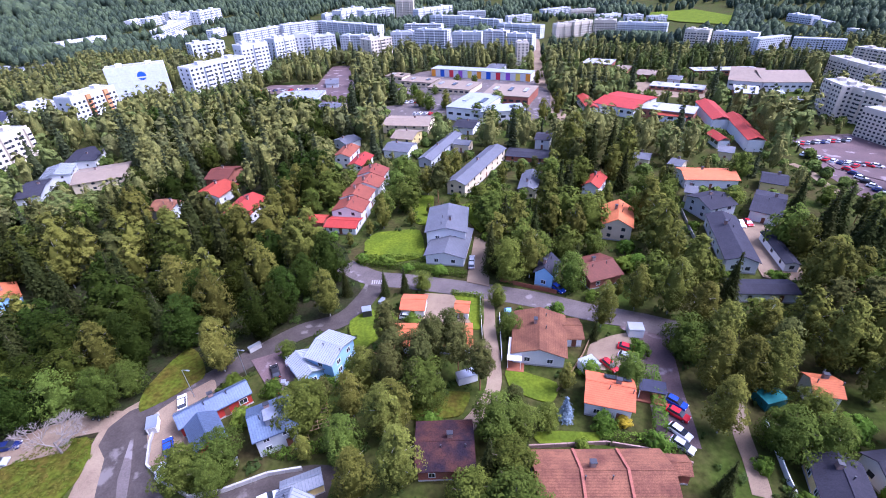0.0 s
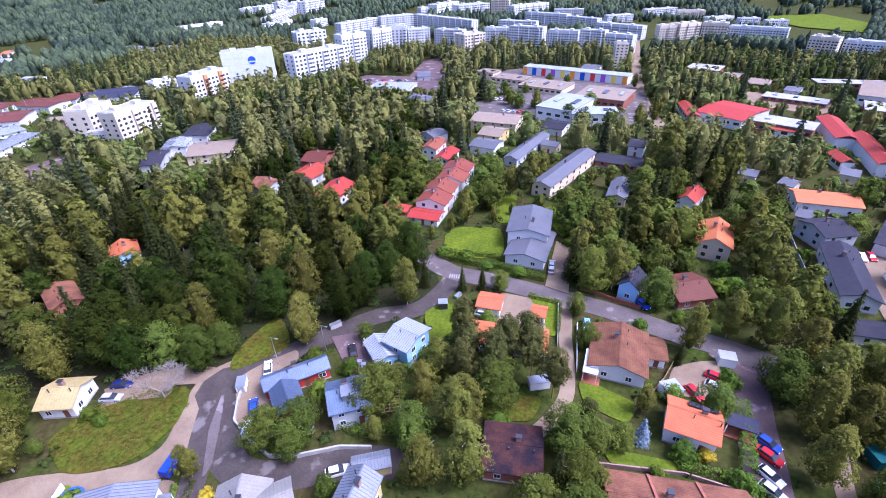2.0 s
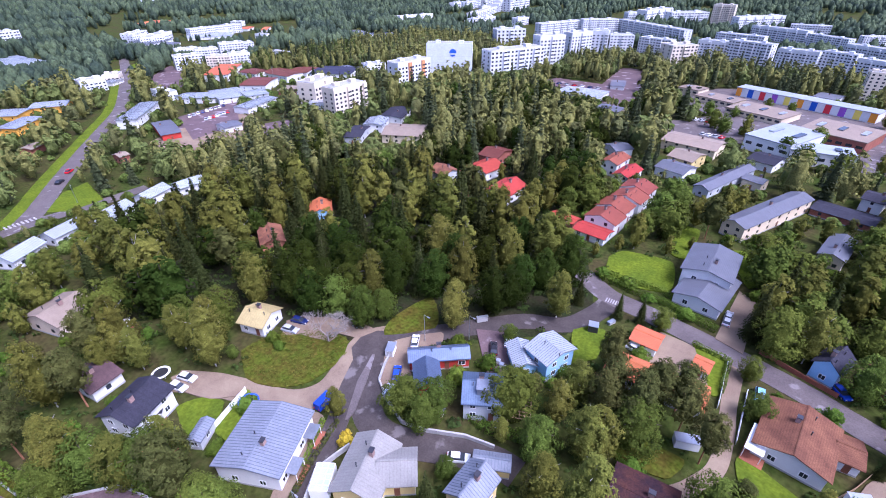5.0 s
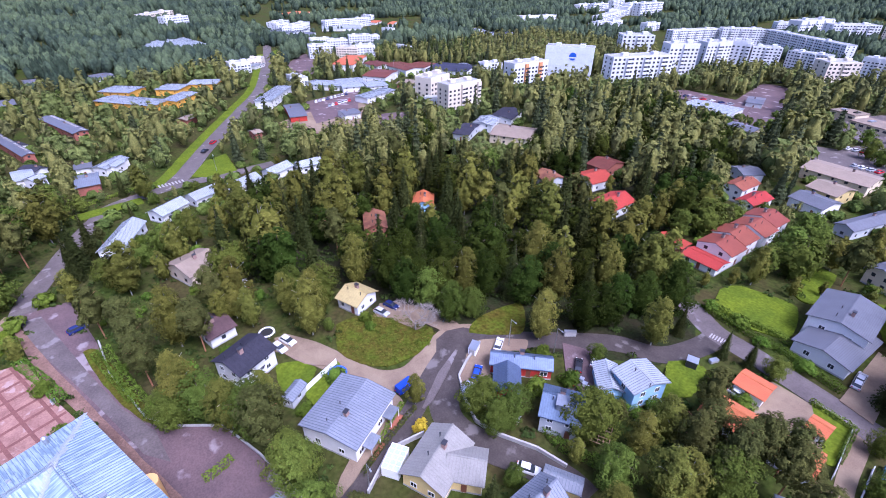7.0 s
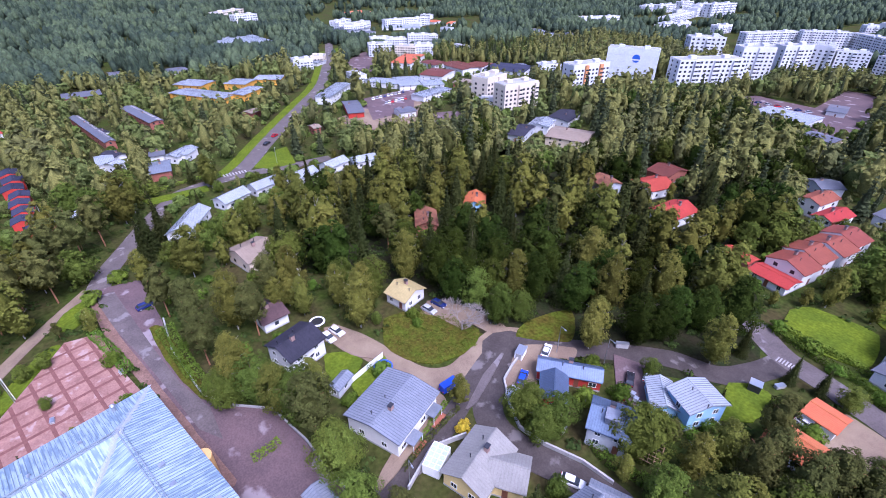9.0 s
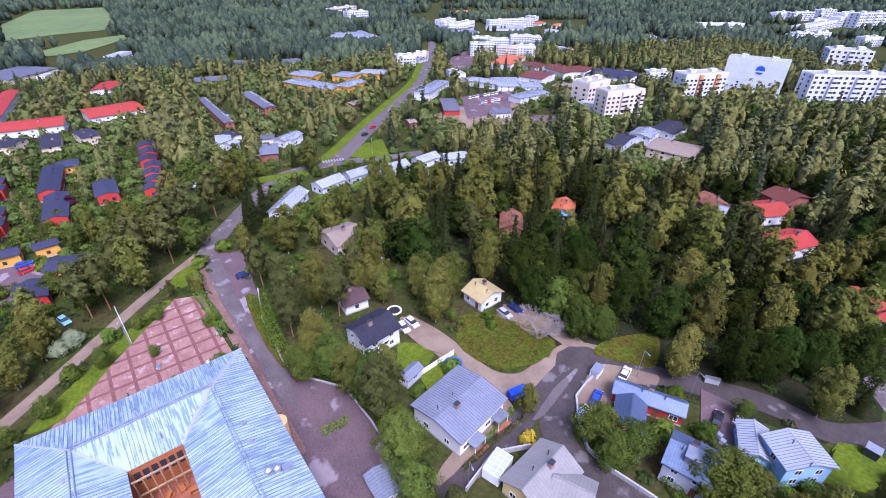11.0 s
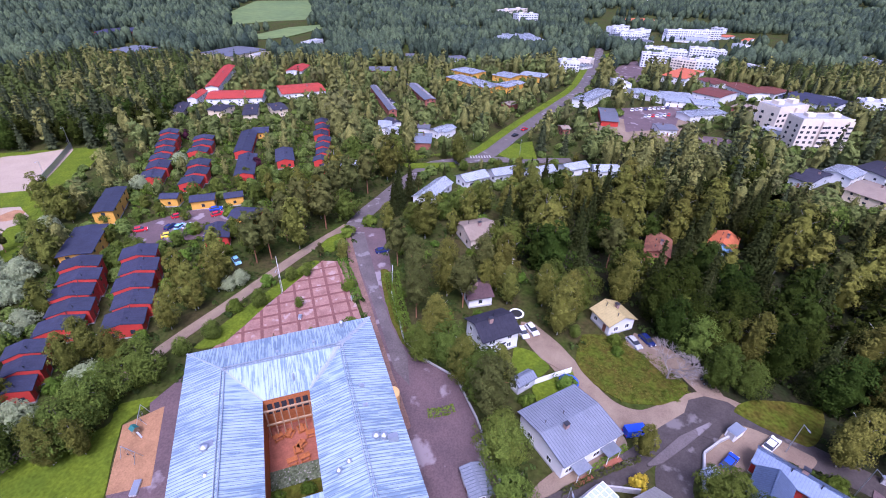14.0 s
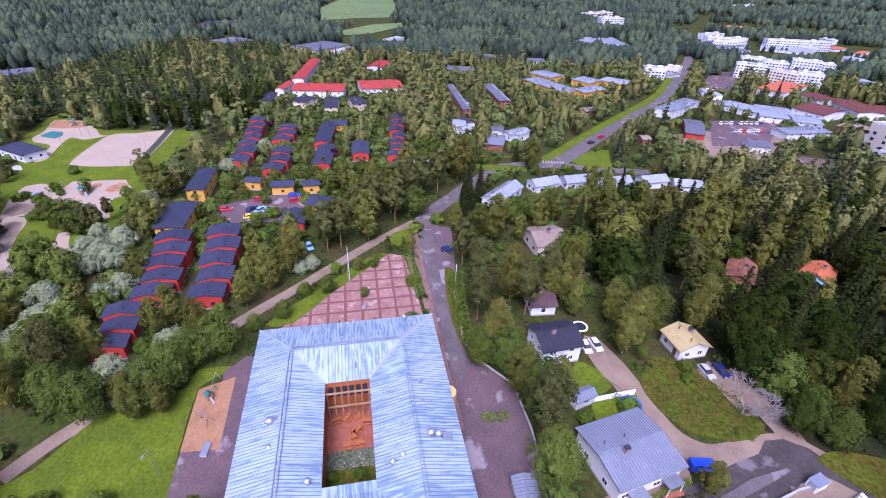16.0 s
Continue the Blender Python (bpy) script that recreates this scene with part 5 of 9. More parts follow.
house(-259.1, 107.1, 86.6, 10.2, 11.2, 3.2, 0.80, 'white', 'slate_roof', label='small white house with a grey roof', group='far houses', size=0.80)
house(-177.8, -210.8, 73.3, 17.8, 9.3, 3.3, 0.42, 'white', 'felt_blue', label='low white park pavilion with a dark roof', size=0.83)
house(85.6, 342.6, -19.7, 12.5, 18.2, 2.7, 0.67, 'brick', 'tan_roof', label='brown-roofed house among trees', group='far houses', size=0.67)
house(73.5, 360.6, -25.4, 10.6, 15.5, 2.6, 0.65, 'brick', 'tan_roof', label='brown-roofed house among trees', group='far houses', size=0.65)
house(-134.8, 327.3, 17.5, 9.8, 19.3, 2.7, 0.68, 'white', 'slate_roof', label='small white house with a grey roof', group='far houses', size=0.68)
house(-17.8, 373.4, -13.3, 13.2, 16.7, 2.6, 0.65, 'white', 'slate_roof', label='small white house with a grey roof', group='far houses', size=0.65)
house(99.5, 325.7, -25.4, 8.4, 13.3, 2.7, 0.68, 'white', 'slate_roof', label='small white house with a grey roof', group='far houses', size=0.68)
house(146.8, 269.0, -44.4, 6.6, 12.0, 2.9, 0.72, 'white', 'slate_roof', label='small white house with a grey roof', group='far houses', size=0.72)
house(143.4, 287.7, -12.6, 6.9, 11.0, 2.8, 0.70, 'white', 'white_roof', label='small pale house among trees', group='far houses', size=0.70)
# ---- roads, yards and lawns ----
road('road', [(-82.4, 42.9), (-74.2, 52.9), (-65.8, 63.4), (-57.9, 72.4), (-49.3, 77.6), (-45.4, 86.8), (-44.2, 96.6)], 5.5, M_WET, 0.060, 'grey asphalt lane along the wood')
road('road_main', [(-55.9, 100.9), (-46.0, 95.4), (-36.2, 94.5), (-23.5, 92.8), (-14.3, 91.5), (-1.2, 88.9), (10.9, 85.1), (21.1, 82.9), (30.5, 79.9)], 6.5, M_ROAD, 0.070, 'grey asphalt residential street')
road('road_south', [(-81.3, 43.8), (-75.4, 36.5), (-69.1, 29.4), (-62.9, 27.4), (-56.0, 29.4), (-49.3, 33.0), (-42.7, 36.0), (-38.1, 36.3)], 6.0, M_WET, 0.065, 'grey asphalt lane beside a low wall')
road('road_west', [(-80.7, 40.7), (-77.0, 33.0), (-71.4, 23.9), (-66.9, 15.0), (-64.2, 7.6), (-62.9, 2.6)], 4.5, M_WET, 0.055, 'narrow asphalt lane beside a hedge')
road('road_gravel', [(-81.0, 48.0), (-83.7, 43.1), (-81.9, 36.6), (-79.0, 27.6), (-82.8, 20.6), (-92.8, 16.1), (-100.3, 12.6), (-106.7, 8.2)], 6.0, M_GRAVEL, 0.050, 'pale gravel drive round a meadow')
road('road_drive', [(-83.6, 43.9), (-87.3, 44.1), (-95.1, 40.9), (-99.9, 37.1), (-102.5, 33.6)], 5.0, M_GRAVEL, 0.045, 'gravel drive to the yellow cottage')
road('path_gravel', [(-13.7, 90.6), (-12.9, 77.5), (-11.5, 66.6), (-11.5, 58.8), (-14.3, 52.3), (-16.7, 48.9)], 3.0, M_GRAVEL, 0.050, 'narrow gravel path between gardens')
road('road_east', [(19.7, 82.4), (24.3, 77.5), (23.5, 69.6), (22.7, 60.4), (22.0, 49.0)], 7.0, M_ASPHALT, 0.055, 'asphalt lane with parked cars')
road('path_east', [(35.8, 63.0), (33.7, 53.6), (32.9, 45.8), (32.1, 40.8)], 3.0, M_GRAVEL, 0.045, 'reddish gravel path')
area('yard_shops', [(-88.3, 326.3), (-26.9, 300.3), (8.6, 292.0), (13.7, 321.5), (3.1, 342.5), (-66.2, 372.3), (-96.4, 344.5)], M_ROAD, 0.015, 'pale paved yard round the shops')
area('yard_park', [(-139.2, 289.4), (-108.1, 281.7), (-135.1, 388.3), (-156.7, 394.6), (-150.0, 347.4)], M_ASPHALT, 0.020, 'grey parking yard among trees')
area('yard_lot', [(-75.6, 250.8), (-50.4, 256.1), (-47.4, 286.9), (-68.0, 291.6)], M_ROAD, 0.025, 'pale parking yard by the brick hall')
area('yard_station', [(66.9, 297.0), (101.6, 282.8), (113.6, 309.4), (76.8, 326.6)], M_GRAVEL, 0.018, 'pale gravel railway yard')
road('road_town', [(20.6, 239.8), (15.7, 272.5), (13.0, 321.6), (13.5, 377.1), (16.3, 451.9), (18.3, 518.1)], 7.0, M_GRAVEL, 0.070, 'pale street through the centre')
area('yard_blocks_low', [(113.2, 186.8), (134.5, 178.6), (119.7, 152.6), (111.7, 152.2), (110.9, 171.4)], M_ASPHALT, 0.028, 'asphalt parking yard below the tall blocks')
road('path_blocks', [(103.3, 183.5), (106.1, 176.7), (105.6, 166.0), (106.3, 155.1)], 3.0, M_GRAVEL, 0.030, 'pale footpath beside parking yards')
area('yard_mall', [(-420.5, 131.0), (-466.7, 169.2), (-412.3, 155.8), (-379.5, 138.0), (-382.1, 123.7)], M_ASPHALT, 0.030, 'grey parking yard by the centre')
area('yard_mall_low', [(-295.8, 96.1), (-287.7, 128.2), (-264.5, 119.6), (-262.1, 109.3), (-276.2, 88.4)], M_ASPHALT, 0.035, 'grey parking yard by the shops')
area('yard_east', [(-254.4, 120.3), (-250.9, 137.3), (-236.0, 131.9), (-235.0, 112.6)], M_ASPHALT, 0.035, 'grey parking yard between trees')
area('verge', [(-223.6, 14.7), (-237.3, 24.7), (-241.5, 34.4), (-218.0, 32.5), (-216.9, 20.8)], M_LAWN, 0.030, 'green verge in the road bend')
area('verge_far', [(-396.1, 100.5), (-467.9, 142.5), (-511.3, 161.5), (-493.3, 147.6), (-430.9, 114.5)], M_LAWN, 0.020, 'green verge beside the main road')
area('verge_path', [(-210.1, -27.4), (-212.6, -4.5), (-206.7, -4.4), (-204.4, -24.5)], M_LAWN, 0.030, 'green verge beside a path')
road('path_park', [(-155.2, -42.0), (-145.3, -48.3), (-134.9, -54.5), (-122.8, -60.7), (-112.3, -66.2), (-100.6, -72.6), (-87.1, -78.7), (-77.6, -82.5), (-70.0, -86.2), (-62.6, -90.0), (-55.3, -92.4)], 3.2, M_GRAVEL, 0.050, 'sandy footpath through trees')
road('verge_main', [(-219.4, 0.9), (-231.2, 9.0), (-254.2, 21.8), (-283.1, 38.9), (-312.7, 56.9), (-354.4, 81.6), (-411.1, 105.1), (-486.8, 133.9)], 5.0, M_LAWN, 0.030, 'green verge along the main road')
road('road_bend', [(-152.5, -40.2), (-163.1, -37.6), (-175.6, -32.2), (-189.7, -26.1), (-202.8, -19.0), (-211.2, -12.2), (-216.4, 8.5), (-215.9, 26.4), (-216.9, 47.8)], 6.0, M_ROAD, 0.060, 'asphalt street past the white houses')
road('road_collector', [(-215.9, 6.0), (-228.0, 14.3), (-251.1, 27.2), (-279.9, 44.2), (-309.5, 62.2), (-351.7, 87.2), (-408.8, 110.9), (-484.7, 139.7), (-569.8, 168.1)], 7.5, M_ROAD, 0.065, 'wide main road towards the horizon')
area('asphalt_yard', [(-154.3, -40.5), (-153.8, -29.8), (-131.8, -25.7), (-118.5, -24.7), (-101.0, -20.4), (-95.2, -15.5), (-90.0, -8.5), (-79.7, -5.1), (-67.1, -1.9), (-60.1, -0.9), (-57.9, -14.7), (-64.7, -16.3), (-91.1, -22.1), (-110.7, -29.0), (-135.7, -37.0)], M_ASPHALT, 0.050, 'damp purple-grey asphalt parking yard')
area('asphalt_drive', [(-150.7, -40.2), (-151.2, -36.0), (-138.4, -32.6), (-120.5, -27.8), (-106.4, -23.6), (-96.7, -19.2), (-87.8, -18.2), (-92.4, -21.8), (-105.2, -25.8), (-120.6, -31.0), (-137.8, -37.2)], M_ROAD, 0.052, 'dark asphalt drive with pale patches of painted wet sheen')
area('yard_strip', [(-147.3, -41.1), (-148.2, -40.0), (-129.6, -34.5), (-110.9, -28.4), (-91.1, -22.0), (-78.0, -17.5), (-77.7, -19.5), (-88.9, -23.2), (-108.2, -30.0), (-129.3, -37.2)], M_EARTH, 0.054, 'brown earth strip beside the drive')
area('meadow_strip', [(-129.7, -28.5), (-128.8, -25.7), (-117.2, -22.8), (-103.6, -19.5), (-98.2, -18.6), (-100.7, -20.7), (-108.2, -23.7), (-117.5, -26.3)], M_MEADOW, 0.056, 'rough green strip at the edge of the parking yard')
area('paving_plaza', [(-134.0, -45.9), (-133.7, -39.0), (-116.8, -34.1), (-106.2, -30.1), (-94.0, -65.0)], M_PAVING, 0.060, 'pink block paving with dark red lines')
area('asphalt_strip', [(-83.0, -69.0), (-90.3, -65.6), (-66.6, -55.9), (-56.9, -53.6), (-55.3, -63.2), (-64.8, -66.6), (-66.2, -60.5)], M_ASPHALT, 0.040, 'asphalt strip beside the school')
area('playground', [(-64.6, -66.6), (-78.0, -71.4), (-82.3, -65.8), (-66.3, -60.2)], M_PLAY, 0.070, 'brown sand playground')
area('lawn_school', [(-50.1, -92.8), (-57.9, -88.7), (-71.2, -84.9), (-77.5, -74.4), (-82.8, -74.6), (-84.9, -67.0), (-78.0, -71.6), (-64.2, -66.6), (-54.9, -62.9)], M_LAWN, 0.030, 'green school lawn')
area('lawn_park', [(-184.5, -224.1), (-229.7, -244.7), (-213.8, -206.0), (-223.0, -168.5), (-218.3, -159.7), (-166.8, -144.6), (-151.7, -141.7), (-135.5, -133.9), (-129.2, -134.6), (-117.2, -132.6), (-103.3, -133.4), (-95.8, -135.3), (-151.1, -194.0), (-165.8, -199.8)], M_LAWN, 0.000, 'green grass of a play park')
area('sand_field', [(-173.4, -186.7), (-207.5, -197.3), (-213.4, -186.7), (-221.2, -176.1), (-218.5, -172.6), (-182.4, -160.7), (-177.9, -161.2)], M_SAND, 0.020, 'pale sand sports field')
area('sand_upper', [(-197.3, -226.5), (-205.7, -228.8), (-221.5, -237.8), (-223.1, -219.9), (-208.0, -202.3), (-206.7, -197.2), (-199.9, -202.8), (-201.2, -210.2), (-195.3, -209.3), (-176.8, -199.5), (-172.6, -201.5), (-179.4, -205.1), (-190.4, -210.9), (-192.5, -221.1)], M_SAND, 0.020, 'pale sand round a paddling pool')
area('play_court', [(-211.0, -232.1), (-221.6, -237.2), (-222.2, -219.8), (-214.9, -215.9), (-211.2, -223.9)], M_PLAY, 0.040, 'reddish sand play court')
area('paddling_court', [(-200.7, -225.7), (-206.5, -225.5), (-207.0, -220.1), (-203.0, -216.4), (-198.3, -216.0), (-198.9, -223.4)], M_COURT_TEAL, 0.050, 'teal paddling pool surface')
area('sand_play', [(-154.8, -172.1), (-159.8, -172.5), (-161.7, -166.1), (-164.1, -159.9), (-164.8, -154.0), (-158.6, -147.4), (-154.0, -146.1), (-150.3, -148.4), (-144.6, -146.3), (-137.8, -139.8), (-135.9, -145.1), (-145.6, -158.1), (-143.8, -162.5), (-138.9, -161.7), (-134.9, -165.5), (-130.7, -170.8), (-131.7, -173.5), (-144.1, -182.3), (-152.5, -185.2), (-155.8, -181.5)], M_SAND, 0.020, 'pale sand playground')
area('sand_mound', [(-155.3, -155.9), (-159.1, -156.8), (-162.5, -155.1), (-161.8, -151.2), (-157.6, -149.7), (-154.6, -152.3)], M_PLAY, 0.040, 'brown sand mound')
area('sand_mound_low', [(-157.5, -164.1), (-160.1, -163.6), (-160.2, -160.9), (-158.4, -159.8), (-156.5, -161.5)], M_PLAY, 0.040, 'brown sand mound')
area('yard_sand', [(-133.8, -174.7), (-140.1, -176.0), (-141.6, -168.9), (-137.1, -166.6), (-132.4, -170.1)], M_GRAVEL, 0.040, 'brown gravel play court')
area('sand_low', [(-129.2, -170.8), (-132.5, -164.1), (-121.9, -157.4), (-112.4, -150.1), (-110.9, -144.3), (-118.9, -143.2), (-126.0, -147.1), (-127.2, -144.5), (-119.3, -137.7), (-117.4, -131.7), (-111.5, -141.1), (-106.3, -142.1), (-102.7, -136.7), (-98.5, -138.2)], M_SAND, 0.020, 'pale sand path area')
area('yard_sand_low', [(-127.4, -168.9), (-129.9, -163.5), (-120.7, -156.9), (-115.7, -156.4)], M_GRAVEL, 0.040, 'brown gravel play court')
area('lawn_islet', [(-165.1, -155.1), (-167.3, -152.4), (-163.1, -147.6), (-158.4, -145.7), (-159.7, -149.1)], M_LAWN, 0.045, 'small green island lawn')
road('path_grey', [(-166.8, -205.7), (-166.7, -195.8), (-167.1, -186.3), (-168.4, -177.8), (-168.7, -163.6), (-174.4, -158.5)], 4.0, M_FOUND, 0.055, 'grey path through the park')
road('path_strip', [(-219.4, -161.8), (-202.7, -158.5), (-185.2, -153.9), (-170.0, -149.9), (-156.8, -144.2), (-145.5, -141.8), (-134.5, -136.8)], 3.0, M_GRAVEL, 0.055, 'gravel path beside a green strip')
area('asphalt_rows', [(-150.8, -112.1), (-164.3, -97.2), (-167.4, -75.9), (-152.1, -71.4), (-142.0, -96.1), (-142.4, -105.2)], M_ASPHALT, 0.040, 'parking yard of the terraces')
area('lawn_island', [(-140.6, -48.7), (-146.6, -46.8), (-150.0, -42.9), (-143.2, -41.0), (-138.0, -44.8)], M_LAWN, 0.060, 'small grass island')
area('lawn_plaza', [(-98.5, -67.2), (-113.2, -60.3), (-132.5, -50.4), (-133.2, -46.4), (-115.4, -54.9), (-100.2, -60.9)], M_LAWN, 0.040, 'grass bank beside the paving')
area('meadow', [(-103.6, 22.3), (-102.8, 28.8), (-97.6, 35.7), (-88.2, 40.4), (-84.8, 37.4), (-83.2, 31.9), (-84.0, 25.6), (-88.2, 20.8), (-95.1, 18.4)], M_MEADOW, 0.050, 'overgrown meadow with yellow weeds')
area('lawn_wood', [(-81.6, 46.7), (-84.7, 53.0), (-82.7, 65.2), (-77.0, 61.5), (-73.8, 56.3)], M_MEADOW, 0.030, 'grass strip at the edge of the wood')
area('lawn_a', [(-46.5, 76.4), (-41.5, 81.7), (-37.7, 78.6), (-40.3, 68.9), (-43.2, 66.3)], M_LAWN, 0.040, 'mown lawn')
area('lawn_b', [(-53.4, 113.7), (-50.4, 120.2), (-37.3, 122.4), (-33.7, 106.9), (-48.5, 102.0)], M_LAWN, 0.040, 'mown garden lawn')
area('lawn_c', [(-8.9, 64.9), (1.5, 61.7), (-0.1, 56.3), (-7.8, 59.1)], M_LAWN, 0.040, 'bright mown garden lawn')
area('lawn_d', [(-29.4, 55.7), (-16.3, 57.6), (-17.8, 51.6), (-26.9, 50.2)], M_MEADOW, 0.040, 'yellowish worn lawn under pines')
area('lawn_e', [(-26.0, 140.4), (-19.5, 142.0), (-15.4, 126.6), (-17.4, 122.1), (-21.1, 128.2)], M_LAWN, 0.040, 'garden lawn')
area('lawn_f', [(-44.3, 146.4), (-36.0, 147.7), (-34.7, 127.5), (-39.5, 127.3)], M_LAWN, 0.040, 'garden lawn')
area('lawn_g', [(-47.0, 76.8), (-42.6, 81.9), (-38.8, 71.5), (-43.5, 67.4)], M_LAWN, 0.040, 'garden lawn')
area('lawn_h', [(-23.1, 89.9), (-15.7, 89.2), (-15.0, 77.3), (-17.7, 77.1)], M_LAWN, 0.035, 'garden lawn')
area('lawn_i', [(-99.1, 5.4), (-97.4, 10.0), (-92.7, 12.0), (-86.9, 4.4), (-92.2, 3.5)], M_LAWN, 0.040, 'garden lawn')
area('lawn_j', [(-89.0, 7.8), (-92.8, 16.1), (-89.4, 16.5), (-83.5, 7.8)], M_LAWN, 0.045, 'garden lawn with a trampoline')
area('lawn_k', [(-3.1, 49.6), (8.1, 50.3), (6.7, 47.6), (-2.7, 47.2)], M_LAWN, 0.040, 'garden lawn')
area('gravel_yard', [(-78.6, 46.0), (-71.6, 56.0), (-69.1, 53.0), (-72.5, 46.2), (-65.5, 39.1), (-64.7, 34.0), (-68.8, 34.7), (-71.7, 35.5)], M_GRAVEL, 0.050, 'gravel yard of the red outbuilding')
area('asphalt_yard_blue', [(-65.6, 62.2), (-59.6, 65.7), (-51.7, 56.1), (-55.1, 51.7)], M_ASPHALT, 0.050, 'dark asphalt yard with parked cars')
area('paved_court', [(-30.3, 89.4), (-22.8, 89.2), (-17.1, 78.1), (-16.8, 73.3), (-26.9, 74.4), (-32.7, 80.0)], M_GRAVEL, 0.040, 'pale paved courtyard')
area('driveway_grey', [(-19.1, 119.2), (-14.3, 116.0), (-13.5, 93.5), (-19.7, 95.1)], M_GRAVEL, 0.045, 'pale driveway')
area('yard_carport', [(64.1, 130.9), (71.0, 134.2), (69.3, 103.8), (58.4, 102.6)], M_GRAVEL, 0.040, 'reddish paved yard')
area('gravel_yard_east', [(9.9, 73.6), (18.8, 78.0), (17.8, 67.5), (8.3, 65.9)], M_GRAVEL, 0.045, 'gravel yard with parked cars')
area('yard_dark', [(-108.0, 8.1), (-105.5, 12.0), (-95.1, 13.1), (-90.5, 16.4), (-95.8, 10.7), (-102.3, 7.9)], M_GRAVEL, 0.040, 'grey gravel yard with parked cars')
area('yard_yellow', [(-101.0, 31.1), (-102.4, 38.8), (-92.4, 42.6), (-89.8, 37.3), (-97.5, 34.0)], M_GRAVEL, 0.042, 'grey gravel yard')
area('parking_far', [(-186.7, 305.8), (-181.8, 327.1), (-134.8, 328.5), (-127.0, 293.4)], M_ASPHALT, 0.040, 'parking yard')
area('parking_east', [(115.3, 214.1), (144.0, 219.8), (161.4, 210.9), (130.7, 163.1), (116.9, 178.1)], M_ASPHALT, 0.040, 'large parking yard')
area('yard_school_far', [(-83.0, 268.4), (-47.9, 276.4), (-43.2, 250.5), (-72.2, 235.1)], M_ROAD, 0.040, 'pale yard')
area('yard_shop', [(-92.4, 326.5), (13.3, 313.7), (10.4, 239.8), (3.1, 239.9), (0.8, 261.1), (-49.4, 273.9)], M_ROAD, 0.030, 'pale paved yard by the shops')
area('parking_west', [(-304.3, 100.3), (-315.1, 143.2), (-265.3, 115.9), (-258.5, 86.8)], M_ASPHALT, 0.040, 'parking yard')
area('yard_centre', [(-272.2, 71.6), (-285.5, 107.3), (-277.6, 132.2), (-243.4, 104.2), (-244.5, 77.1)], M_GRAVEL, 0.030, 'gravel yard')
area('asphalt_junction', [(-84.5, 38.9), (-85.5, 42.7), (-84.0, 46.8), (-79.4, 50.2), (-75.9, 47.1), (-74.8, 40.1), (-76.8, 36.0), (-81.4, 36.6)], M_WET, -0.130, 'asphalt at the meeting of lanes')
area('yard_earth', [(-77.0, 21.3), (-73.4, 22.3), (-66.9, 10.8), (-63.5, 3.5), (-65.0, 2.8), (-69.8, 9.2)], M_GRAVEL, 0.040, 'bare pinkish earth yard beside a house')
area('verge_lane', [(-79.0, 40.4), (-78.5, 40.7), (-74.1, 34.0), (-70.2, 27.3), (-69.8, 24.8), (-70.2, 24.7), (-75.8, 33.0)], M_ROAD, 0.100, 'pale stony verge between two lanes')
# ---- tree cover ----
wood([(-420, 165), (330, 165), (330, 430), (-420, 430)], 5)
wood([(110, 20), (330, 20), (330, 430), (110, 430)], 5)
wood([(-420, 60), (-200, 60), (-200, 430), (-420, 430)], 5)
wood([(-96.8, 33.9), (-82.0, 41.6), (-63.5, 59.3), (-47.7, 74.4), (-47.4, 89.5), (-59.2, 111.1), (-77.1, 124.3), (-79.7, 171.3), (-100.3, 215.3), (-146.2, 225.6), (-194.7, 195.6), (-159.9, 146.1), (-150.0, 112.9), (-154.9, 96.2), (-214.5, 130.9), (-231.6, 75.4), (-171.6, 46.2), (-172.3, 22.0), (-135.2, 9.0), (-122.3, 26.2), (-116.2, 29.9)], 1)
sheet('forest_floor_1', [(-96.8, 33.9), (-82.0, 41.6), (-63.5, 59.3), (-47.7, 74.4), (-47.4, 89.5), (-59.2, 111.1), (-77.1, 124.3), (-79.7, 171.3), (-100.3, 215.3), (-146.2, 225.6), (-194.7, 195.6), (-159.9, 146.1), (-150.0, 112.9), (-154.9, 96.2), (-214.5, 130.9), (-231.6, 75.4), (-171.6, 46.2), (-172.3, 22.0), (-135.2, 9.0), (-122.3, 26.2), (-116.2, 29.9)], M_FLOOR_SHADE, 0.010, 'forest floor under dense trees, darkened for the shade between them')
wood([(-198.6, -241.2), (-493.5, -554.2), (-613.0, -443.5), (-502.0, -257.1), (-360.5, -181.0), (-258.9, -144.4), (-233.2, -140.7), (-218.1, -163.6), (-210.2, -194.9), (-209.2, -234.6)], 2)
wood([(-101.5, -74.7), (-137.3, -61.9), (-170.8, -40.0), (-211.0, -44.3), (-320.1, -70.6), (-277.4, -75.5), (-190.6, -47.8), (-157.6, -68.8), (-124.5, -77.1), (-112.7, -79.2)], 3)
wood([(27.8, 83.7), (41.7, 81.7), (77.1, 89.4), (103.8, 132.8), (70.2, 117.4), (58.8, 88.1), (41.7, 84.7)], 4)
wood([(27.5, 74.0), (40.6, 78.7), (72.0, 81.1), (62.5, 65.6), (45.9, 65.7), (35.5, 57.8), (26.5, 46.4), (21.9, 47.0)], 4)
wood([(-16.1, 131.1), (-1.1, 140.4), (17.8, 141.1), (15.3, 111.1), (8.0, 88.9), (-2.6, 101.1), (-8.6, 90.2), (-13.0, 92.4)], 4)
wood([(-174.4, 288.3), (-118.1, 318.0), (-78.9, 284.6), (-87.2, 235.6), (-88.2, 183.3), (-98.1, 157.3), (-129.0, 190.3), (-174.3, 198.0), (-205.5, 206.6)], 1)
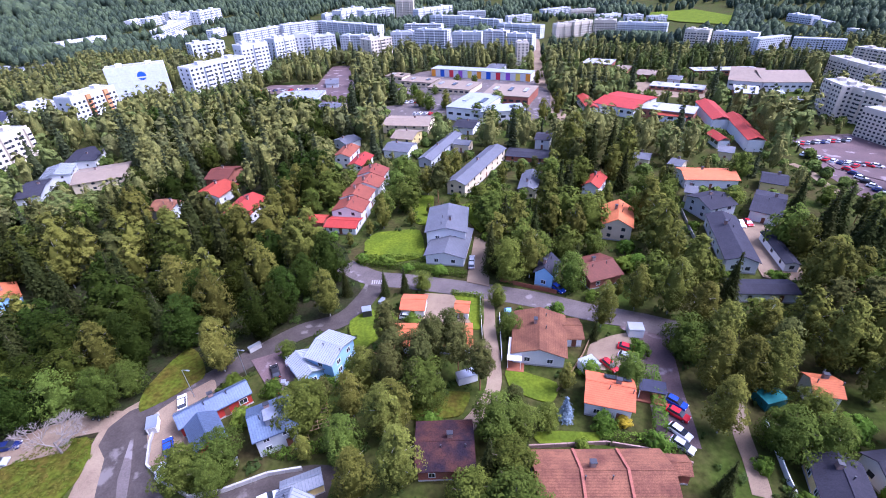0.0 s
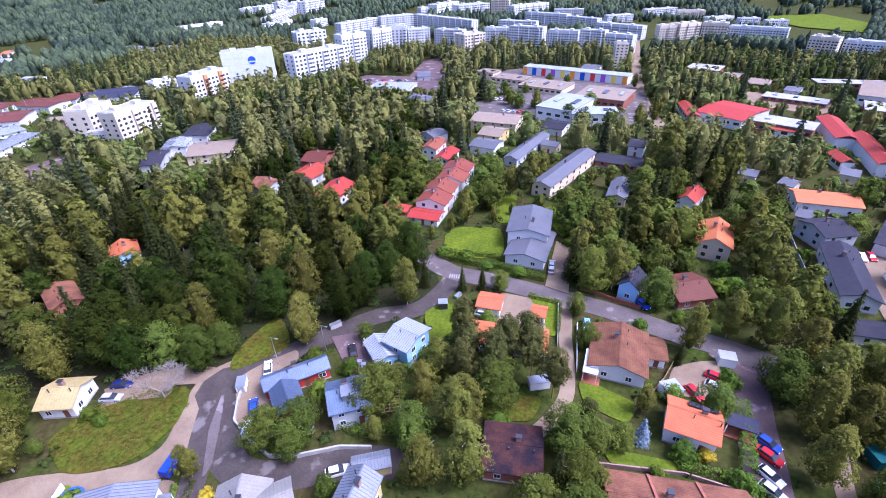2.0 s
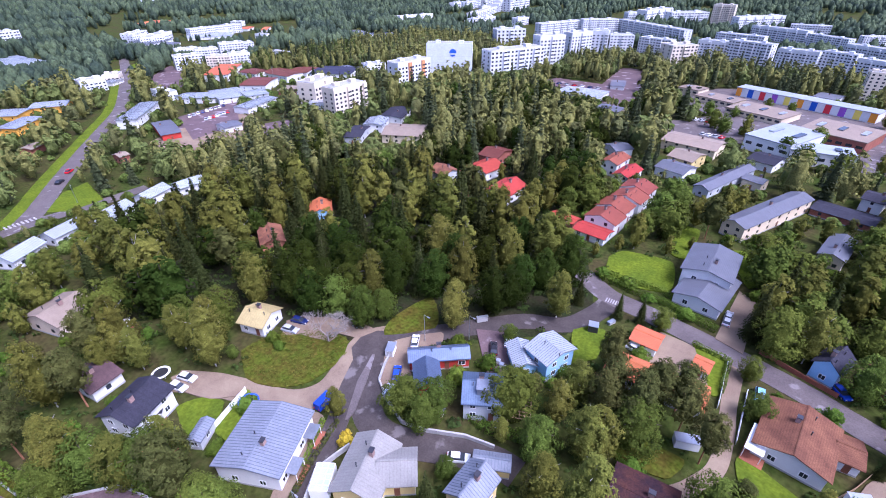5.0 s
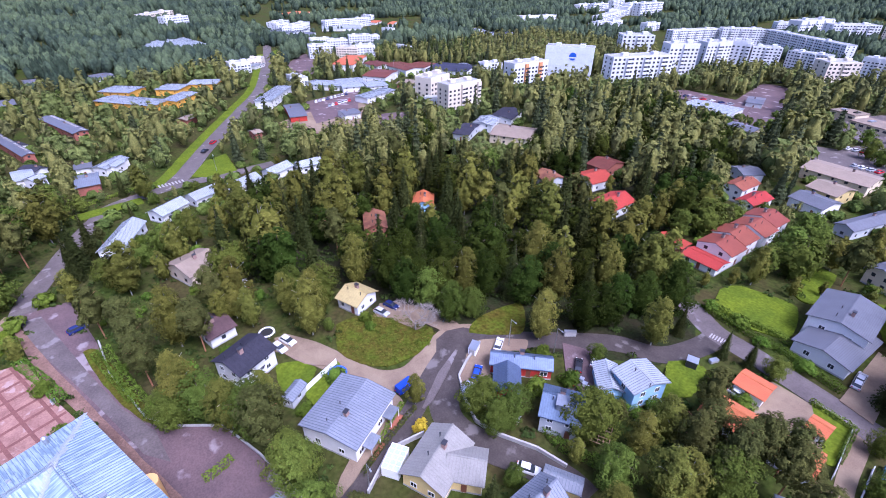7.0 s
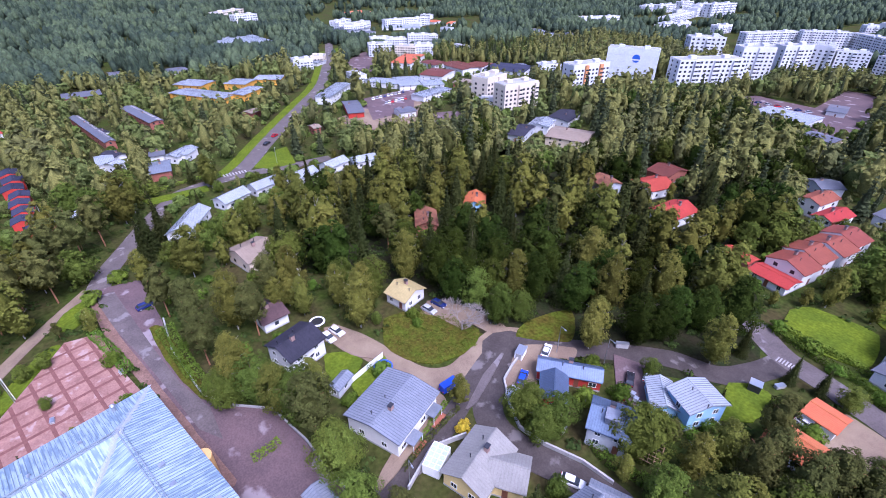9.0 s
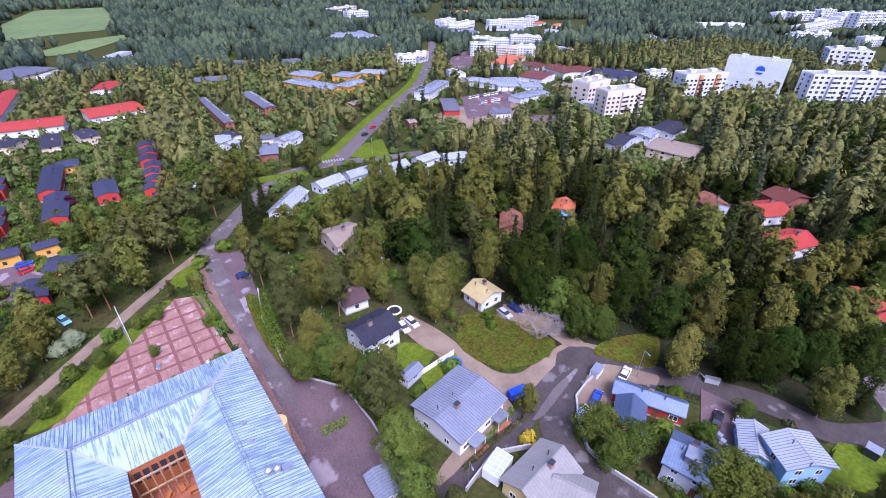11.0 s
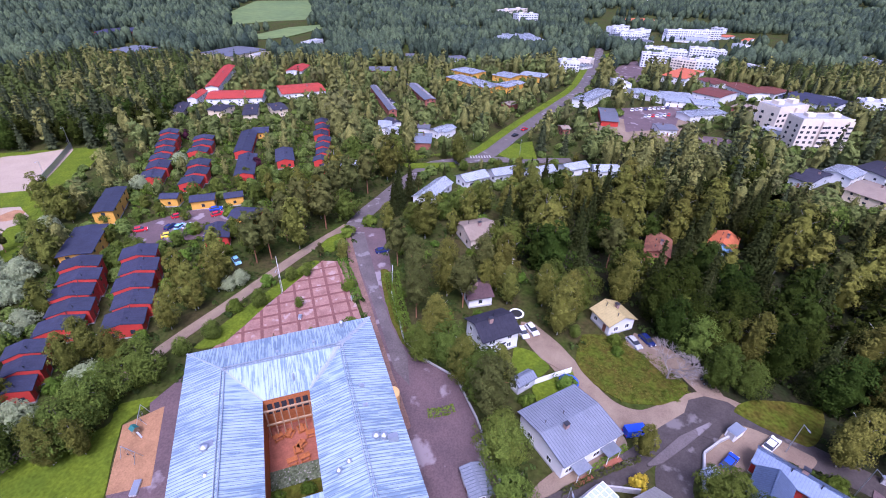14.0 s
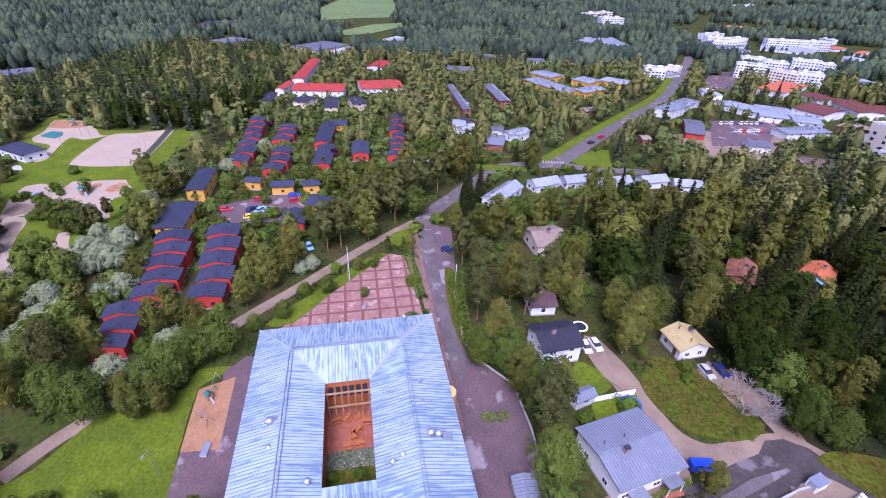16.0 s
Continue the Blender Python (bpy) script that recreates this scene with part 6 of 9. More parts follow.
sheet('forest_floor_2', [(-174.4, 288.3), (-118.1, 318.0), (-78.9, 284.6), (-87.2, 235.6), (-88.2, 183.3), (-98.1, 157.3), (-129.0, 190.3), (-174.3, 198.0), (-205.5, 206.6)], M_FLOOR_SHADE, 0.012, 'forest floor under dense trees, darkened for the shade between them')
wood([(-45.0, 64.6), (-34.0, 60.5), (-11.9, 60.8), (-13.7, 52.1), (-26.5, 45.9), (-36.3, 51.4)], 3)
wood([(-120.1, -115.1), (-153.3, -121.4), (-222.4, -146.3), (-262.8, -130.2), (-267.6, -68.6), (-196.3, -50.1), (-157.6, -68.8), (-124.5, -77.1), (-100.5, -79.8), (-76.2, -92.7), (-87.0, -108.8)], 6)
wood([(-101.5, -74.7), (-137.3, -61.9), (-170.8, -40.0), (-211.0, -44.3), (-320.1, -70.6), (-277.4, -75.5), (-190.6, -47.8), (-157.6, -68.8), (-124.5, -77.1), (-112.7, -79.2)], 3)
wood([(-138.0, -24.4), (-150.0, -11.4), (-124.0, 14.0), (-100.0, 14.0), (-60.0, 3.0), (-91.3, -9.0), (-96.3, -16.3), (-115.5, -24.1)], 8)
wood([(17.2, 389.4), (134.2, 443.0), (204.0, 370.8), (170.7, 317.5), (99.2, 322.1), (28.5, 326.7)], 2)
wood([(-386, 199), (-419, 220), (-419, 330), (-350, 300), (-345, 250), (-367, 225)], 2)
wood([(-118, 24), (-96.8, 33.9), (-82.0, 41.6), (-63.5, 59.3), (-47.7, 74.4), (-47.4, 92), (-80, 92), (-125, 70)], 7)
FIELDS = [[(-646, -266), (-690, -230), (-718, -190), (-875, -214), (-1028, -258), (-991, -345), (-796, -319)],
          [(-554, -213), (-636, -190), (-685, -143), (-649, -146), (-560, -171), (-540, -192)],
          [(165, 720), (246, 748), (264, 660), (230, 587), (187, 622)]]
sheet('field_far', FIELDS[0], M_FIELD, 0.5, 'bright green farm field far off')
sheet('field_far_west', FIELDS[1], M_FIELD, 0.6, 'bright green farm field far off')
sheet('field_far_north', [(164.6, 719.5), (245.8, 747.7), (263.8, 660.4), (230.0, 587.0), (187.1, 621.6)], M_LAWN, 1.0, 'bright green farm field far off')
banded('paving_bands', [(-134.0, -45.9), (-133.7, -39.0), (-116.8, -34.1), (-106.2, -30.1), (-94.0, -65.0)], 108.7, 4.2, 0.7, M_BAND, 0.145, 'dark red bands in the pink block paving')
crossing(-43.9, 93.5, -83.5, 6, 0.62, 1.9, 'white zebra crossing on the street')
crossing(-219.5, 7.5, 5.1, 8, 1.24, 3.0, 'white zebra crossing on the main road')

def in_polygon(x, y, p):
    inside = False
    for (ax, ay), (bx, by) in zip(p, p[1:] + p[:1]):
        if (ay > y) != (by > y) and x < (bx - ax) * (y - ay) / (by - ay) + ax:
            inside = not inside
    return inside


def in_field(x, y):
    """Open fields far off, and ground on their camera side, stay bare to keep them in view."""
    d = math.hypot(x + 18, y + 11)
    if d < 400:
        return False
    ux, uy = (x + 18) / d, (y + 11) / d
    return any(in_polygon(x + ux * k, y + uy * k, p) for p in FIELDS for k in (0, 45, 90))


# ---- trees ----
rng = np.random.default_rng(5)


def leaf_quads(c, n, size, rng):
    """Small leaf sprays: centres c, facing n, half size."""
    k = len(c)
    r = rng.normal(size=(k, 3))
    u = np.cross(n, r)
    u /= np.linalg.norm(u, axis=1, keepdims=True) + 1e-9
    v = np.cross(n, u)
    s = size * rng.uniform(0.6, 1.3, (k, 1))
    t = size * rng.uniform(0.4, 0.9, (k, 1))
    q = np.stack([c - u * s, c - v * t, c + u * s, c + v * t], 1) + rng.normal(size=(k, 4, 3)) * size * 0.12
    return q.reshape(-1, 3), np.arange(4 * k).reshape(-1, 4)


def leaf_tris(c, n, size, rng):
    """The same as single three-cornered sprays, for the nearest crowns."""
    k = len(c)
    u = np.cross(n, rng.normal(size=(k, 3)))
    u /= np.linalg.norm(u, axis=1, keepdims=True) + 1e-9
    v = np.cross(n, u)
    s = size * rng.uniform(0.7, 1.35, (k, 1))
    q = np.stack([c - u * s - v * s * 0.5, c + u * s - v * s * 0.5, c + v * s * 0.9], 1) + rng.normal(size=(k, 3, 3)) * size * 0.15
    return q.reshape(-1, 3), np.arange(3 * k).reshape(-1, 3)


def unit(a):
    return a / (np.linalg.norm(a, axis=1, keepdims=True) + 1e-9)


MEADOW = [(-103.6, 22.3), (-102.8, 28.8), (-97.6, 35.7), (-88.2, 40.4), (-84.8, 37.4), (-83.2, 31.9), (-84.0, 25.6), (-88.2, 20.8), (-95.1, 18.4)]

# ---- the school: a ring of metal roofs round a courtyard ----
def streaked(name, along):
    m = bpy.data.materials.new(name)
    m.use_nodes = True
    n, l = m.node_tree.nodes, m.node_tree.links
    b = n["Principled BSDF"]
    b.inputs["Metallic"].default_value, b.inputs["Roughness"].default_value = 0.15, 0.5
    co, col, mp, no = n.new("ShaderNodeTexCoord"), n.new("ShaderNodeVectorMath"), n.new("ShaderNodeMapping"), n.new("ShaderNodeTexNoise")
    col.operation = "SNAP"
    col.inputs[1].default_value = (0.01, 0.2, 1.0) if along == "x" else (0.2, 0.01, 1.0)
    mp.inputs["Scale"].default_value = (0.26, 3.7, 0.2) if along == "x" else (3.7, 0.26, 0.2)
    no.inputs["Scale"].default_value, no.inputs["Detail"].default_value, no.inputs["Roughness"].default_value = 1.0, 3, 0.5
    l.new(co.outputs["Object"], col.inputs[0])
    l.new(col.outputs[0], mp.inputs[0])
    l.new(mp.outputs[0], no.inputs["Vector"])
    wide, add = n.new("ShaderNodeTexNoise"), n.new("ShaderNodeMath")
    wide.inputs["Scale"].default_value, wide.inputs["Detail"].default_value = 0.09, 3
    l.new(co.outputs["Object"], wide.inputs["Vector"])
    add.operation = "MULTIPLY_ADD"
    add.inputs[1].default_value = 0.55
    l.new(wide.outputs["Fac"], add.inputs[0])
    l.new(no.outputs["Fac"], add.inputs[2])
    r = n.new("ShaderNodeValToRGB")
    r.color_ramp.elements[0].position, r.color_ramp.elements[0].color = 0.60, (0.128, 0.182, 0.232, 1)
    r.color_ramp.elements[1].position, r.color_ramp.elements[1].color = 0.92, (0.32, 0.39, 0.42, 1)
    for at, tone in ((0.72, (0.158, 0.220, 0.270, 1)), (0.78, (0.245, 0.312, 0.35, 1))):
        r.color_ramp.elements.new(at).color = tone
    l.new(add.outputs[0], r.inputs[0])
    l.new(r.outputs[0], b.inputs["Base Color"])
    return m


ROOF_X, ROOF_Y = streaked("streaked_sheet_metal", "x"), streaked("streaked_sheet_metal_cross", "y")
M_SHEETSEAM = material("blue_grey_sheet_seams", (0.145, 0.185, 0.235), 0.5, 0.15, 0.1, bump=0)
school = thing("school_building", -88.53, -62.15, 0, 108.73, "large school with streaked pale blue metal roofs round a courtyard", "school")
SX, SY, SE, SR = 36.5, -56.0, 8.0, 9.9


def slope(name, a, b, c, d, mat, parent):
    """One roof slope a-b (eave) to c-d (ridge), 15 cm thick, with seams up the slope."""
    bm = bmesh.new()
    top = [bm.verts.new(p) for p in (a, b, c, d)]
    low = [bm.verts.new((p[0], p[1], p[2] - 0.15)) for p in (a, b, c, d)]
    bm.faces.new(top)
    bm.faces.new(low[::-1])
    for k in range(4):
        bm.faces.new((top[k], low[k], low[(k + 1) % 4], top[(k + 1) % 4]))
    bmesh.ops.recalc_face_normals(bm, faces=bm.faces)
    s = part(name, bm, mat, parent)
    A, B, C, D = (Vector(p) for p in (a, b, c, d))
    n = int((B - A).length / 0.6)
    e = (B - A).normalized()
    up = Vector((0, 0, 1))
    slope_dir = (D - A) - e * (D - A).dot(e)
    full = slope_dir.length
    bm = bmesh.new()
    for i in range(1, n):
        p = A + (B - A) * i / n
        u0, u1, L = (p - A).length, (B - p).length, (B - A).length
        s0, s1 = (D - A).dot(e), (B - C).dot(e)
        f = min(1.0, u0 / s0 if s0 > 0.01 else 1.0, u1 / s1 if s1 > 0.01 else 1.0)
        q = p + slope_dir * f
        w = e * 0.04
        v = [bm.verts.new(t) for t in (p - w + up * 0.0, p + w, q + w, q - w)]
        t = [bm.verts.new(x.co + up * 0.06) for x in v]
        bm.faces.new(t)
        for k in range(4):
            bm.faces.new((v[k], v[(k + 1) % 4], t[(k + 1) % 4], t[k]))
    bmesh.ops.recalc_face_normals(bm, faces=bm.faces)
    part("seams", bm, M_SHEETSEAM, s)


C0, C1, D0, D1 = 13.8, 21.9, -16.6, -38.5
R0, R1, Q0, Q1 = 7.4, 29.0, -8.6, -47.0
slope("roof_slope", (0, 0, SE), (SX, 0, SE), (R1, Q0, SR), (R0, Q0, SR), ROOF_Y, school)
slope("roof_slope", (SX, SY, SE), (0, SY, SE), (R0, Q1, SR), (R1, Q1, SR), ROOF_Y, school)
slope("roof_slope", (0, SY, SE), (0, 0, SE), (R0, Q0, SR), (R0, Q1, SR), ROOF_X, school)
slope("roof_slope", (SX, 0, SE), (SX, SY, SE), (R1, Q1, SR), (R1, Q0, SR), ROOF_X, school)
slope("roof_slope", (C1, D0, SE), (C0, D0, SE), (R0, Q0, SR), (R1, Q0, SR), ROOF_Y, school)
slope("roof_slope", (C0, D1, SE), (C1, D1, SE), (R1, Q1, SR), (R0, Q1, SR), ROOF_Y, school)
slope("roof_slope", (C0, D0, SE), (C0, D1, SE), (R0, Q1, SR), (R0, Q0, SR), ROOF_X, school)
slope("roof_slope", (C1, D1, SE), (C1, D0, SE), (R1, Q0, SR), (R1, Q1, SR), ROOF_X, school)
M_SCHOOLWALL = material("ochre_school_plaster", (0.55, 0.33, 0.12), 0.75, vary=0.1, bump=0.05)
M_STONECROP = material("stonecrop_and_pebbles", (0.12, 0.135, 0.085), 0.9, vary=0.5, scale=1.2, fine=3.0, bump=0.6, second=(0.055, 0.07, 0.03), spec=0.03, patch=((0.24, 0.22, 0.20), 2.2, 0.6, 0.9))
M_COURT = material("courtyard_timber", (0.34, 0.12, 0.04), 0.7, vary=0.2, fine=3, bump=0.1, spec=0.03)
for k, (x0, x1, y0, y1) in enumerate(((0.6, SX - 0.6, -0.9, -0.6), (0.6, SX - 0.6, SY + 0.6, SY + 0.9), (0.6, 0.9, SY + 0.6, -0.6), (SX - 0.9, SX - 0.6, SY + 0.6, -0.6))):
    part("wall", boxes((x0, x1, y0, y1, 0, SE - 0.1)), M_SCHOOLWALL, school)
for x0, x1, y0, y1 in ((C0 - 0.6, C1 + 0.6, D0, D0 + 0.3), (C0 - 0.6, C1 + 0.6, D1 - 0.3, D1), (C0 - 0.6, C0 - 0.3, D1, D0), (C1 + 0.3, C1 + 0.6, D1, D0)):
    part("courtyard_wall", boxes((x0, x1, y0, y1, 0, SE - 0.1)), M_COURT, school)
part("courtyard_deck", boxes((C0 - 0.3, C1 + 0.3, -25.9, D0, 0.0, 0.35)), M_REDWOOD, school)
part("planting_bed", boxes((C0 - 0.3, C1 + 0.3, -29.4, -25.9, 0.0, 0.5)), M_STONECROP, school, "grey-green bed of stonecrop and pebbles")
part("grass_bed", boxes((C0 - 0.3, C1 + 0.3, D1, -29.4, 0.0, 0.42)), M_MEADOW, school)
part("footbridge_roof", boxes((C0 - 0.4, C1 + 0.4, -38.6, -36.7, 7.7, 7.9)), ROOF_Y, school)
for i in range(7):
    px = C0 + 0.2 + i * 1.25
    part("gallery_post", boxes((px, px + 0.18, D0 - 2.2, D0 - 2.0, 0.35, SE - 0.4)), M_WOOD, school)
    if i < 6:
        part("gallery_pane", boxes((px + 0.25, px + 1.15, D0 - 0.09, D0 - 0.02, 4.2, 6.8)), M_GLASS, school)
for z in (3.6, 7.2):
    part("gallery_beam", boxes((C0, C1, D0 - 2.25, D0 - 1.95, z, z + 0.25)), M_WOOD, school)
for y0, y1 in ((R0, Q0), (R1, Q0)):
    part("snow_guard", boxes((y0 - 0.35, y0 - 0.25, Q1, Q0, SR + 0.05, SR + 0.3), (y0 + 0.25, y0 + 0.35, Q1, Q0, SR + 0.05, SR + 0.3)), M_STEEL, school)
part("snow_guard", boxes((R0, R1, Q0 - 0.35, Q0 - 0.25, SR + 0.05, SR + 0.3), (R0, R1, Q0 + 0.25, Q0 + 0.35, SR + 0.05, SR + 0.3)), M_STEEL, school)
def hip_flashing(bm, e0, e1, rise, n):
    """Pale comb-edged sheets added up one hip, from the corner e0 (eave) to e1 (ridge), teeth along the seams, down from a hip (rise -1) or up from a valley (1)."""
    rng = random.Random(41)
    a, b = Vector(e0), Vector(e1)
    for i in range(n):
        p, q = a.lerp(b, (i + 0.1) / n), a.lerp(b, (i + 0.95) / n)
        for axis in (0, 1):
            reach = rng.uniform(0.45, 1.25) * (0.55 + 0.45 * i / n)
            climb = rise * (b.z - a.z) / abs((a - b)[axis])
            far = Vector((axis == 0, axis == 1, climb)) * reach
            v = [bm.verts.new(t + Vector((0, 0, 0.03))) for t in (p, q, q + far, p + far)]
            t = [bm.verts.new(x.co + Vector((0, 0, 0.05))) for x in v]
            bm.faces.new(t)
            bm.faces.new(v[::-1])
            for k in range(4):
                bm.faces.new((v[k], v[(k + 1) % 4], t[(k + 1) % 4], t[k]))


bm = bmesh.new()
hip_flashing(bm, (SX, 0, SE), (R1, Q0, SR), -1, 16)
hip_flashing(bm, (C1, D0, SE), (R1, Q0, SR), 1, 14)
bmesh.ops.recalc_face_normals(bm, faces=bm.faces)
tagged(part("hip_flashing", bm, ROOF["white_roof"], school, "pale comb-edged sheet metal up the hip"), kind="stuff")
for a, b in (((0, 0, SE), (R0, Q0, SR)), ((C0, D0, SE), (R0, Q0, SR)), ((SX, SY, SE), (R1, Q1, SR)), ((0, SY, SE), (R0, Q1, SR))):
    bm = bmesh.new()
    A, B = Vector(a), Vector(b)
    side = (B - A).cross(Vector((0, 0, 1))).normalized() * 0.14
    v = [bm.verts.new(p) for p in (A - side, A + side, B + side, B - side)]
    t = [bm.verts.new(x.co + Vector((0, 0, 0.12))) for x in v]
    bm.faces.new(t)
    for k in range(4):
        bm.faces.new((v[k], v[(k + 1) % 4], t[(k + 1) % 4], t[k]))
    bmesh.ops.recalc_face_normals(bm, faces=bm.faces)
    part("hip_cap", bm, ROOF["white_roof"], school)
for i in range(18):
    yy = SY + 2 + i * 3.0
    for xx, tn in ((SX - 0.58, 90), (0.58, -90)):
        for zz in (2.0, 5.4):
            w = part("window", WIN, None, school)
            w.matrix_local = pose(xx, yy, zz, 0, 0, tn) @ Matrix.Diagonal((1.4, 1, 1.2, 1))
            part("pane", PANE, None, w)


def vent_stack(x, y, z, r, h, parent):
    bm = bmesh.new()
    tube(bm, r, r, z - 0.6, z + h, 12, x, y)
    tube(bm, r * 1.35, r * 1.2, z + h, z + h + 0.25, 12, x, y)
    tube(bm, r * 1.2, 0.05, z + h + 0.25, z + h + 0.5, 12, x, y)
    part("roof_vent", bm, M_STEEL, parent, "shiny round metal roof vent")


for x, y, r, h in ((5.2, -24.8, 0.55, 1.0), (31.2, -31.2, 0.5, 1.0), (32.4, -31.6, 0.5, 1.0), (30.1, -1.9, 0.35, 0.7), (11.8, -36.1, 0.4, 0.4), (5.6, -29.5, 0.35, 0.4), (24.6, -35.0, 0.35, 0.4), (26.3, -34.0, 0.35, 0.4), (19.5, -14.0, 0.18, 1.1)):
    vent_stack(x, y, SE + 0.9, r, h, school)
for x, y, wx, wy in ((33.8, -32.0, 1.6, 1.0), (5.9, -24.2, 1.3, 1.2), (17.0, -6.4, 0.5, 0.5), (24.0, -5.8, 0.5, 0.5), (31.0, -20.0, 0.9, 0.7), (30.8, -24.5, 0.9, 0.7), (6.3, -14.0, 0.6, 0.6)):
    part("roof_unit", boxes((x - wx / 2, x + wx / 2, y - wy / 2, y + wy / 2, SE + 0.3, SE + 1.7)), M_STEEL, school)
bm = bmesh.new()
tube(bm, 1.6, 1.6, 0, SE - 0.6, 16, SX - 0.5, -21.5)
part("stair_tower", bm, M_SCHOOLWALL, school)
take([(school.matrix_world @ Vector((a, b, 0)))[:2] for a, b in ((0, 0), (SX, 0), (SX, SY), (0, SY))], 2.5)
sch = school.matrix_world.copy()


def bench_set(x, y, turn):
    b = thing("picnic_table", *(sch @ Vector((x, y, 0.35))), 108.73 + turn, "red-brown timber picnic table with benches on the deck", "table", "courtyard tables")
    part("tabletop", boxes((-0.9, 0.9, -0.35, 0.35, 0.7, 0.76)), M_COURT, b)
    for s in (-1, 1):
        part("bench", boxes((-0.9, 0.9, s * 0.7 - 0.13, s * 0.7 + 0.13, 0.42, 0.47)), M_COURT, b)
        part("leg_frame", boxes((s * 0.65 - 0.05, s * 0.65 + 0.05, -0.75, 0.75, 0, 0.7)), M_COURT, b)


for x, y, a in ((15.2, -19.4, 20), (17.2, -19.2, 60), (19.4, -18.8, 100), (20.9, -20.4, 0), (19.0, -22.2, 45), (18.4, -23.0, 95), (19.4, -25.0, 10), (17.3, -25.1, 10)):
    bench_set(x, y, a)


# ---- cars ----
PAINT = {n: material("car_paint_" + n, c, 0.25, 0.2, 0.05, bump=0) for n, c in (("white", (0.75, 0.75, 0.75)), ("silver", (0.42, 0.43, 0.45)), ("black", (0.025, 0.025, 0.03)), ("blue", (0.03, 0.07, 0.42)), ("red", (0.5, 0.02, 0.03)), ("navy", (0.02, 0.03, 0.12)), ("sky", (0.25, 0.5, 0.7)), ("yellow", (0.7, 0.55, 0.03)))}
M_TYRE = material("tyre_rubber", (0.02, 0.02, 0.02), 0.85, vary=0.1, bump=0)
bm = bmesh.new()
tube(bm, 0.32, 0.32, -0.1, 0.1, 14)
bmesh.ops.rotate(bm, matrix=Matrix.Rotation(radians(90), 3, "X"), verts=bm.verts)
TYRE = mesh_of(bm, M_TYRE, "tyre")
bm = bmesh.new()
tube(bm, 0.2, 0.2, -0.11, 0.11, 10)
bmesh.ops.rotate(bm, matrix=Matrix.Rotation(radians(90), 3, "X"), verts=bm.verts)
RIM = mesh_of(bm, M_STEEL, "rim")
LAMPM = mesh_of(boxes((-0.05, 0.05, -0.18, 0.18, -0.07, 0.07)), M_TRIM, "headlight")
TAILM = mesh_of(boxes((-0.05, 0.05, -0.15, 0.15, -0.09, 0.09)), PAINT["red"], "tail_light")


def loft(profile, half, top_half=None):
    """A body from a side profile (x, z), tapered in width towards the top."""
    bm = bmesh.new()
    zs = [p[1] for p in profile]
    z0, z1 = min(zs), max(zs)
    sides = []
    for s in (-1, 1):
        sides.append([bm.verts.new((x, s * (half + ((top_half or half) - half) * (z - z0) / (z1 - z0)), z)) for x, z in profile])
    bm.faces.new(sides[0])
    bm.faces.new(sides[1][::-1])
    for k in range(len(profile)):
        j = (k + 1) % len(profile)
        bm.faces.new((sides[0][j], sides[0][k], sides[1][k], sides[1][j]))
    bmesh.ops.recalc_face_normals(bm, faces=bm.faces)
    bmesh.ops.bevel(bm, geom=[e for e in bm.edges], offset=0.05, segments=1, affect="EDGES")
    return bm


CARS = {}


def car(x, y, turn, colour, van=False, label=""):
    distant = math.hypot(x + 18, y + 11) > 175
    key = (colour, van, distant)
    words = label or ("%s parked van" % colour if van else "%s parked hatchback car with dark windows" % colour)
    words = words if len(words.split()) > 3 else colour + " delivery van parked on gravel"
    if key in CARS:
        c = copy_thing(CARS[key], pose(x, y, 0.07, 0, 0, turn))
        return tagged(c, words)
    c = thing("van" if van else "car", x, y, 0.07, turn, words, "van" if van else "car", "parked cars")
    CARS[key] = c
    if van:
        part("body", loft([(-2.4, 0.3), (2.35, 0.3), (2.4, 0.75), (2.2, 1.05), (1.5, 1.9), (-2.35, 1.95)], 0.95, 0.85), PAINT[colour], c)
        part("windscreen", loft([(1.62, 1.86), (2.2, 1.12), (2.24, 1.12), (1.66, 1.88)], 0.8, 0.72), M_GLASS, c)
        for s in (-1, 1):
            part("side_window", boxes((0.55, 1.35, s * 0.9 - 0.04, s * 0.9 + 0.04, 1.2, 1.7)), M_GLASS, c)
    else:
        part("body", loft([(-2.1, 0.28), (2.1, 0.28), (2.15, 0.6), (2.0, 0.78), (1.0, 0.92), (-2.0, 0.95), (-2.15, 0.7)], 0.9, 0.84), PAINT[colour], c)
        part("glasshouse", loft([(-1.95, 0.9), (1.15, 0.9), (0.35, 1.40), (-1.45, 1.42)], 0.80, 0.64), M_GLASS, c)
        part("roof", loft([(-1.42, 1.40), (0.32, 1.38), (0.2, 1.46), (-1.3, 1.48)], 0.66, 0.6), PAINT[colour], c)
    for sx in (1.35, -1.35):
        for sy in (-0.82, 0.82):
            w = part("wheel", TYRE, None, c)
            w.location = (sx, sy, 0.32)
            if not distant:
                part("rim", RIM, None, w)
    for sy in () if distant else (-0.62, 0.62):
        part("headlight", LAMPM, None, c).location = (2.1, sy, 0.64)
        part("tail_light", TAILM, None, c).location = (-2.12 if not van else -2.4, sy, 0.72)
    return c


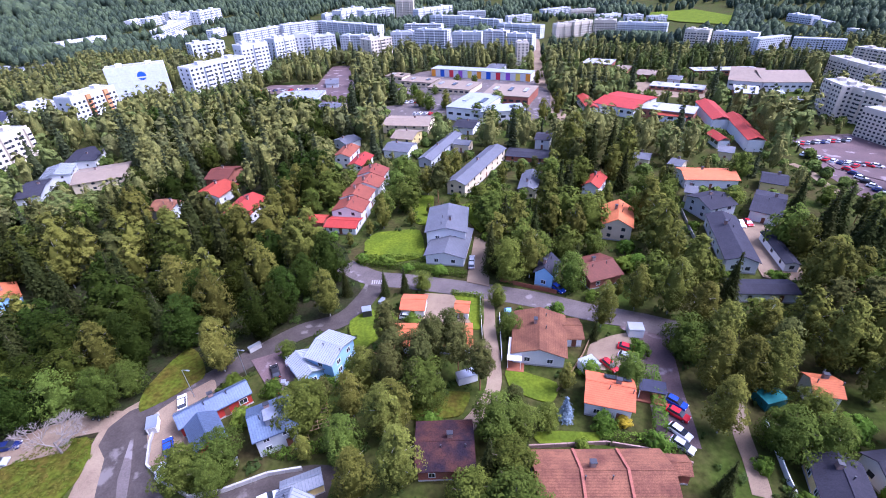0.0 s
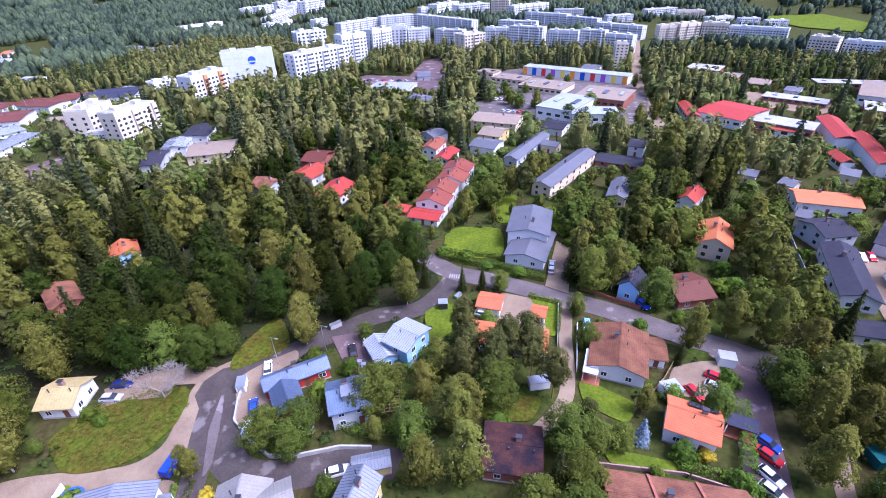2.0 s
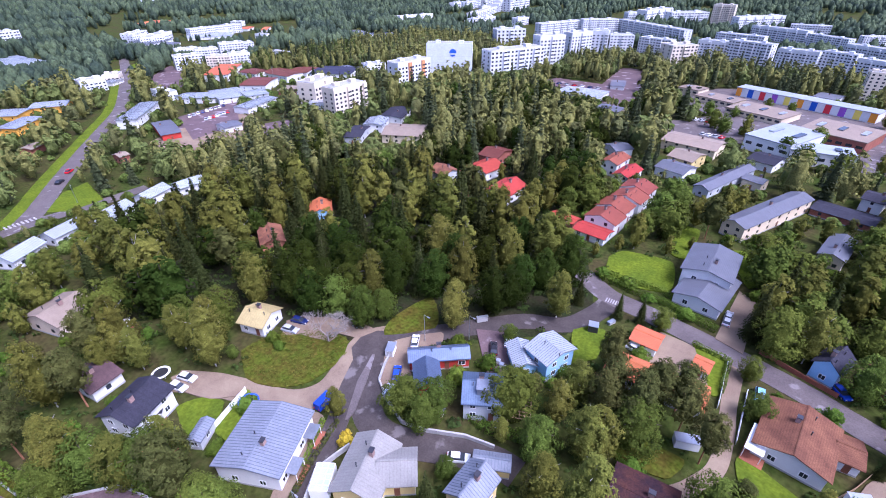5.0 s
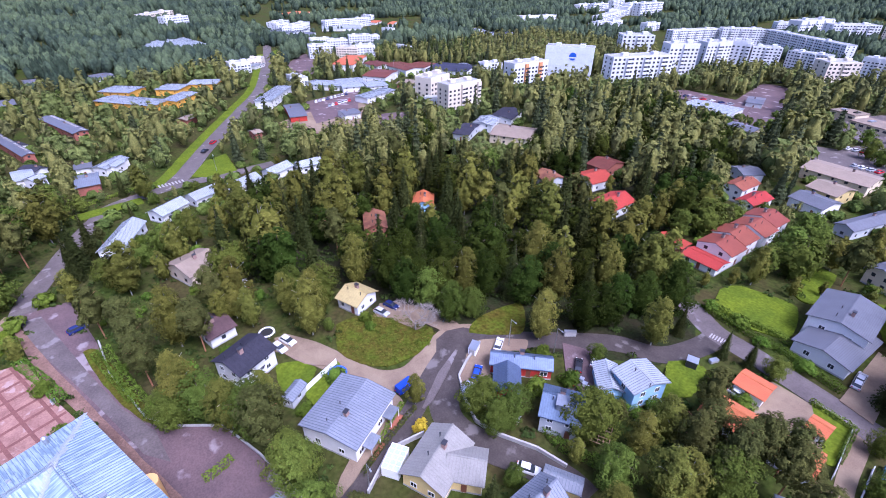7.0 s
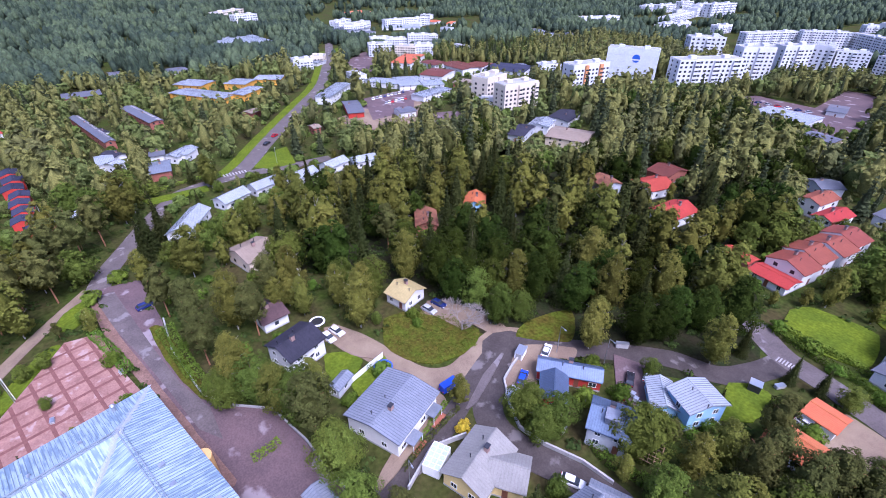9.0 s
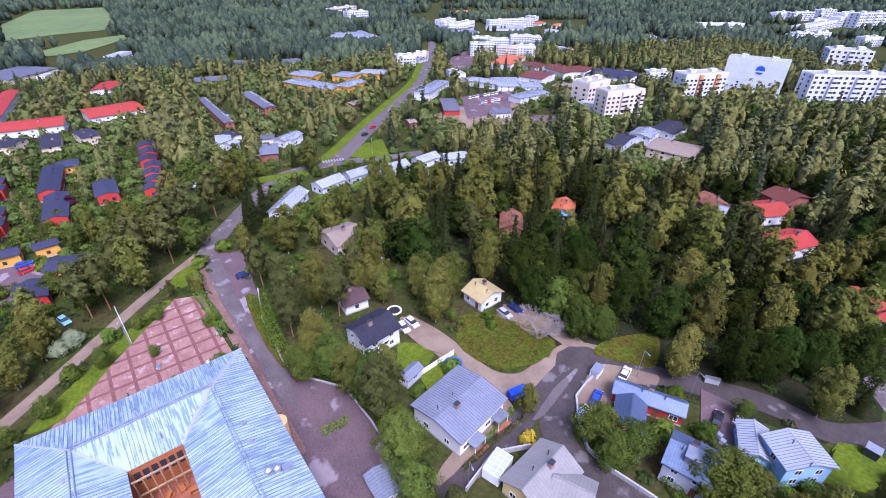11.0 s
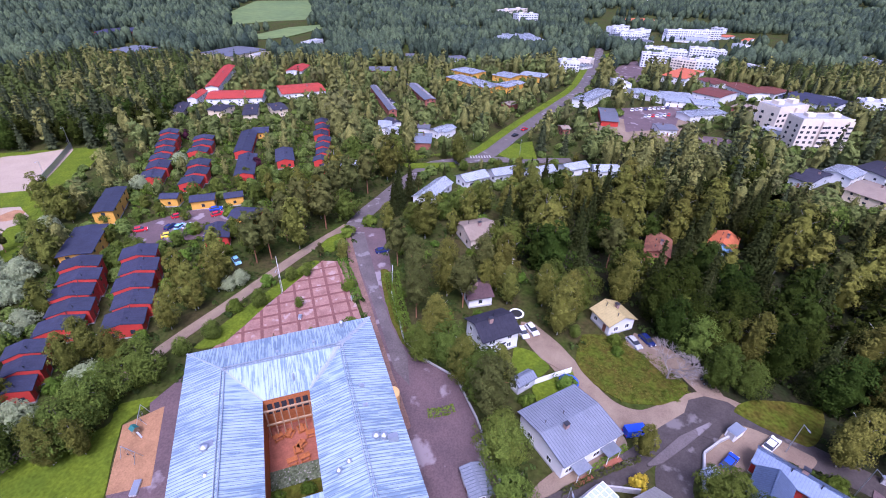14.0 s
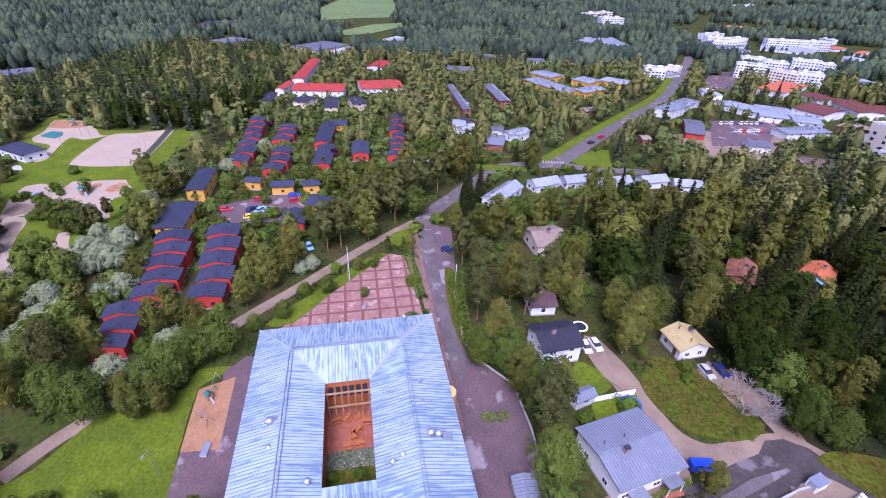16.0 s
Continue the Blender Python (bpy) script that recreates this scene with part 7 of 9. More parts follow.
# ---- fences, walls, hedges ----
def fence(name, pts, tall, thick, mat, label, panel=2.5, posts=True):
    root = thing(name, *pts[0], 0, 0, label, "fence" if "fence" in name else "wall")
    o = Vector((*pts[0], 0))
    for a, b in zip(pts, pts[1:]):
        a, b = Vector((*a, 0)) - o, Vector((*b, 0)) - o
        d = b - a
        n = max(1, round(d.length / panel))
        turn = math.degrees(math.atan2(d.y, d.x))
        step = d.length / n
        for i in range(n):
            p = part("panel", boxes((0.03, step - 0.03, -thick / 2, thick / 2, -0.1, tall)), mat, root)
            p.matrix_local = Matrix.Translation(a + d * i / n) @ pose(0, 0, 0, 0, 0, turn)
            if posts:
                q = part("post", boxes((-0.06, 0.06, -thick / 2 - 0.04, thick / 2 + 0.04, -0.1, tall + 0.08)), mat, root)
                q.matrix_local = Matrix.Translation(a + d * i / n) @ pose(0, 0, 0, 0, 0, turn)
    return root


def hedge(pts, tall, thick, label, leaf="bush"):
    rngh = np.random.default_rng(len(pts) * 31 + int(abs(pts[0][0]) * 7))
    cs, ns = [], []
    for a, b in zip(pts, pts[1:]):
        a, b = np.array(a), np.array(b)
        d = np.linalg.norm(b - a)
        k = int(d * (tall * 2 + thick) * 16)
        u = (b - a) / d
        nrm = np.array([-u[1], u[0]])
        s, w, z = rngh.uniform(0, 1, k), rngh.uniform(-1, 1, k), rngh.uniform(0.05, 1, k)
        side = rngh.random(k) < tall * 2 / (tall * 2 + thick)
        w = np.where(side, np.sign(w) * rngh.uniform(0.8, 1.05, k), w)
        z = np.where(side, z, rngh.uniform(0.92, 1.08, k))
        bump = 1 + 0.12 * np.sin(s * d * 1.7) * np.cos(s * d * 0.6)
        p = a + u * (s * d)[:, None] + nrm * (w * thick / 2 * bump)[:, None]
        cs.append(np.c_[p, z * tall * bump])
        ns.append(np.c_[nrm * np.where(side, np.sign(w), 0)[:, None], np.where(side, 0.3, 1.0)] + rngh.normal(size=(k, 3)) * 0.4)
    q, f = leaf_quads(np.concatenate(cs), unit(np.concatenate(ns)), 0.2, rngh)
    return tagged(new("hedge", raw_mesh("hedge", q, f, LEAF[leaf])), label, "hedge")


def pole(x, y, tall, label, lamp=False):
    p = thing("street_lamp" if lamp else "flagpole", x, y, 0, 0, label, "lamp post" if lamp else "pole")
    bm = bmesh.new()
    tube(bm, 0.09, 0.05, 0, tall, 8)
    part("pole", bm, M_TRIM if not lamp else M_STEEL, p)
    if lamp:
        part("arm", boxes((0, 1.2, -0.03, 0.03, tall - 0.05, tall + 0.02)), M_STEEL, p)
        part("lamp_head", boxes((1.0, 1.6, -0.12, 0.12, tall - 0.12, tall + 0.03)), M_STEEL, p)
    else:
        part("knob", boxes((-0.08, 0.08, -0.08, 0.08, tall, tall + 0.15)), M_STEEL, p)


def trampoline(x, y, r, frame_mat, label):
    t = thing("trampoline", x, y, 0, 0, label, "trampoline")
    bm = bmesh.new()
    for k in range(24):
        a, b = k * 0.2618, (k + 1) * 0.2618
        v = [bm.verts.new((rr * math.cos(q), rr * math.sin(q), 0.85)) for rr, q in ((r * 0.78, a), (r, a), (r, b), (r * 0.78, b))]
        w = [bm.verts.new((u.co.x, u.co.y, 0.75)) for u in v]
        bm.faces.new(v)
        bm.faces.new(w[::-1])
        bm.faces.new((v[1], w[1], w[2], v[2]))
    part("edge_pad", bm, frame_mat, t)
    bm = bmesh.new()
    tube(bm, r * 0.78, r * 0.78, 0.76, 0.8, 24)
    part("jumping_mat", bm, M_TYRE, t)
    for k in range(6):
        a = k * 1.0472
        part("leg", boxes((r * 0.95 * math.cos(a) - 0.04, r * 0.95 * math.cos(a) + 0.04, r * 0.95 * math.sin(a) - 0.04, r * 0.95 * math.sin(a) + 0.04, 0, 0.76)), M_STEEL, t)


def pergola(x, y, turn, lx, ly, label):
    p = thing("pergola", x, y, 0, turn, label, "pergola")
    for i in range(7):
        a = -lx / 2 + i * lx / 6
        part("rafter", boxes((a - 0.06, a + 0.06, -ly / 2, ly / 2, 2.2, 2.36)), M_WOOD, p)
    for i in range(5):
        b = -ly / 2 + i * ly / 4
        part("batten", boxes((-lx / 2, lx / 2, b - 0.05, b + 0.05, 2.37, 2.45)), M_WOOD, p)
    for a in (-1, 1):
        for b in (-1, 1):
            part("post", boxes((a * lx / 2 - 0.07, a * lx / 2 + 0.07, b * ly / 2 - 0.07, b * ly / 2 + 0.07, 0, 2.2)), M_WOOD, p)


def dead_tree(x, y, tall, label):
    t = thing("bare_tree", x, y, 0, 0, label, "tree")
    r2 = random.Random(int(abs(x * 10)))
    bm = bmesh.new()

    def limb(p, d, length, rad, depth):
        q = p + d * length
        u = d.orthogonal().normalized()
        v = d.cross(u)
        a = [bm.verts.new(p + (u * math.cos(k * 1.5708) + v * math.sin(k * 1.5708)) * rad) for k in range(4)]
        b = [bm.verts.new(q + (u * math.cos(k * 1.5708) + v * math.sin(k * 1.5708)) * rad * 0.6) for k in range(4)]
        for k in range(4):
            bm.faces.new((a[k], a[(k + 1) % 4], b[(k + 1) % 4], b[k]))
        if depth:
            for _ in range(3 if depth > 2 else 4):
                e = (d + Vector((r2.uniform(-1, 1), r2.uniform(-1, 1), r2.uniform(-0.3, 0.6))) * 1.0).normalized()
                limb(p + d * length * r2.uniform(0.55, 1.0), e, length * r2.uniform(0.62, 0.84), rad * 0.64, depth - 1)

    limb(Vector((0, 0, -0.2)), Vector((0, 0, 1)), tall * 0.27, 0.24, 6)
    bmesh.ops.recalc_face_normals(bm, faces=bm.faces)
    part("branch", bm, M_DEADWOOD, t)


M_TEAL = material('teal_tarpaulin', (0.012, 0.10, 0.105), 0.4, vary=0.1, bump=0)
M_DEADWOOD = material("grey_dead_wood", (0.27, 0.235, 0.205), 0.9, vary=0.25, bump=0.1)
M_BLUEPAD = material("blue_vinyl", (0.03, 0.09, 0.5), 0.5, vary=0.05, bump=0)


def canopy(x, y, turn, lx, ly, h, mat, label, name="porch_canopy"):
    """A small flat roof on four posts over a deck."""
    c = thing(name, x, y, 0, turn, label, "porch")
    part("roof", boxes((-lx / 2, lx / 2, -ly / 2, ly / 2, h, h + 0.14)), mat, c)
    for a in (-1, 1):
        for b in (-1, 1):
            part("post", boxes((a * (lx / 2 - 0.15) - 0.06, a * (lx / 2 - 0.15) + 0.06, b * (ly / 2 - 0.15) - 0.06, b * (ly / 2 - 0.15) + 0.06, 0, h)), M_TRIM, c)
    part("deck", boxes((-lx / 2 - 0.6, lx / 2 + 0.6, -ly / 2 - 0.6, ly / 2, 0, 0.25)), M_REDWOOD, c)


def conservatory(x, y, turn, lx, ly, h, label):
    """White glazing bars over a low wall, with glass between."""
    c = thing("conservatory", x, y, 0, turn, label, "conservatory")
    part("base_wall", boxes((-lx / 2, lx / 2, -ly / 2, ly / 2, 0, 0.5)), M_TRIM, c)
    part("glazing", boxes((-lx / 2 + 0.05, lx / 2 - 0.05, -ly / 2 + 0.05, ly / 2 - 0.05, 0.5, h)), M_PALEGLASS, c)
    for i in range(6):
        a = -lx / 2 + i * lx / 5
        part("glazing_bar", boxes((a - 0.04, a + 0.04, -ly / 2, ly / 2, 0.5, h + 0.06)), M_TRIM, c)
    for i in range(4):
        b = -ly / 2 + i * ly / 3
        part("glazing_bar", boxes((-lx / 2, lx / 2, b - 0.04, b + 0.04, 0.5, h + 0.065)), M_TRIM, c)


def motorbike(x, y, turn):
    m = thing("motorbike", x, y, 0.07, turn, "black motorbike parked at the end of the drive", "motorbike", "parked motorbikes")
    for a in (-0.7, 0.7):
        w = part("wheel", TYRE, None, m)
        w.location = (a, 0, 0.32)
        part("rim", RIM, None, w)
    part("body", loft([(-0.6, 0.5), (0.5, 0.45), (0.6, 0.85), (0.2, 0.95), (-0.75, 0.85)], 0.18, 0.12), M_DARKMETAL, m)
    part("handlebar", boxes((0.42, 0.5, -0.38, 0.38, 1.0, 1.06)), M_STEEL, m)
    part("seat", boxes((-0.7, 0.1, -0.15, 0.15, 0.9, 1.0)), M_GLASS, m)


M_PALEGLASS = material("pale_roof_glass", (0.35, 0.40, 0.46), 0.1, vary=0.1, bump=0, spec=0.5)


def container(x, y, turn, lx, ly, h, mat, label, name="utility_cabinet"):
    c = thing(name, x, y, 0, turn, label, "shed")
    part("body", boxes((-lx / 2, lx / 2, -ly / 2, ly / 2, 0.1, h)), mat, c)
    part("lid", boxes((-lx / 2 - 0.08, lx / 2 + 0.08, -ly / 2 - 0.08, ly / 2 + 0.08, h, h + 0.1)), M_STEEL if mat is not M_TEAL else mat, c)
    part("door", boxes((lx / 2, lx / 2 + 0.04, -ly * 0.35, ly * 0.35, 0.2, h - 0.15)), M_FOUND, c)


def swing_set(x, y, turn, label):
    s = thing("swing_set", x, y, 0.1, turn, label, "playground")
    for a in (-1.6, 1.6):
        for b in (-0.9, 0.9):
            bm = bmesh.new()
            tube(bm, 0.05, 0.05, 0, 2.3, 6, a, b, 0, -b)
            part("leg", bm, M_STEEL, s)
    part("top_bar", boxes((-1.7, 1.7, -0.05, 0.05, 2.25, 2.35)), M_STEEL, s)
    for a in (-0.7, 0.7):
        w = part("seat", boxes((a - 0.22, a + 0.22, -0.1, 0.1, 0.5, 0.54)), M_TYRE, s)
        part("chain", boxes((a - 0.2, a - 0.18, -0.01, 0.01, 0.54, 2.25)), M_STEEL, w)
        part("chain", boxes((a + 0.18, a + 0.2, -0.01, 0.01, 0.54, 2.25)), M_STEEL, w)


def climbing_frame(x, y, turn, label, k=1.0):
    c = thing("climbing_frame", x, y, 0.1, turn, label, "playground")
    c.scale = (k, k, 0.4 + 0.6 * k)
    for a in (-1, 1):
        for b in (-1, 1):
            part("post", boxes((a - 0.06, a + 0.06, b - 0.06, b + 0.06, 0, 2.6)), M_WOOD, c)
    part("platform", boxes((-1, 1, -1, 1, 1.2, 1.28)), M_WOOD, c)
    part("roof", gable_roof(2.6, 2.6, 2.5, 0.7, 0, 0.06), M_COURT_TEAL, c)
    bm = bmesh.new()
    v = [bm.verts.new(q) for q in ((1, -0.3, 1.25), (1, 0.3, 1.25), (3.2, 0.3, 0.15), (3.2, -0.3, 0.15), (1, -0.3, 1.15), (1, 0.3, 1.15), (3.2, 0.3, 0.05), (3.2, -0.3, 0.05))]
    for f in ((0, 3, 2, 1), (4, 5, 6, 7), (0, 4, 7, 3), (1, 2, 6, 5), (2, 3, 7, 6)):
        bm.faces.new([v[i] for i in f])
    part("slide", bm, M_STEEL, c)


car(23.7, 58.4, -38, 'blue')
car(23.3, 55.6, -38, 'red')
car(22.5, 51.6, -45, 'white')
car(22.1, 48.8, -38, 'silver')
car(17.7, 72.5, -21, 'red')
car(17.1, 69.6, -23, 'silver')
car(12.9, 67.0, -54, 'red')
car(-19.0, 105.3, 91, 'silver')
car(-32.9, 79.3, -4, 'white')
car(-8.4, 82.0, -83, 'sky')
car(4.4, 93.4, -49, 'blue')
car(66.3, 132.0, -85, 'red')
car(64.0, 131.1, -93, 'white')
car(43.9, 51.6, 9, 'silver')
car(-103.8, 7.9, 15, 'white')
car(-104.8, 10.3, 21, 'white')
car(-100.5, 33.4, 19, 'silver')
car(-101.4, 36.8, 20, 'navy')
car(-70.5, 39.6, 127, 'blue')
car(-56.8, 54.8, 123, 'black')
car(-58.4, 59.1, 124, 'black')
car(-74.0, 49.4, 124, 'white')
car(-57.0, 63.2, 118, 'white')
car(-47.8, 32.1, 33, 'white')
car(-139.2, -28.9, 109, 'navy')
car(-18.9, 103.0, 93, 'silver')
car(-259.1, 33.4, 138, 'red')
car(-249.0, 27.1, 138, 'black')
car(-149.7, -106.4, 114, 'red')
car(-159.2, -98.9, 129, 'red')
car(-151.9, -98.0, 160, 'navy')
car(-152.1, -95.0, 166, 'sky')
car(-152.6, -92.7, 168, 'silver')
car(-164.7, -88.6, 116, 'blue')
car(-160.9, -86.6, 128, 'red')
car(-146.6, -96.0, 119, 'yellow')
car(-132.7, -70.0, 38, 'sky')
car(-76.6, 25.0, 99, 'blue', True)
car(-300.0, 105.1, 158, 'white')
car(-301.0, 108.2, 157, 'silver')
car(-302.1, 111.3, 157, 'white')
car(-302.2, 114.1, 157, 'navy')
car(-303.3, 117.2, 156, 'white')
car(-304.3, 120.3, 155, 'white')
car(-304.5, 123.1, 155, 'silver')
car(-305.5, 126.3, 155, 'white')
car(-306.6, 129.5, 154, 'navy')
car(-287.0, 108.2, 153, 'silver')
car(-287.6, 110.7, 152, 'white')
car(-288.2, 113.2, 152, 'red')
car(-288.8, 115.8, 152, 'white')
car(-289.4, 118.4, 151, 'silver')
car(-290.1, 120.9, 151, 'white')
car(-290.7, 123.5, 151, 'red')
car(113.9, 205.1, 53, 'navy')
car(116.1, 205.5, 53, 'white')
car(118.4, 206.0, 53, 'red')
car(120.7, 206.4, 53, 'silver')
car(122.9, 206.9, 52, 'black')
car(125.2, 207.4, 52, 'white')
car(127.5, 207.8, 52, 'navy')
car(129.8, 208.3, 52, 'white')
car(132.0, 208.8, 51, 'red')
car(134.3, 209.2, 51, 'silver')
car(136.6, 209.7, 51, 'black')
car(138.9, 210.2, 51, 'white')
car(112.4, 192.8, 41, 'white')
car(114.2, 190.9, 41, 'navy')
car(116.0, 189.0, 41, 'silver')
car(117.8, 187.2, 40, 'red')
car(119.6, 185.5, 40, 'white')
car(121.3, 183.7, 40, 'navy')
car(122.9, 182.0, 39, 'silver')
car(124.6, 180.3, 39, 'red')
car(120.2, 176.8, -48, 'red')
car(120.1, 172.7, -48, 'navy')
car(119.9, 168.8, -47, 'white')
car(119.8, 165.0, -46, 'black')
car(119.6, 161.3, -46, 'white')
car(119.5, 157.8, -45, 'navy')
car(119.3, 154.4, -44, 'silver')
car(124.2, 182.9, -39, 'white')
car(127.0, 182.1, -40, 'silver')
car(129.7, 181.3, -40, 'red')
car(132.4, 180.5, -40, 'white')
car(-181.8, 308.3, 77, 'red')
car(-176.3, 309.1, 77, 'white')
car(-170.8, 309.8, 76, 'navy')
car(-165.3, 310.6, 75, 'silver')
car(-159.8, 311.3, 74, 'red')
car(-154.3, 312.1, 74, 'white')
car(-148.8, 312.8, 73, 'navy')
car(-143.3, 313.6, 72, 'silver')
car(-70.8, 276.9, 75, 'white')
car(-67.7, 277.4, 75, 'silver')
car(-64.6, 277.8, 75, 'red')
car(-61.5, 278.3, 75, 'navy')
car(-58.4, 278.7, 75, 'black')
car(-55.3, 279.1, 75, 'white')
car(-61.3, 252.9, 75, 'silver')
car(-58.4, 252.9, 75, 'white')
car(-55.4, 252.8, 75, 'silver')
car(-52.5, 252.8, 75, 'red')
car(-156.4, 409.2, 70, 'navy')
car(-150.2, 405.7, 70, 'black')
car(-144.1, 402.3, 70, 'white')
car(-138.1, 398.9, 70, 'silver')
car(-132.2, 395.6, 70, 'white')
car(-126.4, 392.3, 70, 'silver')
fence('retaining_wall', [(-77.3, 46.5), (-74.7, 40.2), (-72.2, 35.9), (-67.1, 33.3), (-61.2, 31.3), (-56.5, 32.7), (-49.8, 36.5), (-44.1, 38.1)], 0.9, 0.35, M_FOUND, 'low pale concrete retaining wall round a yard', posts=False)
fence('garden_fence', [(-91.6, 16.3), (-90.0, 12.1), (-88.2, 7.7)], 1.7, 0.08, M_TRIM, 'white boarded garden fence')
fence('garden_fence', [(38.5, 55.5), (37.8, 49.4), (37.1, 44.2), (36.9, 40.4)], 1.4, 0.12, M_TRIM, 'pale boarded fence beside a path')
fence('garden_fence', [(1.3, 59.2), (3.9, 63.1), (7.6, 69.6), (9.7, 74.5)], 1.0, 0.06, M_WOOD, 'brown timber garden fence')
fence('garden_wall', [(-4.8, 46.1), (9.0, 48.2), (17.7, 47.4), (22.9, 45.4)], 0.9, 0.25, M_CHIMNEY, 'low red-brown brick garden wall', posts=False)
fence('kerb_wall', [(-131.9, -25.3), (-118.6, -24.4), (-101.0, -20.1), (-95.2, -15.5), (-90.0, -8.5), (-79.8, -4.9), (-66.9, -1.8)], 0.5, 0.3, M_FOUND, 'low concrete edge wall of the parking yard', posts=False)
fence('yard_wall', [(-61.2, 7.2), (-65.9, 14.4), (-65.4, 18.5), (-65.0, 21.5)], 1.2, 0.3, M_FOUND, 'low wall beside the lane', posts=False)
fence('garden_fence', [(-15.6, 88.0), (-14.4, 73.5)], 1.1, 0.06, M_TRIM, 'white picket fence by a lane')
fence('garden_fence', [(-10.6, 81.7), (-9.8, 66.8)], 1.1, 0.06, M_TRIM, 'white picket fence by a lane')
fence('yard_fence', [(-10.7, 96.3), (-3.2, 93.8), (4.0, 91.8)], 1.2, 0.08, M_REDWOOD, 'red-brown board fence beside the street')
fence('net_fence', [(-185.2, -162.1), (-200.6, -167.4), (-223.0, -175.6)], 2.4, 0.05, M_STEEL, 'wire fence beside the sand field', panel=5)
fence('garden_fence', [(48.7, 139.7), (47.5, 128.2), (46.9, 119.0)], 1.3, 0.08, M_FOUND, 'grey boarded garden fence')
hedge([(-50.5, 104.4), (-43.8, 104.8), (-36.9, 105.7), (-31.0, 104.6)], 1.4, 1.4, 'dense green hedge along a garden')
hedge([(-51.0, 101.8), (-42.3, 100.7), (-33.2, 100.7), (-20.0, 97.7)], 1.5, 1.8, 'mixed yellow-green garden hedge')
hedge([(-23.4, 89.4), (-15.4, 88.8), (-14.8, 78.3)], 1.3, 1.0, 'clipped dark green hedge', 'broad')
hedge([(20.7, 66.1), (20.6, 60.2), (19.0, 51.1)], 2.4, 2.2, 'tall thick green hedge beside a lane')
hedge([(8.1, 49.8), (13.0, 49.5), (18.4, 49.8)], 1.2, 1.4, 'clipped green hedge in a garden')
hedge([(-64.9, 8.0), (-68.4, 16.0), (-71.2, 23.7)], 0.8, 0.9, 'low brownish clipped hedge', 'pine')
hedge([(-50.6, 55.2), (-47.3, 55.5), (-44.2, 56.7)], 1.5, 2.5, 'leafy green hedge behind a house')
hedge([(-133.6, -40.0), (-124.2, -36.0), (-114.7, -32.6)], 1.4, 2.4, 'unkempt green hedge beside the drive')
hedge([(-80.5, -14.4), (-80.9, -11.9), (-81.9, -9.2)], 0.9, 1.6, 'low planted strip in the parking yard')
hedge([(-127.0, -26.5), (-117.1, -24.2), (-106.7, -21.5)], 1.1, 1.6, 'low unkempt bushes beside the drive')
hedge([(-126.4, -24.4), (-114.2, -22.2), (-104.0, -19.8)], 2.0, 2.5, 'bushy green edge of the parking yard')
hedge([(20.4, 128.5), (26.2, 122.5), (32.0, 118.8)], 1.2, 1.2, 'dark green garden hedge', 'broad')
hedge([(-52.6, 41.1), (-47.7, 40.4), (-42.7, 42.3), (-39.2, 44.2)], 1.4, 2.2, 'leafy green garden edge')
hedge([(-216.2, -22.2), (-221.0, -7.4), (-221.9, 2.6)], 1.0, 1.5, 'long hedge along a street')
trampoline(-88.5, 15.1, 2.1, M_BLUEPAD, 'round trampoline with a blue pad on the lawn')
trampoline(-110.4, 7.3, 1.9, M_TRIM, 'round trampoline with a white pad')
pergola(-44.3, 47.2, 115.9, 5.0, 4.1, 'open timber pergola frame in a garden')
dead_tree(-90.2, 36.8, 13.0, 'leafless grey tree with spreading branches')
dead_tree(-95.5, 57.0, 13.0, 'leafless grey shrub at the edge of the wood')
pole(-119.1, -53.1, 11.0, 'tall white flagpole by the paving')
pole(70.3, 104.4, 9.0, 'tall pale pole beside a yard')
pole(-60.0, -66.9, 7.5, 'slim steel street lamp', True)
pole(-61.7, 7.8, 7.5, 'slim steel street lamp', True)
pole(-64.7, 58.1, 7.5, 'slim steel street lamp', True)
pole(72.1, 105.3, 7.5, 'slim steel street lamp', True)
pole(-222.2, 25.3, 7.5, 'slim steel street lamp', True)
pole(-266.2, -93.7, 7.5, 'slim steel street lamp', True)
pole(-243.2, 5.5, 7.5, 'slim steel street lamp', True)
pole(-175.0, 93.3, 7.5, 'slim steel street lamp', True)
container(-76.2, 43.6, -60, 3.0, 1.8, 1.9, M_TRIM, 'pale grey utility cabinet by the lane')
container(-66.2, 65.6, 52, 2.8, 0.7, 1.5, M_FOUND, 'grey notice shelter beside the lane', 'shelter')
container(-68.0, 34.8, -70, 3.0, 1.7, 1.5, PAINT['white'], 'white covered trailer in a yard', 'trailer')
container(20.3, 77.8, 0, 3.2, 2.6, 2.4, M_TRIM, 'small white electricity kiosk', 'kiosk')
container(41.2, 60.4, 20, 4.5, 3.5, 2.2, M_TEAL, 'shed under a teal tarpaulin', 'shed')
container(8.3, 65.9, 30, 3.4, 3.0, 2.4, M_TRIM, 'small white garden shed', 'shed')
container(-108.7, -46.0, 0, 1.2, 0.6, 0.7, M_TRIM, 'pale concrete bench on the paving', 'bench')
container(-116.2, -34.4, 0, 0.9, 0.6, 0.9, M_TRIM, 'white bin beside the hedge', 'bin')
container(-65.7, -62.3, 10, 2.6, 1.0, 0.5, M_TRIM, 'low concrete edge of playground', 'barrier')
house(-65.8, -6.1, 15.2, 6.0, 3.9, 2.6, 0.5, 'pale_gray', 'seam_gray', label='low shelter with pale sheet metal roof', chimney=False)
swing_set(-79.3, -68.4, 20, 'steel swing set on a brown sand playground')
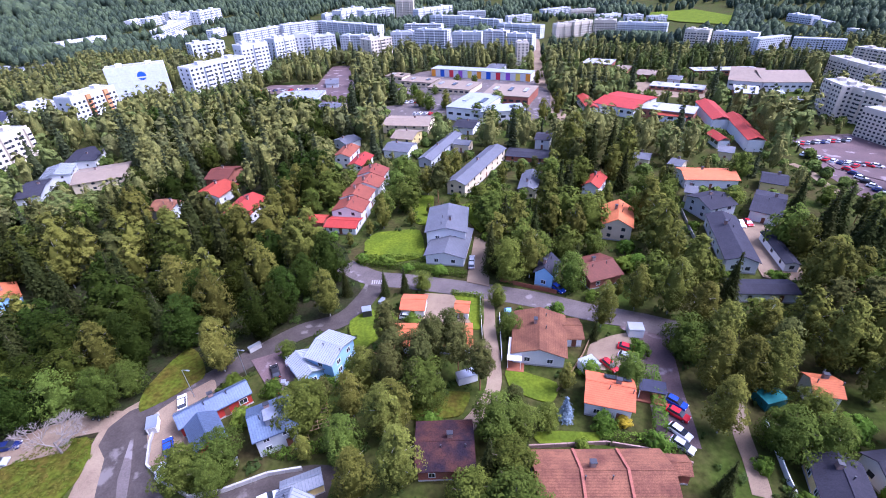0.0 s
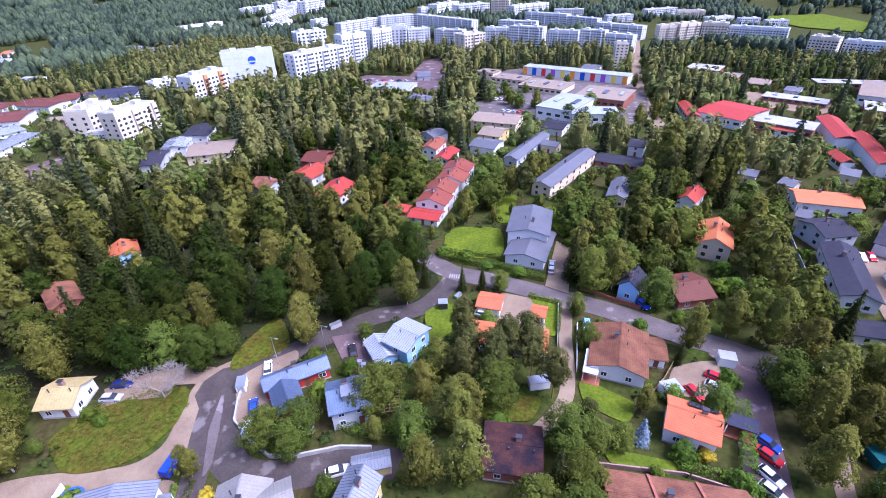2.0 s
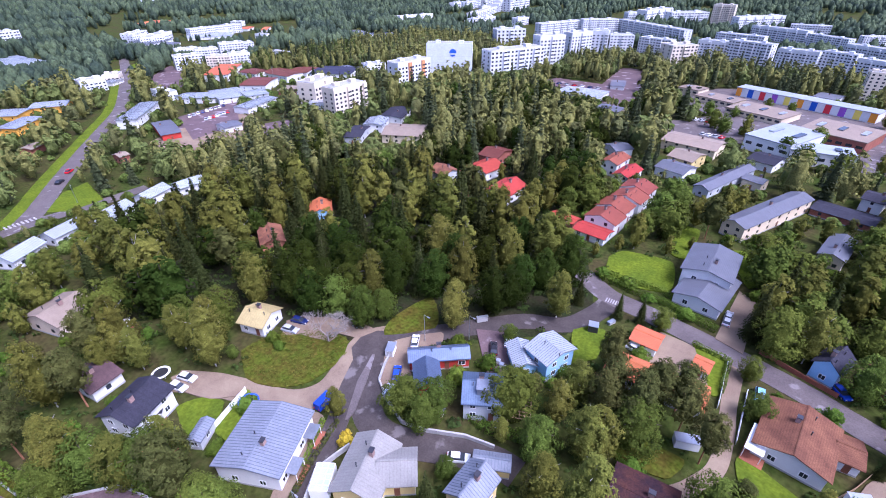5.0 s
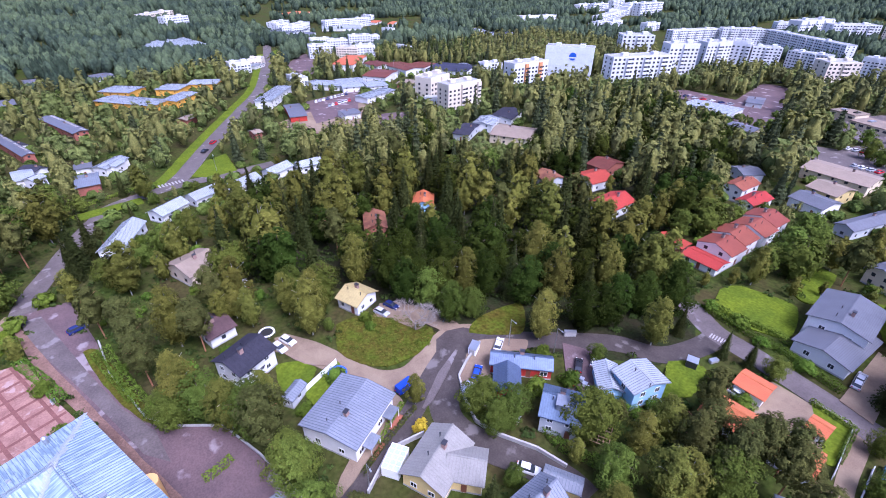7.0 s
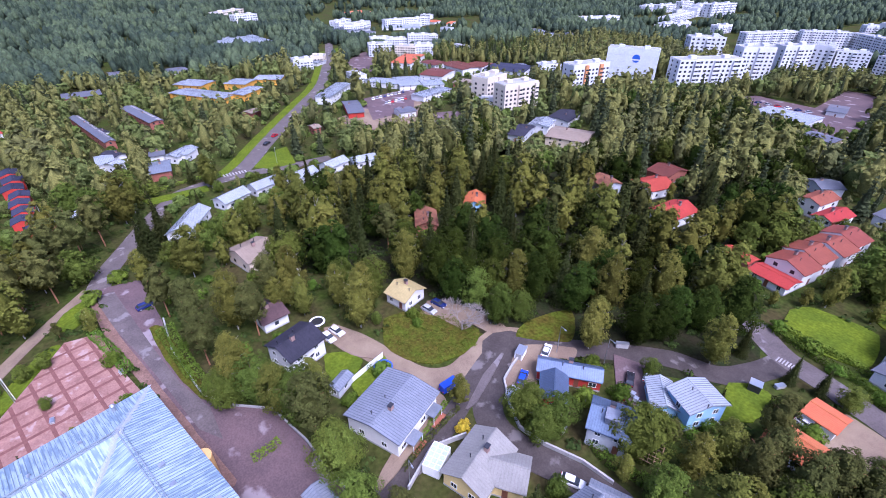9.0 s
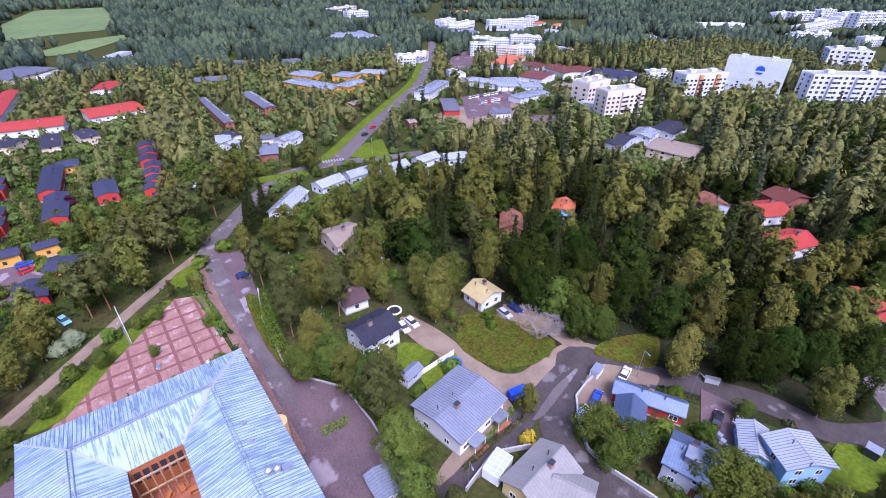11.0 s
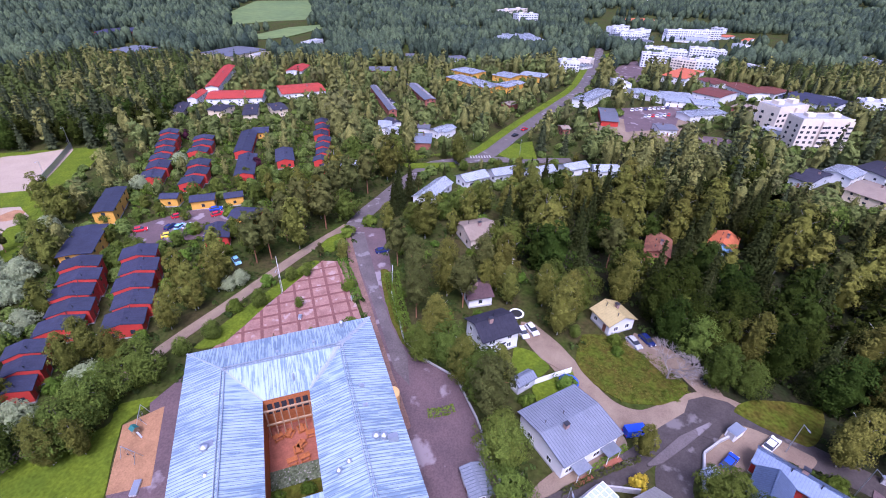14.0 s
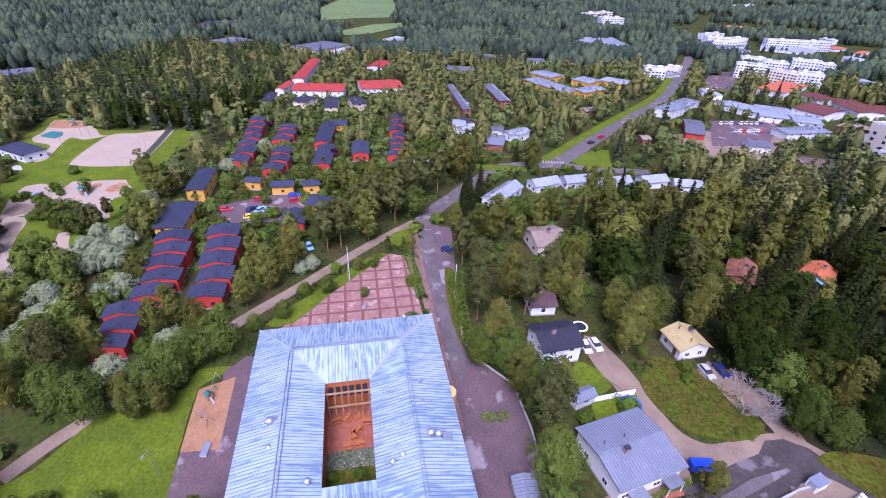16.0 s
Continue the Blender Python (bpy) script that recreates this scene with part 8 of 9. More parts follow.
climbing_frame(-76.1, -67.8, 60, 'climbing frame with a teal roof and slide', 0.5)
swing_set(-71.4, -66.1, 70, 'small steel swing frame on the playground')
climbing_frame(-216.7, -223.5, 20, 'climbing tower in the sand park')
climbing_frame(-151.0, -160.3, 60, 'wooden play tower in the sand park')
swing_set(-153.4, -171.4, 10, 'steel swing set in the sand park')
container(-145.3, -172.5, 10, 3.0, 2.0, 2.2, M_WOOD, 'small timber hut in the sand park', 'hut')
pole(-204.8, -208.5, 8.0, 'slim steel street lamp', True)
pole(-227.3, -180.4, 8.0, 'slim steel street lamp', True)
pole(-186.7, -161.4, 8.0, 'slim steel street lamp', True)
pole(-213.0, -202.4, 8.0, 'slim steel street lamp', True)
pole(-72.7, 51.4, 8.0, 'slim steel street lamp', True)
canopy(-99.8, 2.6, -35, 4.2, 2.4, 2.5, ROOF['felt_dark'], 'black flat porch canopy beside a white house')
conservatory(-62.9, 13.8, -55, 5.0, 3.2, 2.5, 'white framed conservatory against a yellow house')
canopy(-7.0, 68.1, 86, 7.0, 3.0, 2.6, M_TRIM, 'white terrace awning beside a brown-roofed house', 'awning')
container(-17.0, 60.8, 25, 4.2, 2.0, 2.1, PAINT['white'], 'white caravan parked under pines', 'caravan')
pole(-252.4, 149.5, 20.0, 'slim steel lighting mast', True)
pole(-253.1, 147.1, 16.0, 'slim steel lighting mast', True)
pole(-323.7, 177.8, 14.0, 'slim steel lighting mast', True)
pole(-220.0, -173.8, 10.0, 'slim steel lighting mast', True)
pole(-181.6, -195.2, 10.0, 'slim steel lighting mast', True)
pole(-204.3, -203.8, 10.0, 'slim steel lighting mast', True)
pole(-118.3, -53.1, 8.0, 'slim steel lighting mast', True)
motorbike(-89.2, 44.5, 30)
motorbike(-88.0, 44.6, 40)
canopy(19.5, 60.1, -10, 5.0, 3.2, 2.6, ROOF['felt_blue'], 'dark flat canopy beside an orange-roofed house')
container(-54.1, 55.8, 15, 0.8, 0.8, 1.0, M_TRIM, 'white plastic bin in a paved yard', 'bin')
container(-52.8, 55.5, 15, 0.8, 0.8, 1.0, M_TRIM, 'white plastic bin in a paved yard', 'bin')
container(-55.3, 56.3, 15, 0.8, 0.8, 1.0, M_TRIM, 'white plastic bin in a paved yard', 'bin')
container(-43.4, 79.7, 20, 2.2, 2.0, 2.0, M_DARKMETAL, 'dark garden playhouse on a lawn', 'playhouse')
container(-40.9, 84.9, 70, 2.0, 0.9, 0.8, M_FOUND, 'grey garden swing seat on a lawn', 'swing_bench')
container(-57.5, 37.4, 15, 3.2, 1.6, 1.2, M_WOOD, 'weathered timber woodpile beside bushes', 'woodpile')
canopy(-130.2, 7.6, -20, 6.0, 3.0, 2.6, M_FOUND, 'pale terrace canopy of a house among trees')
container(39.1, 80.6, 10, 1.2, 0.8, 1.0, M_FOUND, 'grey waste bin at the lane', 'bin')
container(40.8, 82.7, 10, 1.2, 0.8, 1.0, M_FOUND, 'grey waste bin at the lane', 'bin')
container(40.9, 79.8, 10, 1.2, 0.8, 1.0, M_FOUND, 'grey waste bin at the lane', 'bin')
hedge([(-48.4, 59.3), (-45.2, 58.3), (-41.7, 57.8)], 1.5, 2.4, 'bright green shrubs beside a blue house')
hedge([(-73.5, 22.1), (-70.9, 17.5), (-68.3, 13.1)], 0.9, 0.8, 'low clipped hedge along the lane')
hedge([(-7.5, 138.2), (-18.7, 145.2), (-29.4, 149.4)], 1.2, 1.4, 'green hedge behind a lawn')


def crown_broad(h, wide, low, clumps, leaves, size, rng, narrow=1.0, fine=False, clump=1.0):
    """Clumps spread over an uneven egg; sprays face outwards and up."""
    zz = rng.uniform(-1, 1, clumps)
    ang = rng.uniform(0, 6.2832, clumps)
    swell = np.sqrt(np.clip(1 - np.abs(zz) ** 2.4, 0.02, 1)) * (1 - 0.30 * narrow * np.clip(zz, 0, 1))
    r = rng.uniform(0.5, 1.0, clumps) ** 0.55
    shape = 1 + 0.20 * np.sin(3 * ang + rng.uniform(0, 6)) + 0.12 * np.sin(2 * ang + 3 * zz)
    mid, half = h * (low + 1) / 2, h * (1 - low) / 2
    c = np.stack([np.cos(ang) * wide * swell * r * shape, np.sin(ang) * wide * swell * r * shape, zz * half * rng.uniform(0.88, 1.0, clumps)], 1)
    d = unit(np.stack([np.cos(ang) * swell, np.sin(ang) * swell, zz * 0.8 + 0.15], 1))
    c[:, 2] += mid
    cr = wide * clump * rng.uniform(0.15, 0.32, (clumps, 1))
    dd = np.repeat(d, leaves, 0)
    o = unit(rng.normal(size=(clumps * leaves, 3)) + dd * 0.6 + np.array([0, 0, 0.4]))
    p = np.repeat(c, leaves, 0) + o * np.repeat(cr, leaves, 0) * rng.uniform(0.6, 1.25, (clumps * leaves, 1))
    n = unit(o * 0.6 + dd * 0.6 + np.array([0, 0, 0.25]) + rng.normal(size=p.shape) * 0.24)
    return (leaf_tris if fine else leaf_quads)(p, n, size, rng)


def crown_spruce(h, wide, low, rings_n, size, rng, fine=False):
    """Whorls of drooping boughs on a cone."""
    pts, nor = [], []
    for i in range(rings_n):
        f = i / (rings_n - 1)
        z, reach = h * (low + (0.985 - low) * f), wide * (1 - f) ** 0.85 + 0.12
        arms = max(4, int(13 * (1 - f) + 4))
        for a in range(arms):
            ang = 6.2832 * (a + rng.uniform(-0.35, 0.35)) / arms + i
            rr = reach * rng.uniform(0.72, 1.12)
            m = max(2, int(rr / (size * 0.8)))
            s = (np.arange(m) + 0.7) / m
            x = np.stack([np.cos(ang) * rr * s, np.sin(ang) * rr * s, z - 0.42 * rr * s ** 1.6 + rng.normal(size=m) * 0.12], 1)
            x[:, :2] += rng.normal(size=(m, 2)) * 0.22 * s[:, None]
            pts.append(x)
            nor.append(np.tile([np.cos(ang) * 0.55, np.sin(ang) * 0.55, 1.0], (m, 1)) + rng.normal(size=(m, 3)) * 0.35)
    return (leaf_tris if fine else leaf_quads)(np.concatenate(pts), unit(np.concatenate(nor)), size, rng)


def lump(sides, levels, pointed):
    """A closed, uneven crown of unit height."""
    v = []
    for z, r in levels:
        for s in range(sides):
            a = 6.2832 * (s + 0.5 * (len(v) // sides % 2)) / sides
            k = r * rng.uniform(0.72, 1.25)
            v.append((math.cos(a) * k, math.sin(a) * k, z + rng.uniform(-0.05, 0.05)))
    f = [(i * sides + s, i * sides + (s + 1) % sides, (i + 1) * sides + (s + 1) % sides, (i + 1) * sides + s) for i in range(len(levels) - 1) for s in range(sides)]
    return np.array(v), np.array(f)


ROUND = ((0.0, 0.14), (0.25, 0.28), (0.5, 0.31), (0.75, 0.22), (0.92, 0.05))
CROWN = ((0.12, 0.2), (0.48, 0.29), (0.84, 0.18), (1.0, 0.01))
POINTED = ((0.0, 0.15), (0.2, 0.22), (0.55, 0.15), (0.95, 0.01))


def with_core(q, f, h, w, low, pointed=False):
    """Adds the dense inner mass of a crown behind its sprays."""
    v, g = lump(6, POINTED if pointed else ROUND, pointed)
    reach = 0.22 if pointed else 0.31
    thin = 0.52 if pointed else 0.64
    v = v * np.array([w * thin / reach, w * thin / reach, h * (1 - low) * 0.86]) + np.array([0, 0, h * (low + 0.04)])
    if f.shape[1] == 3:
        g = np.concatenate([g[:, :3], g[:, [0, 2, 3]]])
    return np.concatenate([q, v]), np.concatenate([f, g + len(q)])


def trunk_mesh(h, r, mat, limbs, low, spread, rng):
    bm = bmesh.new()
    bend = rng.normal(size=2) * 0.25
    tube(bm, r, r * 0.75, -0.2, h * 0.35, 8, 0, 0, bend[0] * 0.3, bend[1] * 0.3)
    tube(bm, r * 0.75, r * 0.4, h * 0.35 - 0.05, h * 0.7, 7, bend[0] * 0.3, bend[1] * 0.3, bend[0] * 0.7, bend[1] * 0.7)
    tube(bm, r * 0.4, 0.03, h * 0.7 - 0.05, h * 0.95, 6, bend[0], bend[1])
    for k in range(limbs):
        a, z = k * 2.4 + rng.uniform(0, 0.6), h * (low + (0.8 - low) * k / max(limbs, 1))
        tube(bm, r * 0.3, 0.03, z, z + h * 0.14, 5, 0, 0, math.cos(a) * spread * 0.8, math.sin(a) * spread * 0.8)
    return mesh_of(bm, mat, "trunk")


SPEC = {  # height, crown half width
    "birch": (18.0, 4.0), "broad": (12.5, 4.9), "alder": (14.5, 4.5), "spruce": (19.0, 3.5), "pine": (17.0, 3.5), "bush": (2.6, 1.7), "willow": (5.5, 3.2), "blue_spruce": (6.0, 1.7), "golden": (2.4, 1.5), "plum": (5.0, 2.2)}
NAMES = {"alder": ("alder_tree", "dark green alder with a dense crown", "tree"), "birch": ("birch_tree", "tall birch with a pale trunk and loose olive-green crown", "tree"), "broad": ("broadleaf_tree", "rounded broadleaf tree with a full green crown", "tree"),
         "spruce": ("spruce_tree", "dark green spruce with drooping boughs", "tree"), "pine": ("pine_tree", "pine with an orange trunk and a high crown", "tree"),
         "bush": ("bush", "rounded green garden bush", "bush"), "blue_spruce": ("blue_spruce_tree", "small silver-blue garden spruce", "tree"), "golden": ("golden_bush", "golden yellow garden bush", "bush"), "plum": ("plum_tree", "dark purple-leaved plum tree", "tree"), "willow": ("willow_tree", "silver-grey willow with a spreading crown", "tree")}
MASTERS = {}


def area_points(pts, n):
    c = cells(pts)
    spots_in = []
    while len(spots_in) < n:
        x, y = rng.uniform(min(p[0] for p in pts), max(p[0] for p in pts)), rng.uniform(min(p[1] for p in pts), max(p[1] for p in pts))
        i, j = int((x - GRID_X) / CELL) - c[0].start, int((y - GRID_Y) / CELL) - c[1].start
        if 0 <= i < c[2].shape[0] and 0 <= j < c[2].shape[1] and c[2][i, j]:
            spots_in.append((x, y))
    return spots_in


def master(kind_of, h, w, close):
    """Trunk and crown of one tree; close trees carry smaller and more numerous sprays."""
    many, per, k = (165, 26, 0.22) if close else (70, 22, 0.42)
    if kind_of == "birch":
        q, fcs = crown_broad(h, w, 0.10, many, per, k, rng, 1.5, True, 0.85 if close else 1.0)
        tr = trunk_mesh(h, 0.17, M_BIRCHBARK, 7, 0.25, w, rng)
    elif kind_of in ("broad", "alder"):
        q, fcs = crown_broad(h, w, 0.05, many, per, k, rng, 1.0, True, 0.85 if close else 1.0)
        tr = trunk_mesh(h, 0.22, M_BARK, 8, 0.2, w, rng)
    elif kind_of == "spruce":
        q, fcs = crown_spruce(h, w, 0.06, 34 if close else 24, 0.26 if close else 0.46, rng, True)
        tr = trunk_mesh(h, 0.2, M_BARK, 0, 0.2, w, rng)
    elif kind_of == "blue_spruce":
        q, fcs = crown_spruce(h, w, 0.03, 22, 0.19, rng, True)
        tr = trunk_mesh(h, 0.1, M_BARK, 0, 0.2, w, rng)
    elif kind_of == "pine":
        q, fcs = crown_broad(h, w, 0.34, int(many * 0.8), per, k, rng, 1.1, True, 0.9)
        tr = trunk_mesh(h, 0.2, M_PINEBARK, 8, 0.45, w, rng)
    elif kind_of == "willow":
        q, fcs = crown_broad(h, w, 0.08, 110, 26, 0.22, rng, 1.0, True)
        tr = trunk_mesh(h, 0.2, M_BARK, 8, 0.15, w, rng)
    else:
        q, fcs = crown_broad(h, w, 0.0, 60 if close else 30, 24, 0.15 if close else 0.26, rng, 1.0, True)
        tr = trunk_mesh(h, 0.07, M_BARK, 5, 0.1, w, rng)
    q, fcs = with_core(q, fcs, h, w, 0.34 if kind_of == "pine" else 0.08, "spruce" in kind_of)
    return tr, raw_mesh("crown", q, fcs, LEAF[kind_of])


for kind_of, (h, w) in SPEC.items():
    MASTERS[kind_of] = [[master(kind_of, h, w, close) for _ in range(4)] for close in (True, False)]
    MASTERS[kind_of + "_n"] = 0


def tree(kind_of, x, y, tall, label="", wide=1.0):
    """One tree of its own: an empty with trunk and crown."""
    i = MASTERS[kind_of + "_n"]
    MASTERS[kind_of + "_n"] = i + 1
    tr, cr = MASTERS[kind_of][0 if math.hypot(x + 18, y + 11) < 112 else 1][i % 4]
    name, words, cat = NAMES[kind_of]
    t = thing(name, x, y, 0, 137.5 * i % 360, label or words, cat, {"bush": "garden bushes"}.get(kind_of, "trees of the suburb"))
    k = tall / SPEC[kind_of][0]
    t.scale = (k * wide * (0.92 + 0.16 * ((i * 0.618) % 1)), k * wide * (0.92 + 0.16 * ((i * 0.377) % 1)), k)
    part("trunk", tr, None, t)
    part("crown", cr, None, t)
    return t


PLANTED = []


def grown(kind_of, x, y, tall):
    PLANTED.append((x, y))
    return tree(kind_of, x, y, tall * (1.18 if tall > 6 else 1.0))


grown("spruce", -179.4, 21.8, 13.0)
grown("spruce", -177.7, 26.7, 14.0)
grown("birch", -185.2, 18.1, 11.0)
grown("broad", -160.8, -2.5, 8.0)
grown("willow", -124.5, -130.7, 5.6)
grown("willow", -117.3, -129.1, 5.6)
grown("willow", -114.1, -118.6, 5.6)
grown("willow", -123.5, -122.6, 6.0)
grown("willow", -145.3, -130.6, 6.0)
grown("broad", -128.8, -143.8, 9.0)
grown("broad", -129.6, -150.4, 8.0)
grown("broad", -109.5, -135.2, 9.0)
grown("broad", -105.5, -135.5, 8.0)
grown("broad", -103.8, -124.0, 9.0)
grown("broad", -134.3, -158.8, 6.0)
grown("broad", -94.8, -128.1, 8.0)
grown("birch", -161.9, -143.3, 12.0)
grown("birch", -154.2, -134.4, 12.0)
grown("willow", -96.0, -121.6, 6.0)
grown("alder", -111.6, 48.4, 12.0)
grown("alder", -102.2, 47.0, 11.0)
grown("alder", -96.1, 49.1, 11.0)
grown("spruce", -114.3, 55.3, 15.0)
grown("alder", -105.7, 56.9, 13.0)
grown("birch", -93.6, 55.0, 13.0)
grown("alder", -90.5, 59.1, 12.0)
grown("spruce", -85.9, 64.8, 15.0)
grown("alder", -81.7, 66.1, 12.0)
grown("alder", -122.0, 57.3, 13.0)
grown("birch", -71.4, 61.6, 11.0)
grown("alder", -88.0, 45.5, 8.0)
grown("pine", -123.8, -0.3, 13.0)
grown("birch", -122.8, 5.4, 14.0)
grown("pine", -113.5, -6.0, 13.0)
grown("broad", -136.5, 6.6, 11.0)
grown("alder", -132.4, 15.4, 12.0)
grown("spruce", -150.0, 9.5, 15.0)
grown("pine", 66.2, 80.0, 14.0)
grown("pine", 59.0, 79.4, 14.0)
grown("spruce", 48.6, 71.7, 13.0)
grown("birch", 35.7, 61.6, 13.0)
grown("broad", 75.7, 88.4, 11.0)
grown("broad", -60.5, 268.0, 8.0)
grown("broad", -54.5, 261.9, 8.0)
grown("birch", -44.5, 261.8, 10.0)
grown("broad", -68.0, 291.6, 7.0)
grown("broad", -15.3, 267.1, 8.0)
grown("broad", -25.2, 240.0, 8.0)
grown("broad", -17.4, 230.3, 9.0)
grown("broad", -4.4, 230.3, 9.0)
grown("birch", 9.0, 239.9, 10.0)
grown("birch", 17.1, 250.0, 12.0)
grown("spruce", 23.5, 239.8, 13.0)
grown("broad", -81.1, 292.0, 7.0)
grown("birch", -97.1, 268.6, 12.0)
grown("spruce", -99.0, 256.7, 13.0)
grown("broad", -44.2, 327.6, 6.0)
grown("broad", -55.9, 296.9, 6.0)
grown("broad", -32.3, 327.0, 6.0)
grown("birch", 10.0, 321.7, 8.0)
grown("birch", -97.8, -12.9, 13.0)
grown("broad", -94.9, -10.2, 9.0)
grown("broad", -84.6, -3.5, 11.0)
grown("broad", -70.5, -1.3, 9.0)
grown("birch", -147.4, -16.3, 13.0)
grown("pine", -122.9, -18.2, 13.0)
grown("pine", -109.4, -17.6, 12.0)
grown("birch", -103.7, 16.1, 14.0)
grown("birch", -114.4, 14.5, 11.0)
grown("broad", -62.7, 33.5, 8.0)
grown("broad", -57.6, 37.0, 8.0)
grown("broad", -57.6, 33.4, 7.0)
grown("birch", -72.0, 24.4, 7.0)
grown("pine", -34.7, 67.4, 12.0)
grown("pine", -24.7, 62.8, 12.0)
grown("pine", -20.7, 66.2, 12.0)
grown("pine", -26.4, 58.0, 13.0)
grown("pine", -31.7, 55.3, 12.0)
grown("birch", -29.1, 46.9, 12.0)
grown("birch", -38.2, 49.9, 10.0)
grown("broad", -37.4, 41.6, 8.0)
grown("broad", -25.0, 54.2, 10.0)
grown("birch", -69.9, 58.7, 12.0)
grown("birch", -52.6, 78.5, 12.0)
grown("pine", -24.2, 62.7, 13.0)
grown("pine", -18.9, 62.1, 12.0)
grown("pine", -31.3, 59.5, 12.0)
grown("pine", -26.3, 53.7, 10.0)
grown("pine", -14.1, 58.5, 11.0)
grown("birch", -30.4, 45.8, 12.0)
grown("birch", -26.0, 37.0, 13.0)
grown("birch", -32.8, 34.2, 11.0)
grown("spruce", -11.6, 38.2, 11.0)
grown("broad", -10.5, 47.8, 9.0)
grown("broad", -6.0, 48.0, 7.0)
grown("broad", -8.0, 38.9, 9.0)
grown("broad", -1.3, 50.7, 6.0)
grown("birch", -6.4, 111.2, 15.0)
grown("birch", -11.9, 106.5, 13.0)
grown("broad", 8.7, 125.9, 12.0)
grown("broad", 7.3, 94.6, 9.0)
grown("broad", -11.3, 86.1, 6.0)
grown("birch", 13.1, 79.8, 11.0)
grown("birch", 22.1, 86.8, 11.0)
grown("birch", 36.9, 94.7, 14.0)
grown("birch", 33.4, 117.7, 14.0)
grown("birch", 32.8, 77.8, 13.0)
grown("birch", 30.9, 62.6, 13.0)
grown("birch", 29.3, 52.5, 12.0)
grown("pine", 43.8, 66.7, 13.0)
grown("broad", 44.8, 54.6, 8.0)
grown("bush", 33.9, 45.9, 2.6)
grown("spruce", 44.5, 90.5, 13.0)
grown("spruce", 9.3, 100.0, 9.0)
grown("broad", -30.9, 90.7, 6.0)
grown("spruce", -40.6, 88.0, 7.0)
grown("spruce", -35.6, 89.6, 7.0)
grown("birch", -85.2, -0.9, 12.0)
grown("broad", -71.9, -1.5, 9.0)
grown("birch", -98.5, -12.9, 13.0)
grown("broad", -95.8, -16.1, 8.0)
grown("birch", -108.0, 18.7, 13.0)
grown("broad", -126.7, -48.6, 4.0)
grown("broad", -124.6, -52.1, 4.0)
grown("broad", -113.5, -57.0, 5.0)
grown("broad", -101.8, -64.0, 5.0)
grown("broad", -113.2, -47.2, 3.0)
grown("broad", -88.7, -72.3, 9.0)
grown("pine", -132.0, -23.8, 13.0)
grown("pine", -114.3, -17.7, 13.0)
grown("birch", -151.9, -15.1, 12.0)
grown("birch", -213.5, 48.5, 5.0)
grown("broad", -69.5, -93.9, 9.0)
grown("broad", -69.3, -86.9, 9.0)
grown("broad", -74.7, -105.0, 9.0)
grown("birch", -70.0, -78.6, 8.0)
grown("birch", -72.0, -74.4, 8.0)
grown("broad", -79.1, -77.3, 7.0)
grown("willow", -88.6, -115.7, 6.0)
grown("willow", -92.7, -114.0, 5.0)
grown("willow", -116.3, -123.4, 6.0)
grown("willow", -122.0, -123.0, 5.0)
grown("willow", -110.4, -122.0, 5.0)
grown("willow", -78.0, -90.4, 5.0)
grown("willow", -88.0, -84.6, 4.0)
grown("broad", -106.3, -131.3, 6.0)
grown("broad", -131.4, -143.4, 7.0)
grown("broad", -100.9, -119.8, 6.0)
grown("birch", -111.4, -72.4, 10.0)
grown("birch", -119.1, -69.7, 11.0)
grown("birch", -104.5, -75.0, 9.0)
grown("birch", -91.2, -89.3, 9.0)
grown("pine", -152.0, -55.3, 15.0)
grown("pine", -161.9, -50.2, 15.0)
grown("pine", -173.1, -43.5, 15.0)
grown("pine", -144.5, -58.7, 14.0)
grown("spruce", -168.5, -25.7, 14.0)
grown("spruce", -175.5, -22.3, 13.0)
grown("spruce", -163.9, -27.2, 12.0)
grown("willow", -146.4, -131.0, 5.0)
grown("birch", -154.8, -130.6, 11.0)
grown("blue_spruce", 2.3, 53.2, 6.0)
grown("golden", -66.3, 21.7, 2.4)
grown("golden", 12.9, 52.6, 2.0)
grown("plum", -122.1, 27.8, 6.0)
grown("bush", 52.1, 54.0, 4.4)
grown("bush", 49.8, 52.2, 4.0)
grown("bush", 26.6, 105.0, 4.0)
grown("bush", 23.1, 104.8, 4.0)
grown("bush", 9.1, 51.6, 3.4)
grown("broad", -146.4, -75.6, 6.0)
grown("bush", -148.6, -89.3, 3.4)
grown("bush", -144.3, -92.1, 3.2)
grown("bush", -161.2, -82.8, 3.0)
grown("broad", -142.3, -111.2, 5.0)
grown("willow", -83.1, -114.5, 6.0)
grown("willow", -122.5, -65.3, 3.5)
grown("willow", -121.2, -67.3, 3.0)
grown("pine", -135.0, -60.8, 14.0)
grown("pine", -132.6, -64.2, 14.0)
grown("birch", -183.9, -50.9, 14.0)
grown("pine", -179.6, -38.3, 15.0)
grown("birch", -159.7, -51.6, 13.0)
grown("pine", -167.3, -47.4, 15.0)
grown("birch", -211.9, -3.4, 11.0)
grown("birch", -209.2, -3.0, 11.0)
grown("birch", -149.6, -7.5, 8.0)
grown("birch", -120.9, 3.4, 10.0)
grown("birch", -115.2, 5.6, 10.0)
grown("birch", -120.1, 0.3, 9.0)
grown("broad", -96.7, 45.7, 9.0)
grown("broad", -90.0, 47.7, 8.0)
grown("broad", -104.2, 44.5, 9.0)
grown("broad", -86.5, 51.4, 7.0)
grown("broad", -103.0, 20.1, 3.5)
grown("bush", -100.8, 28.8, 2.5)
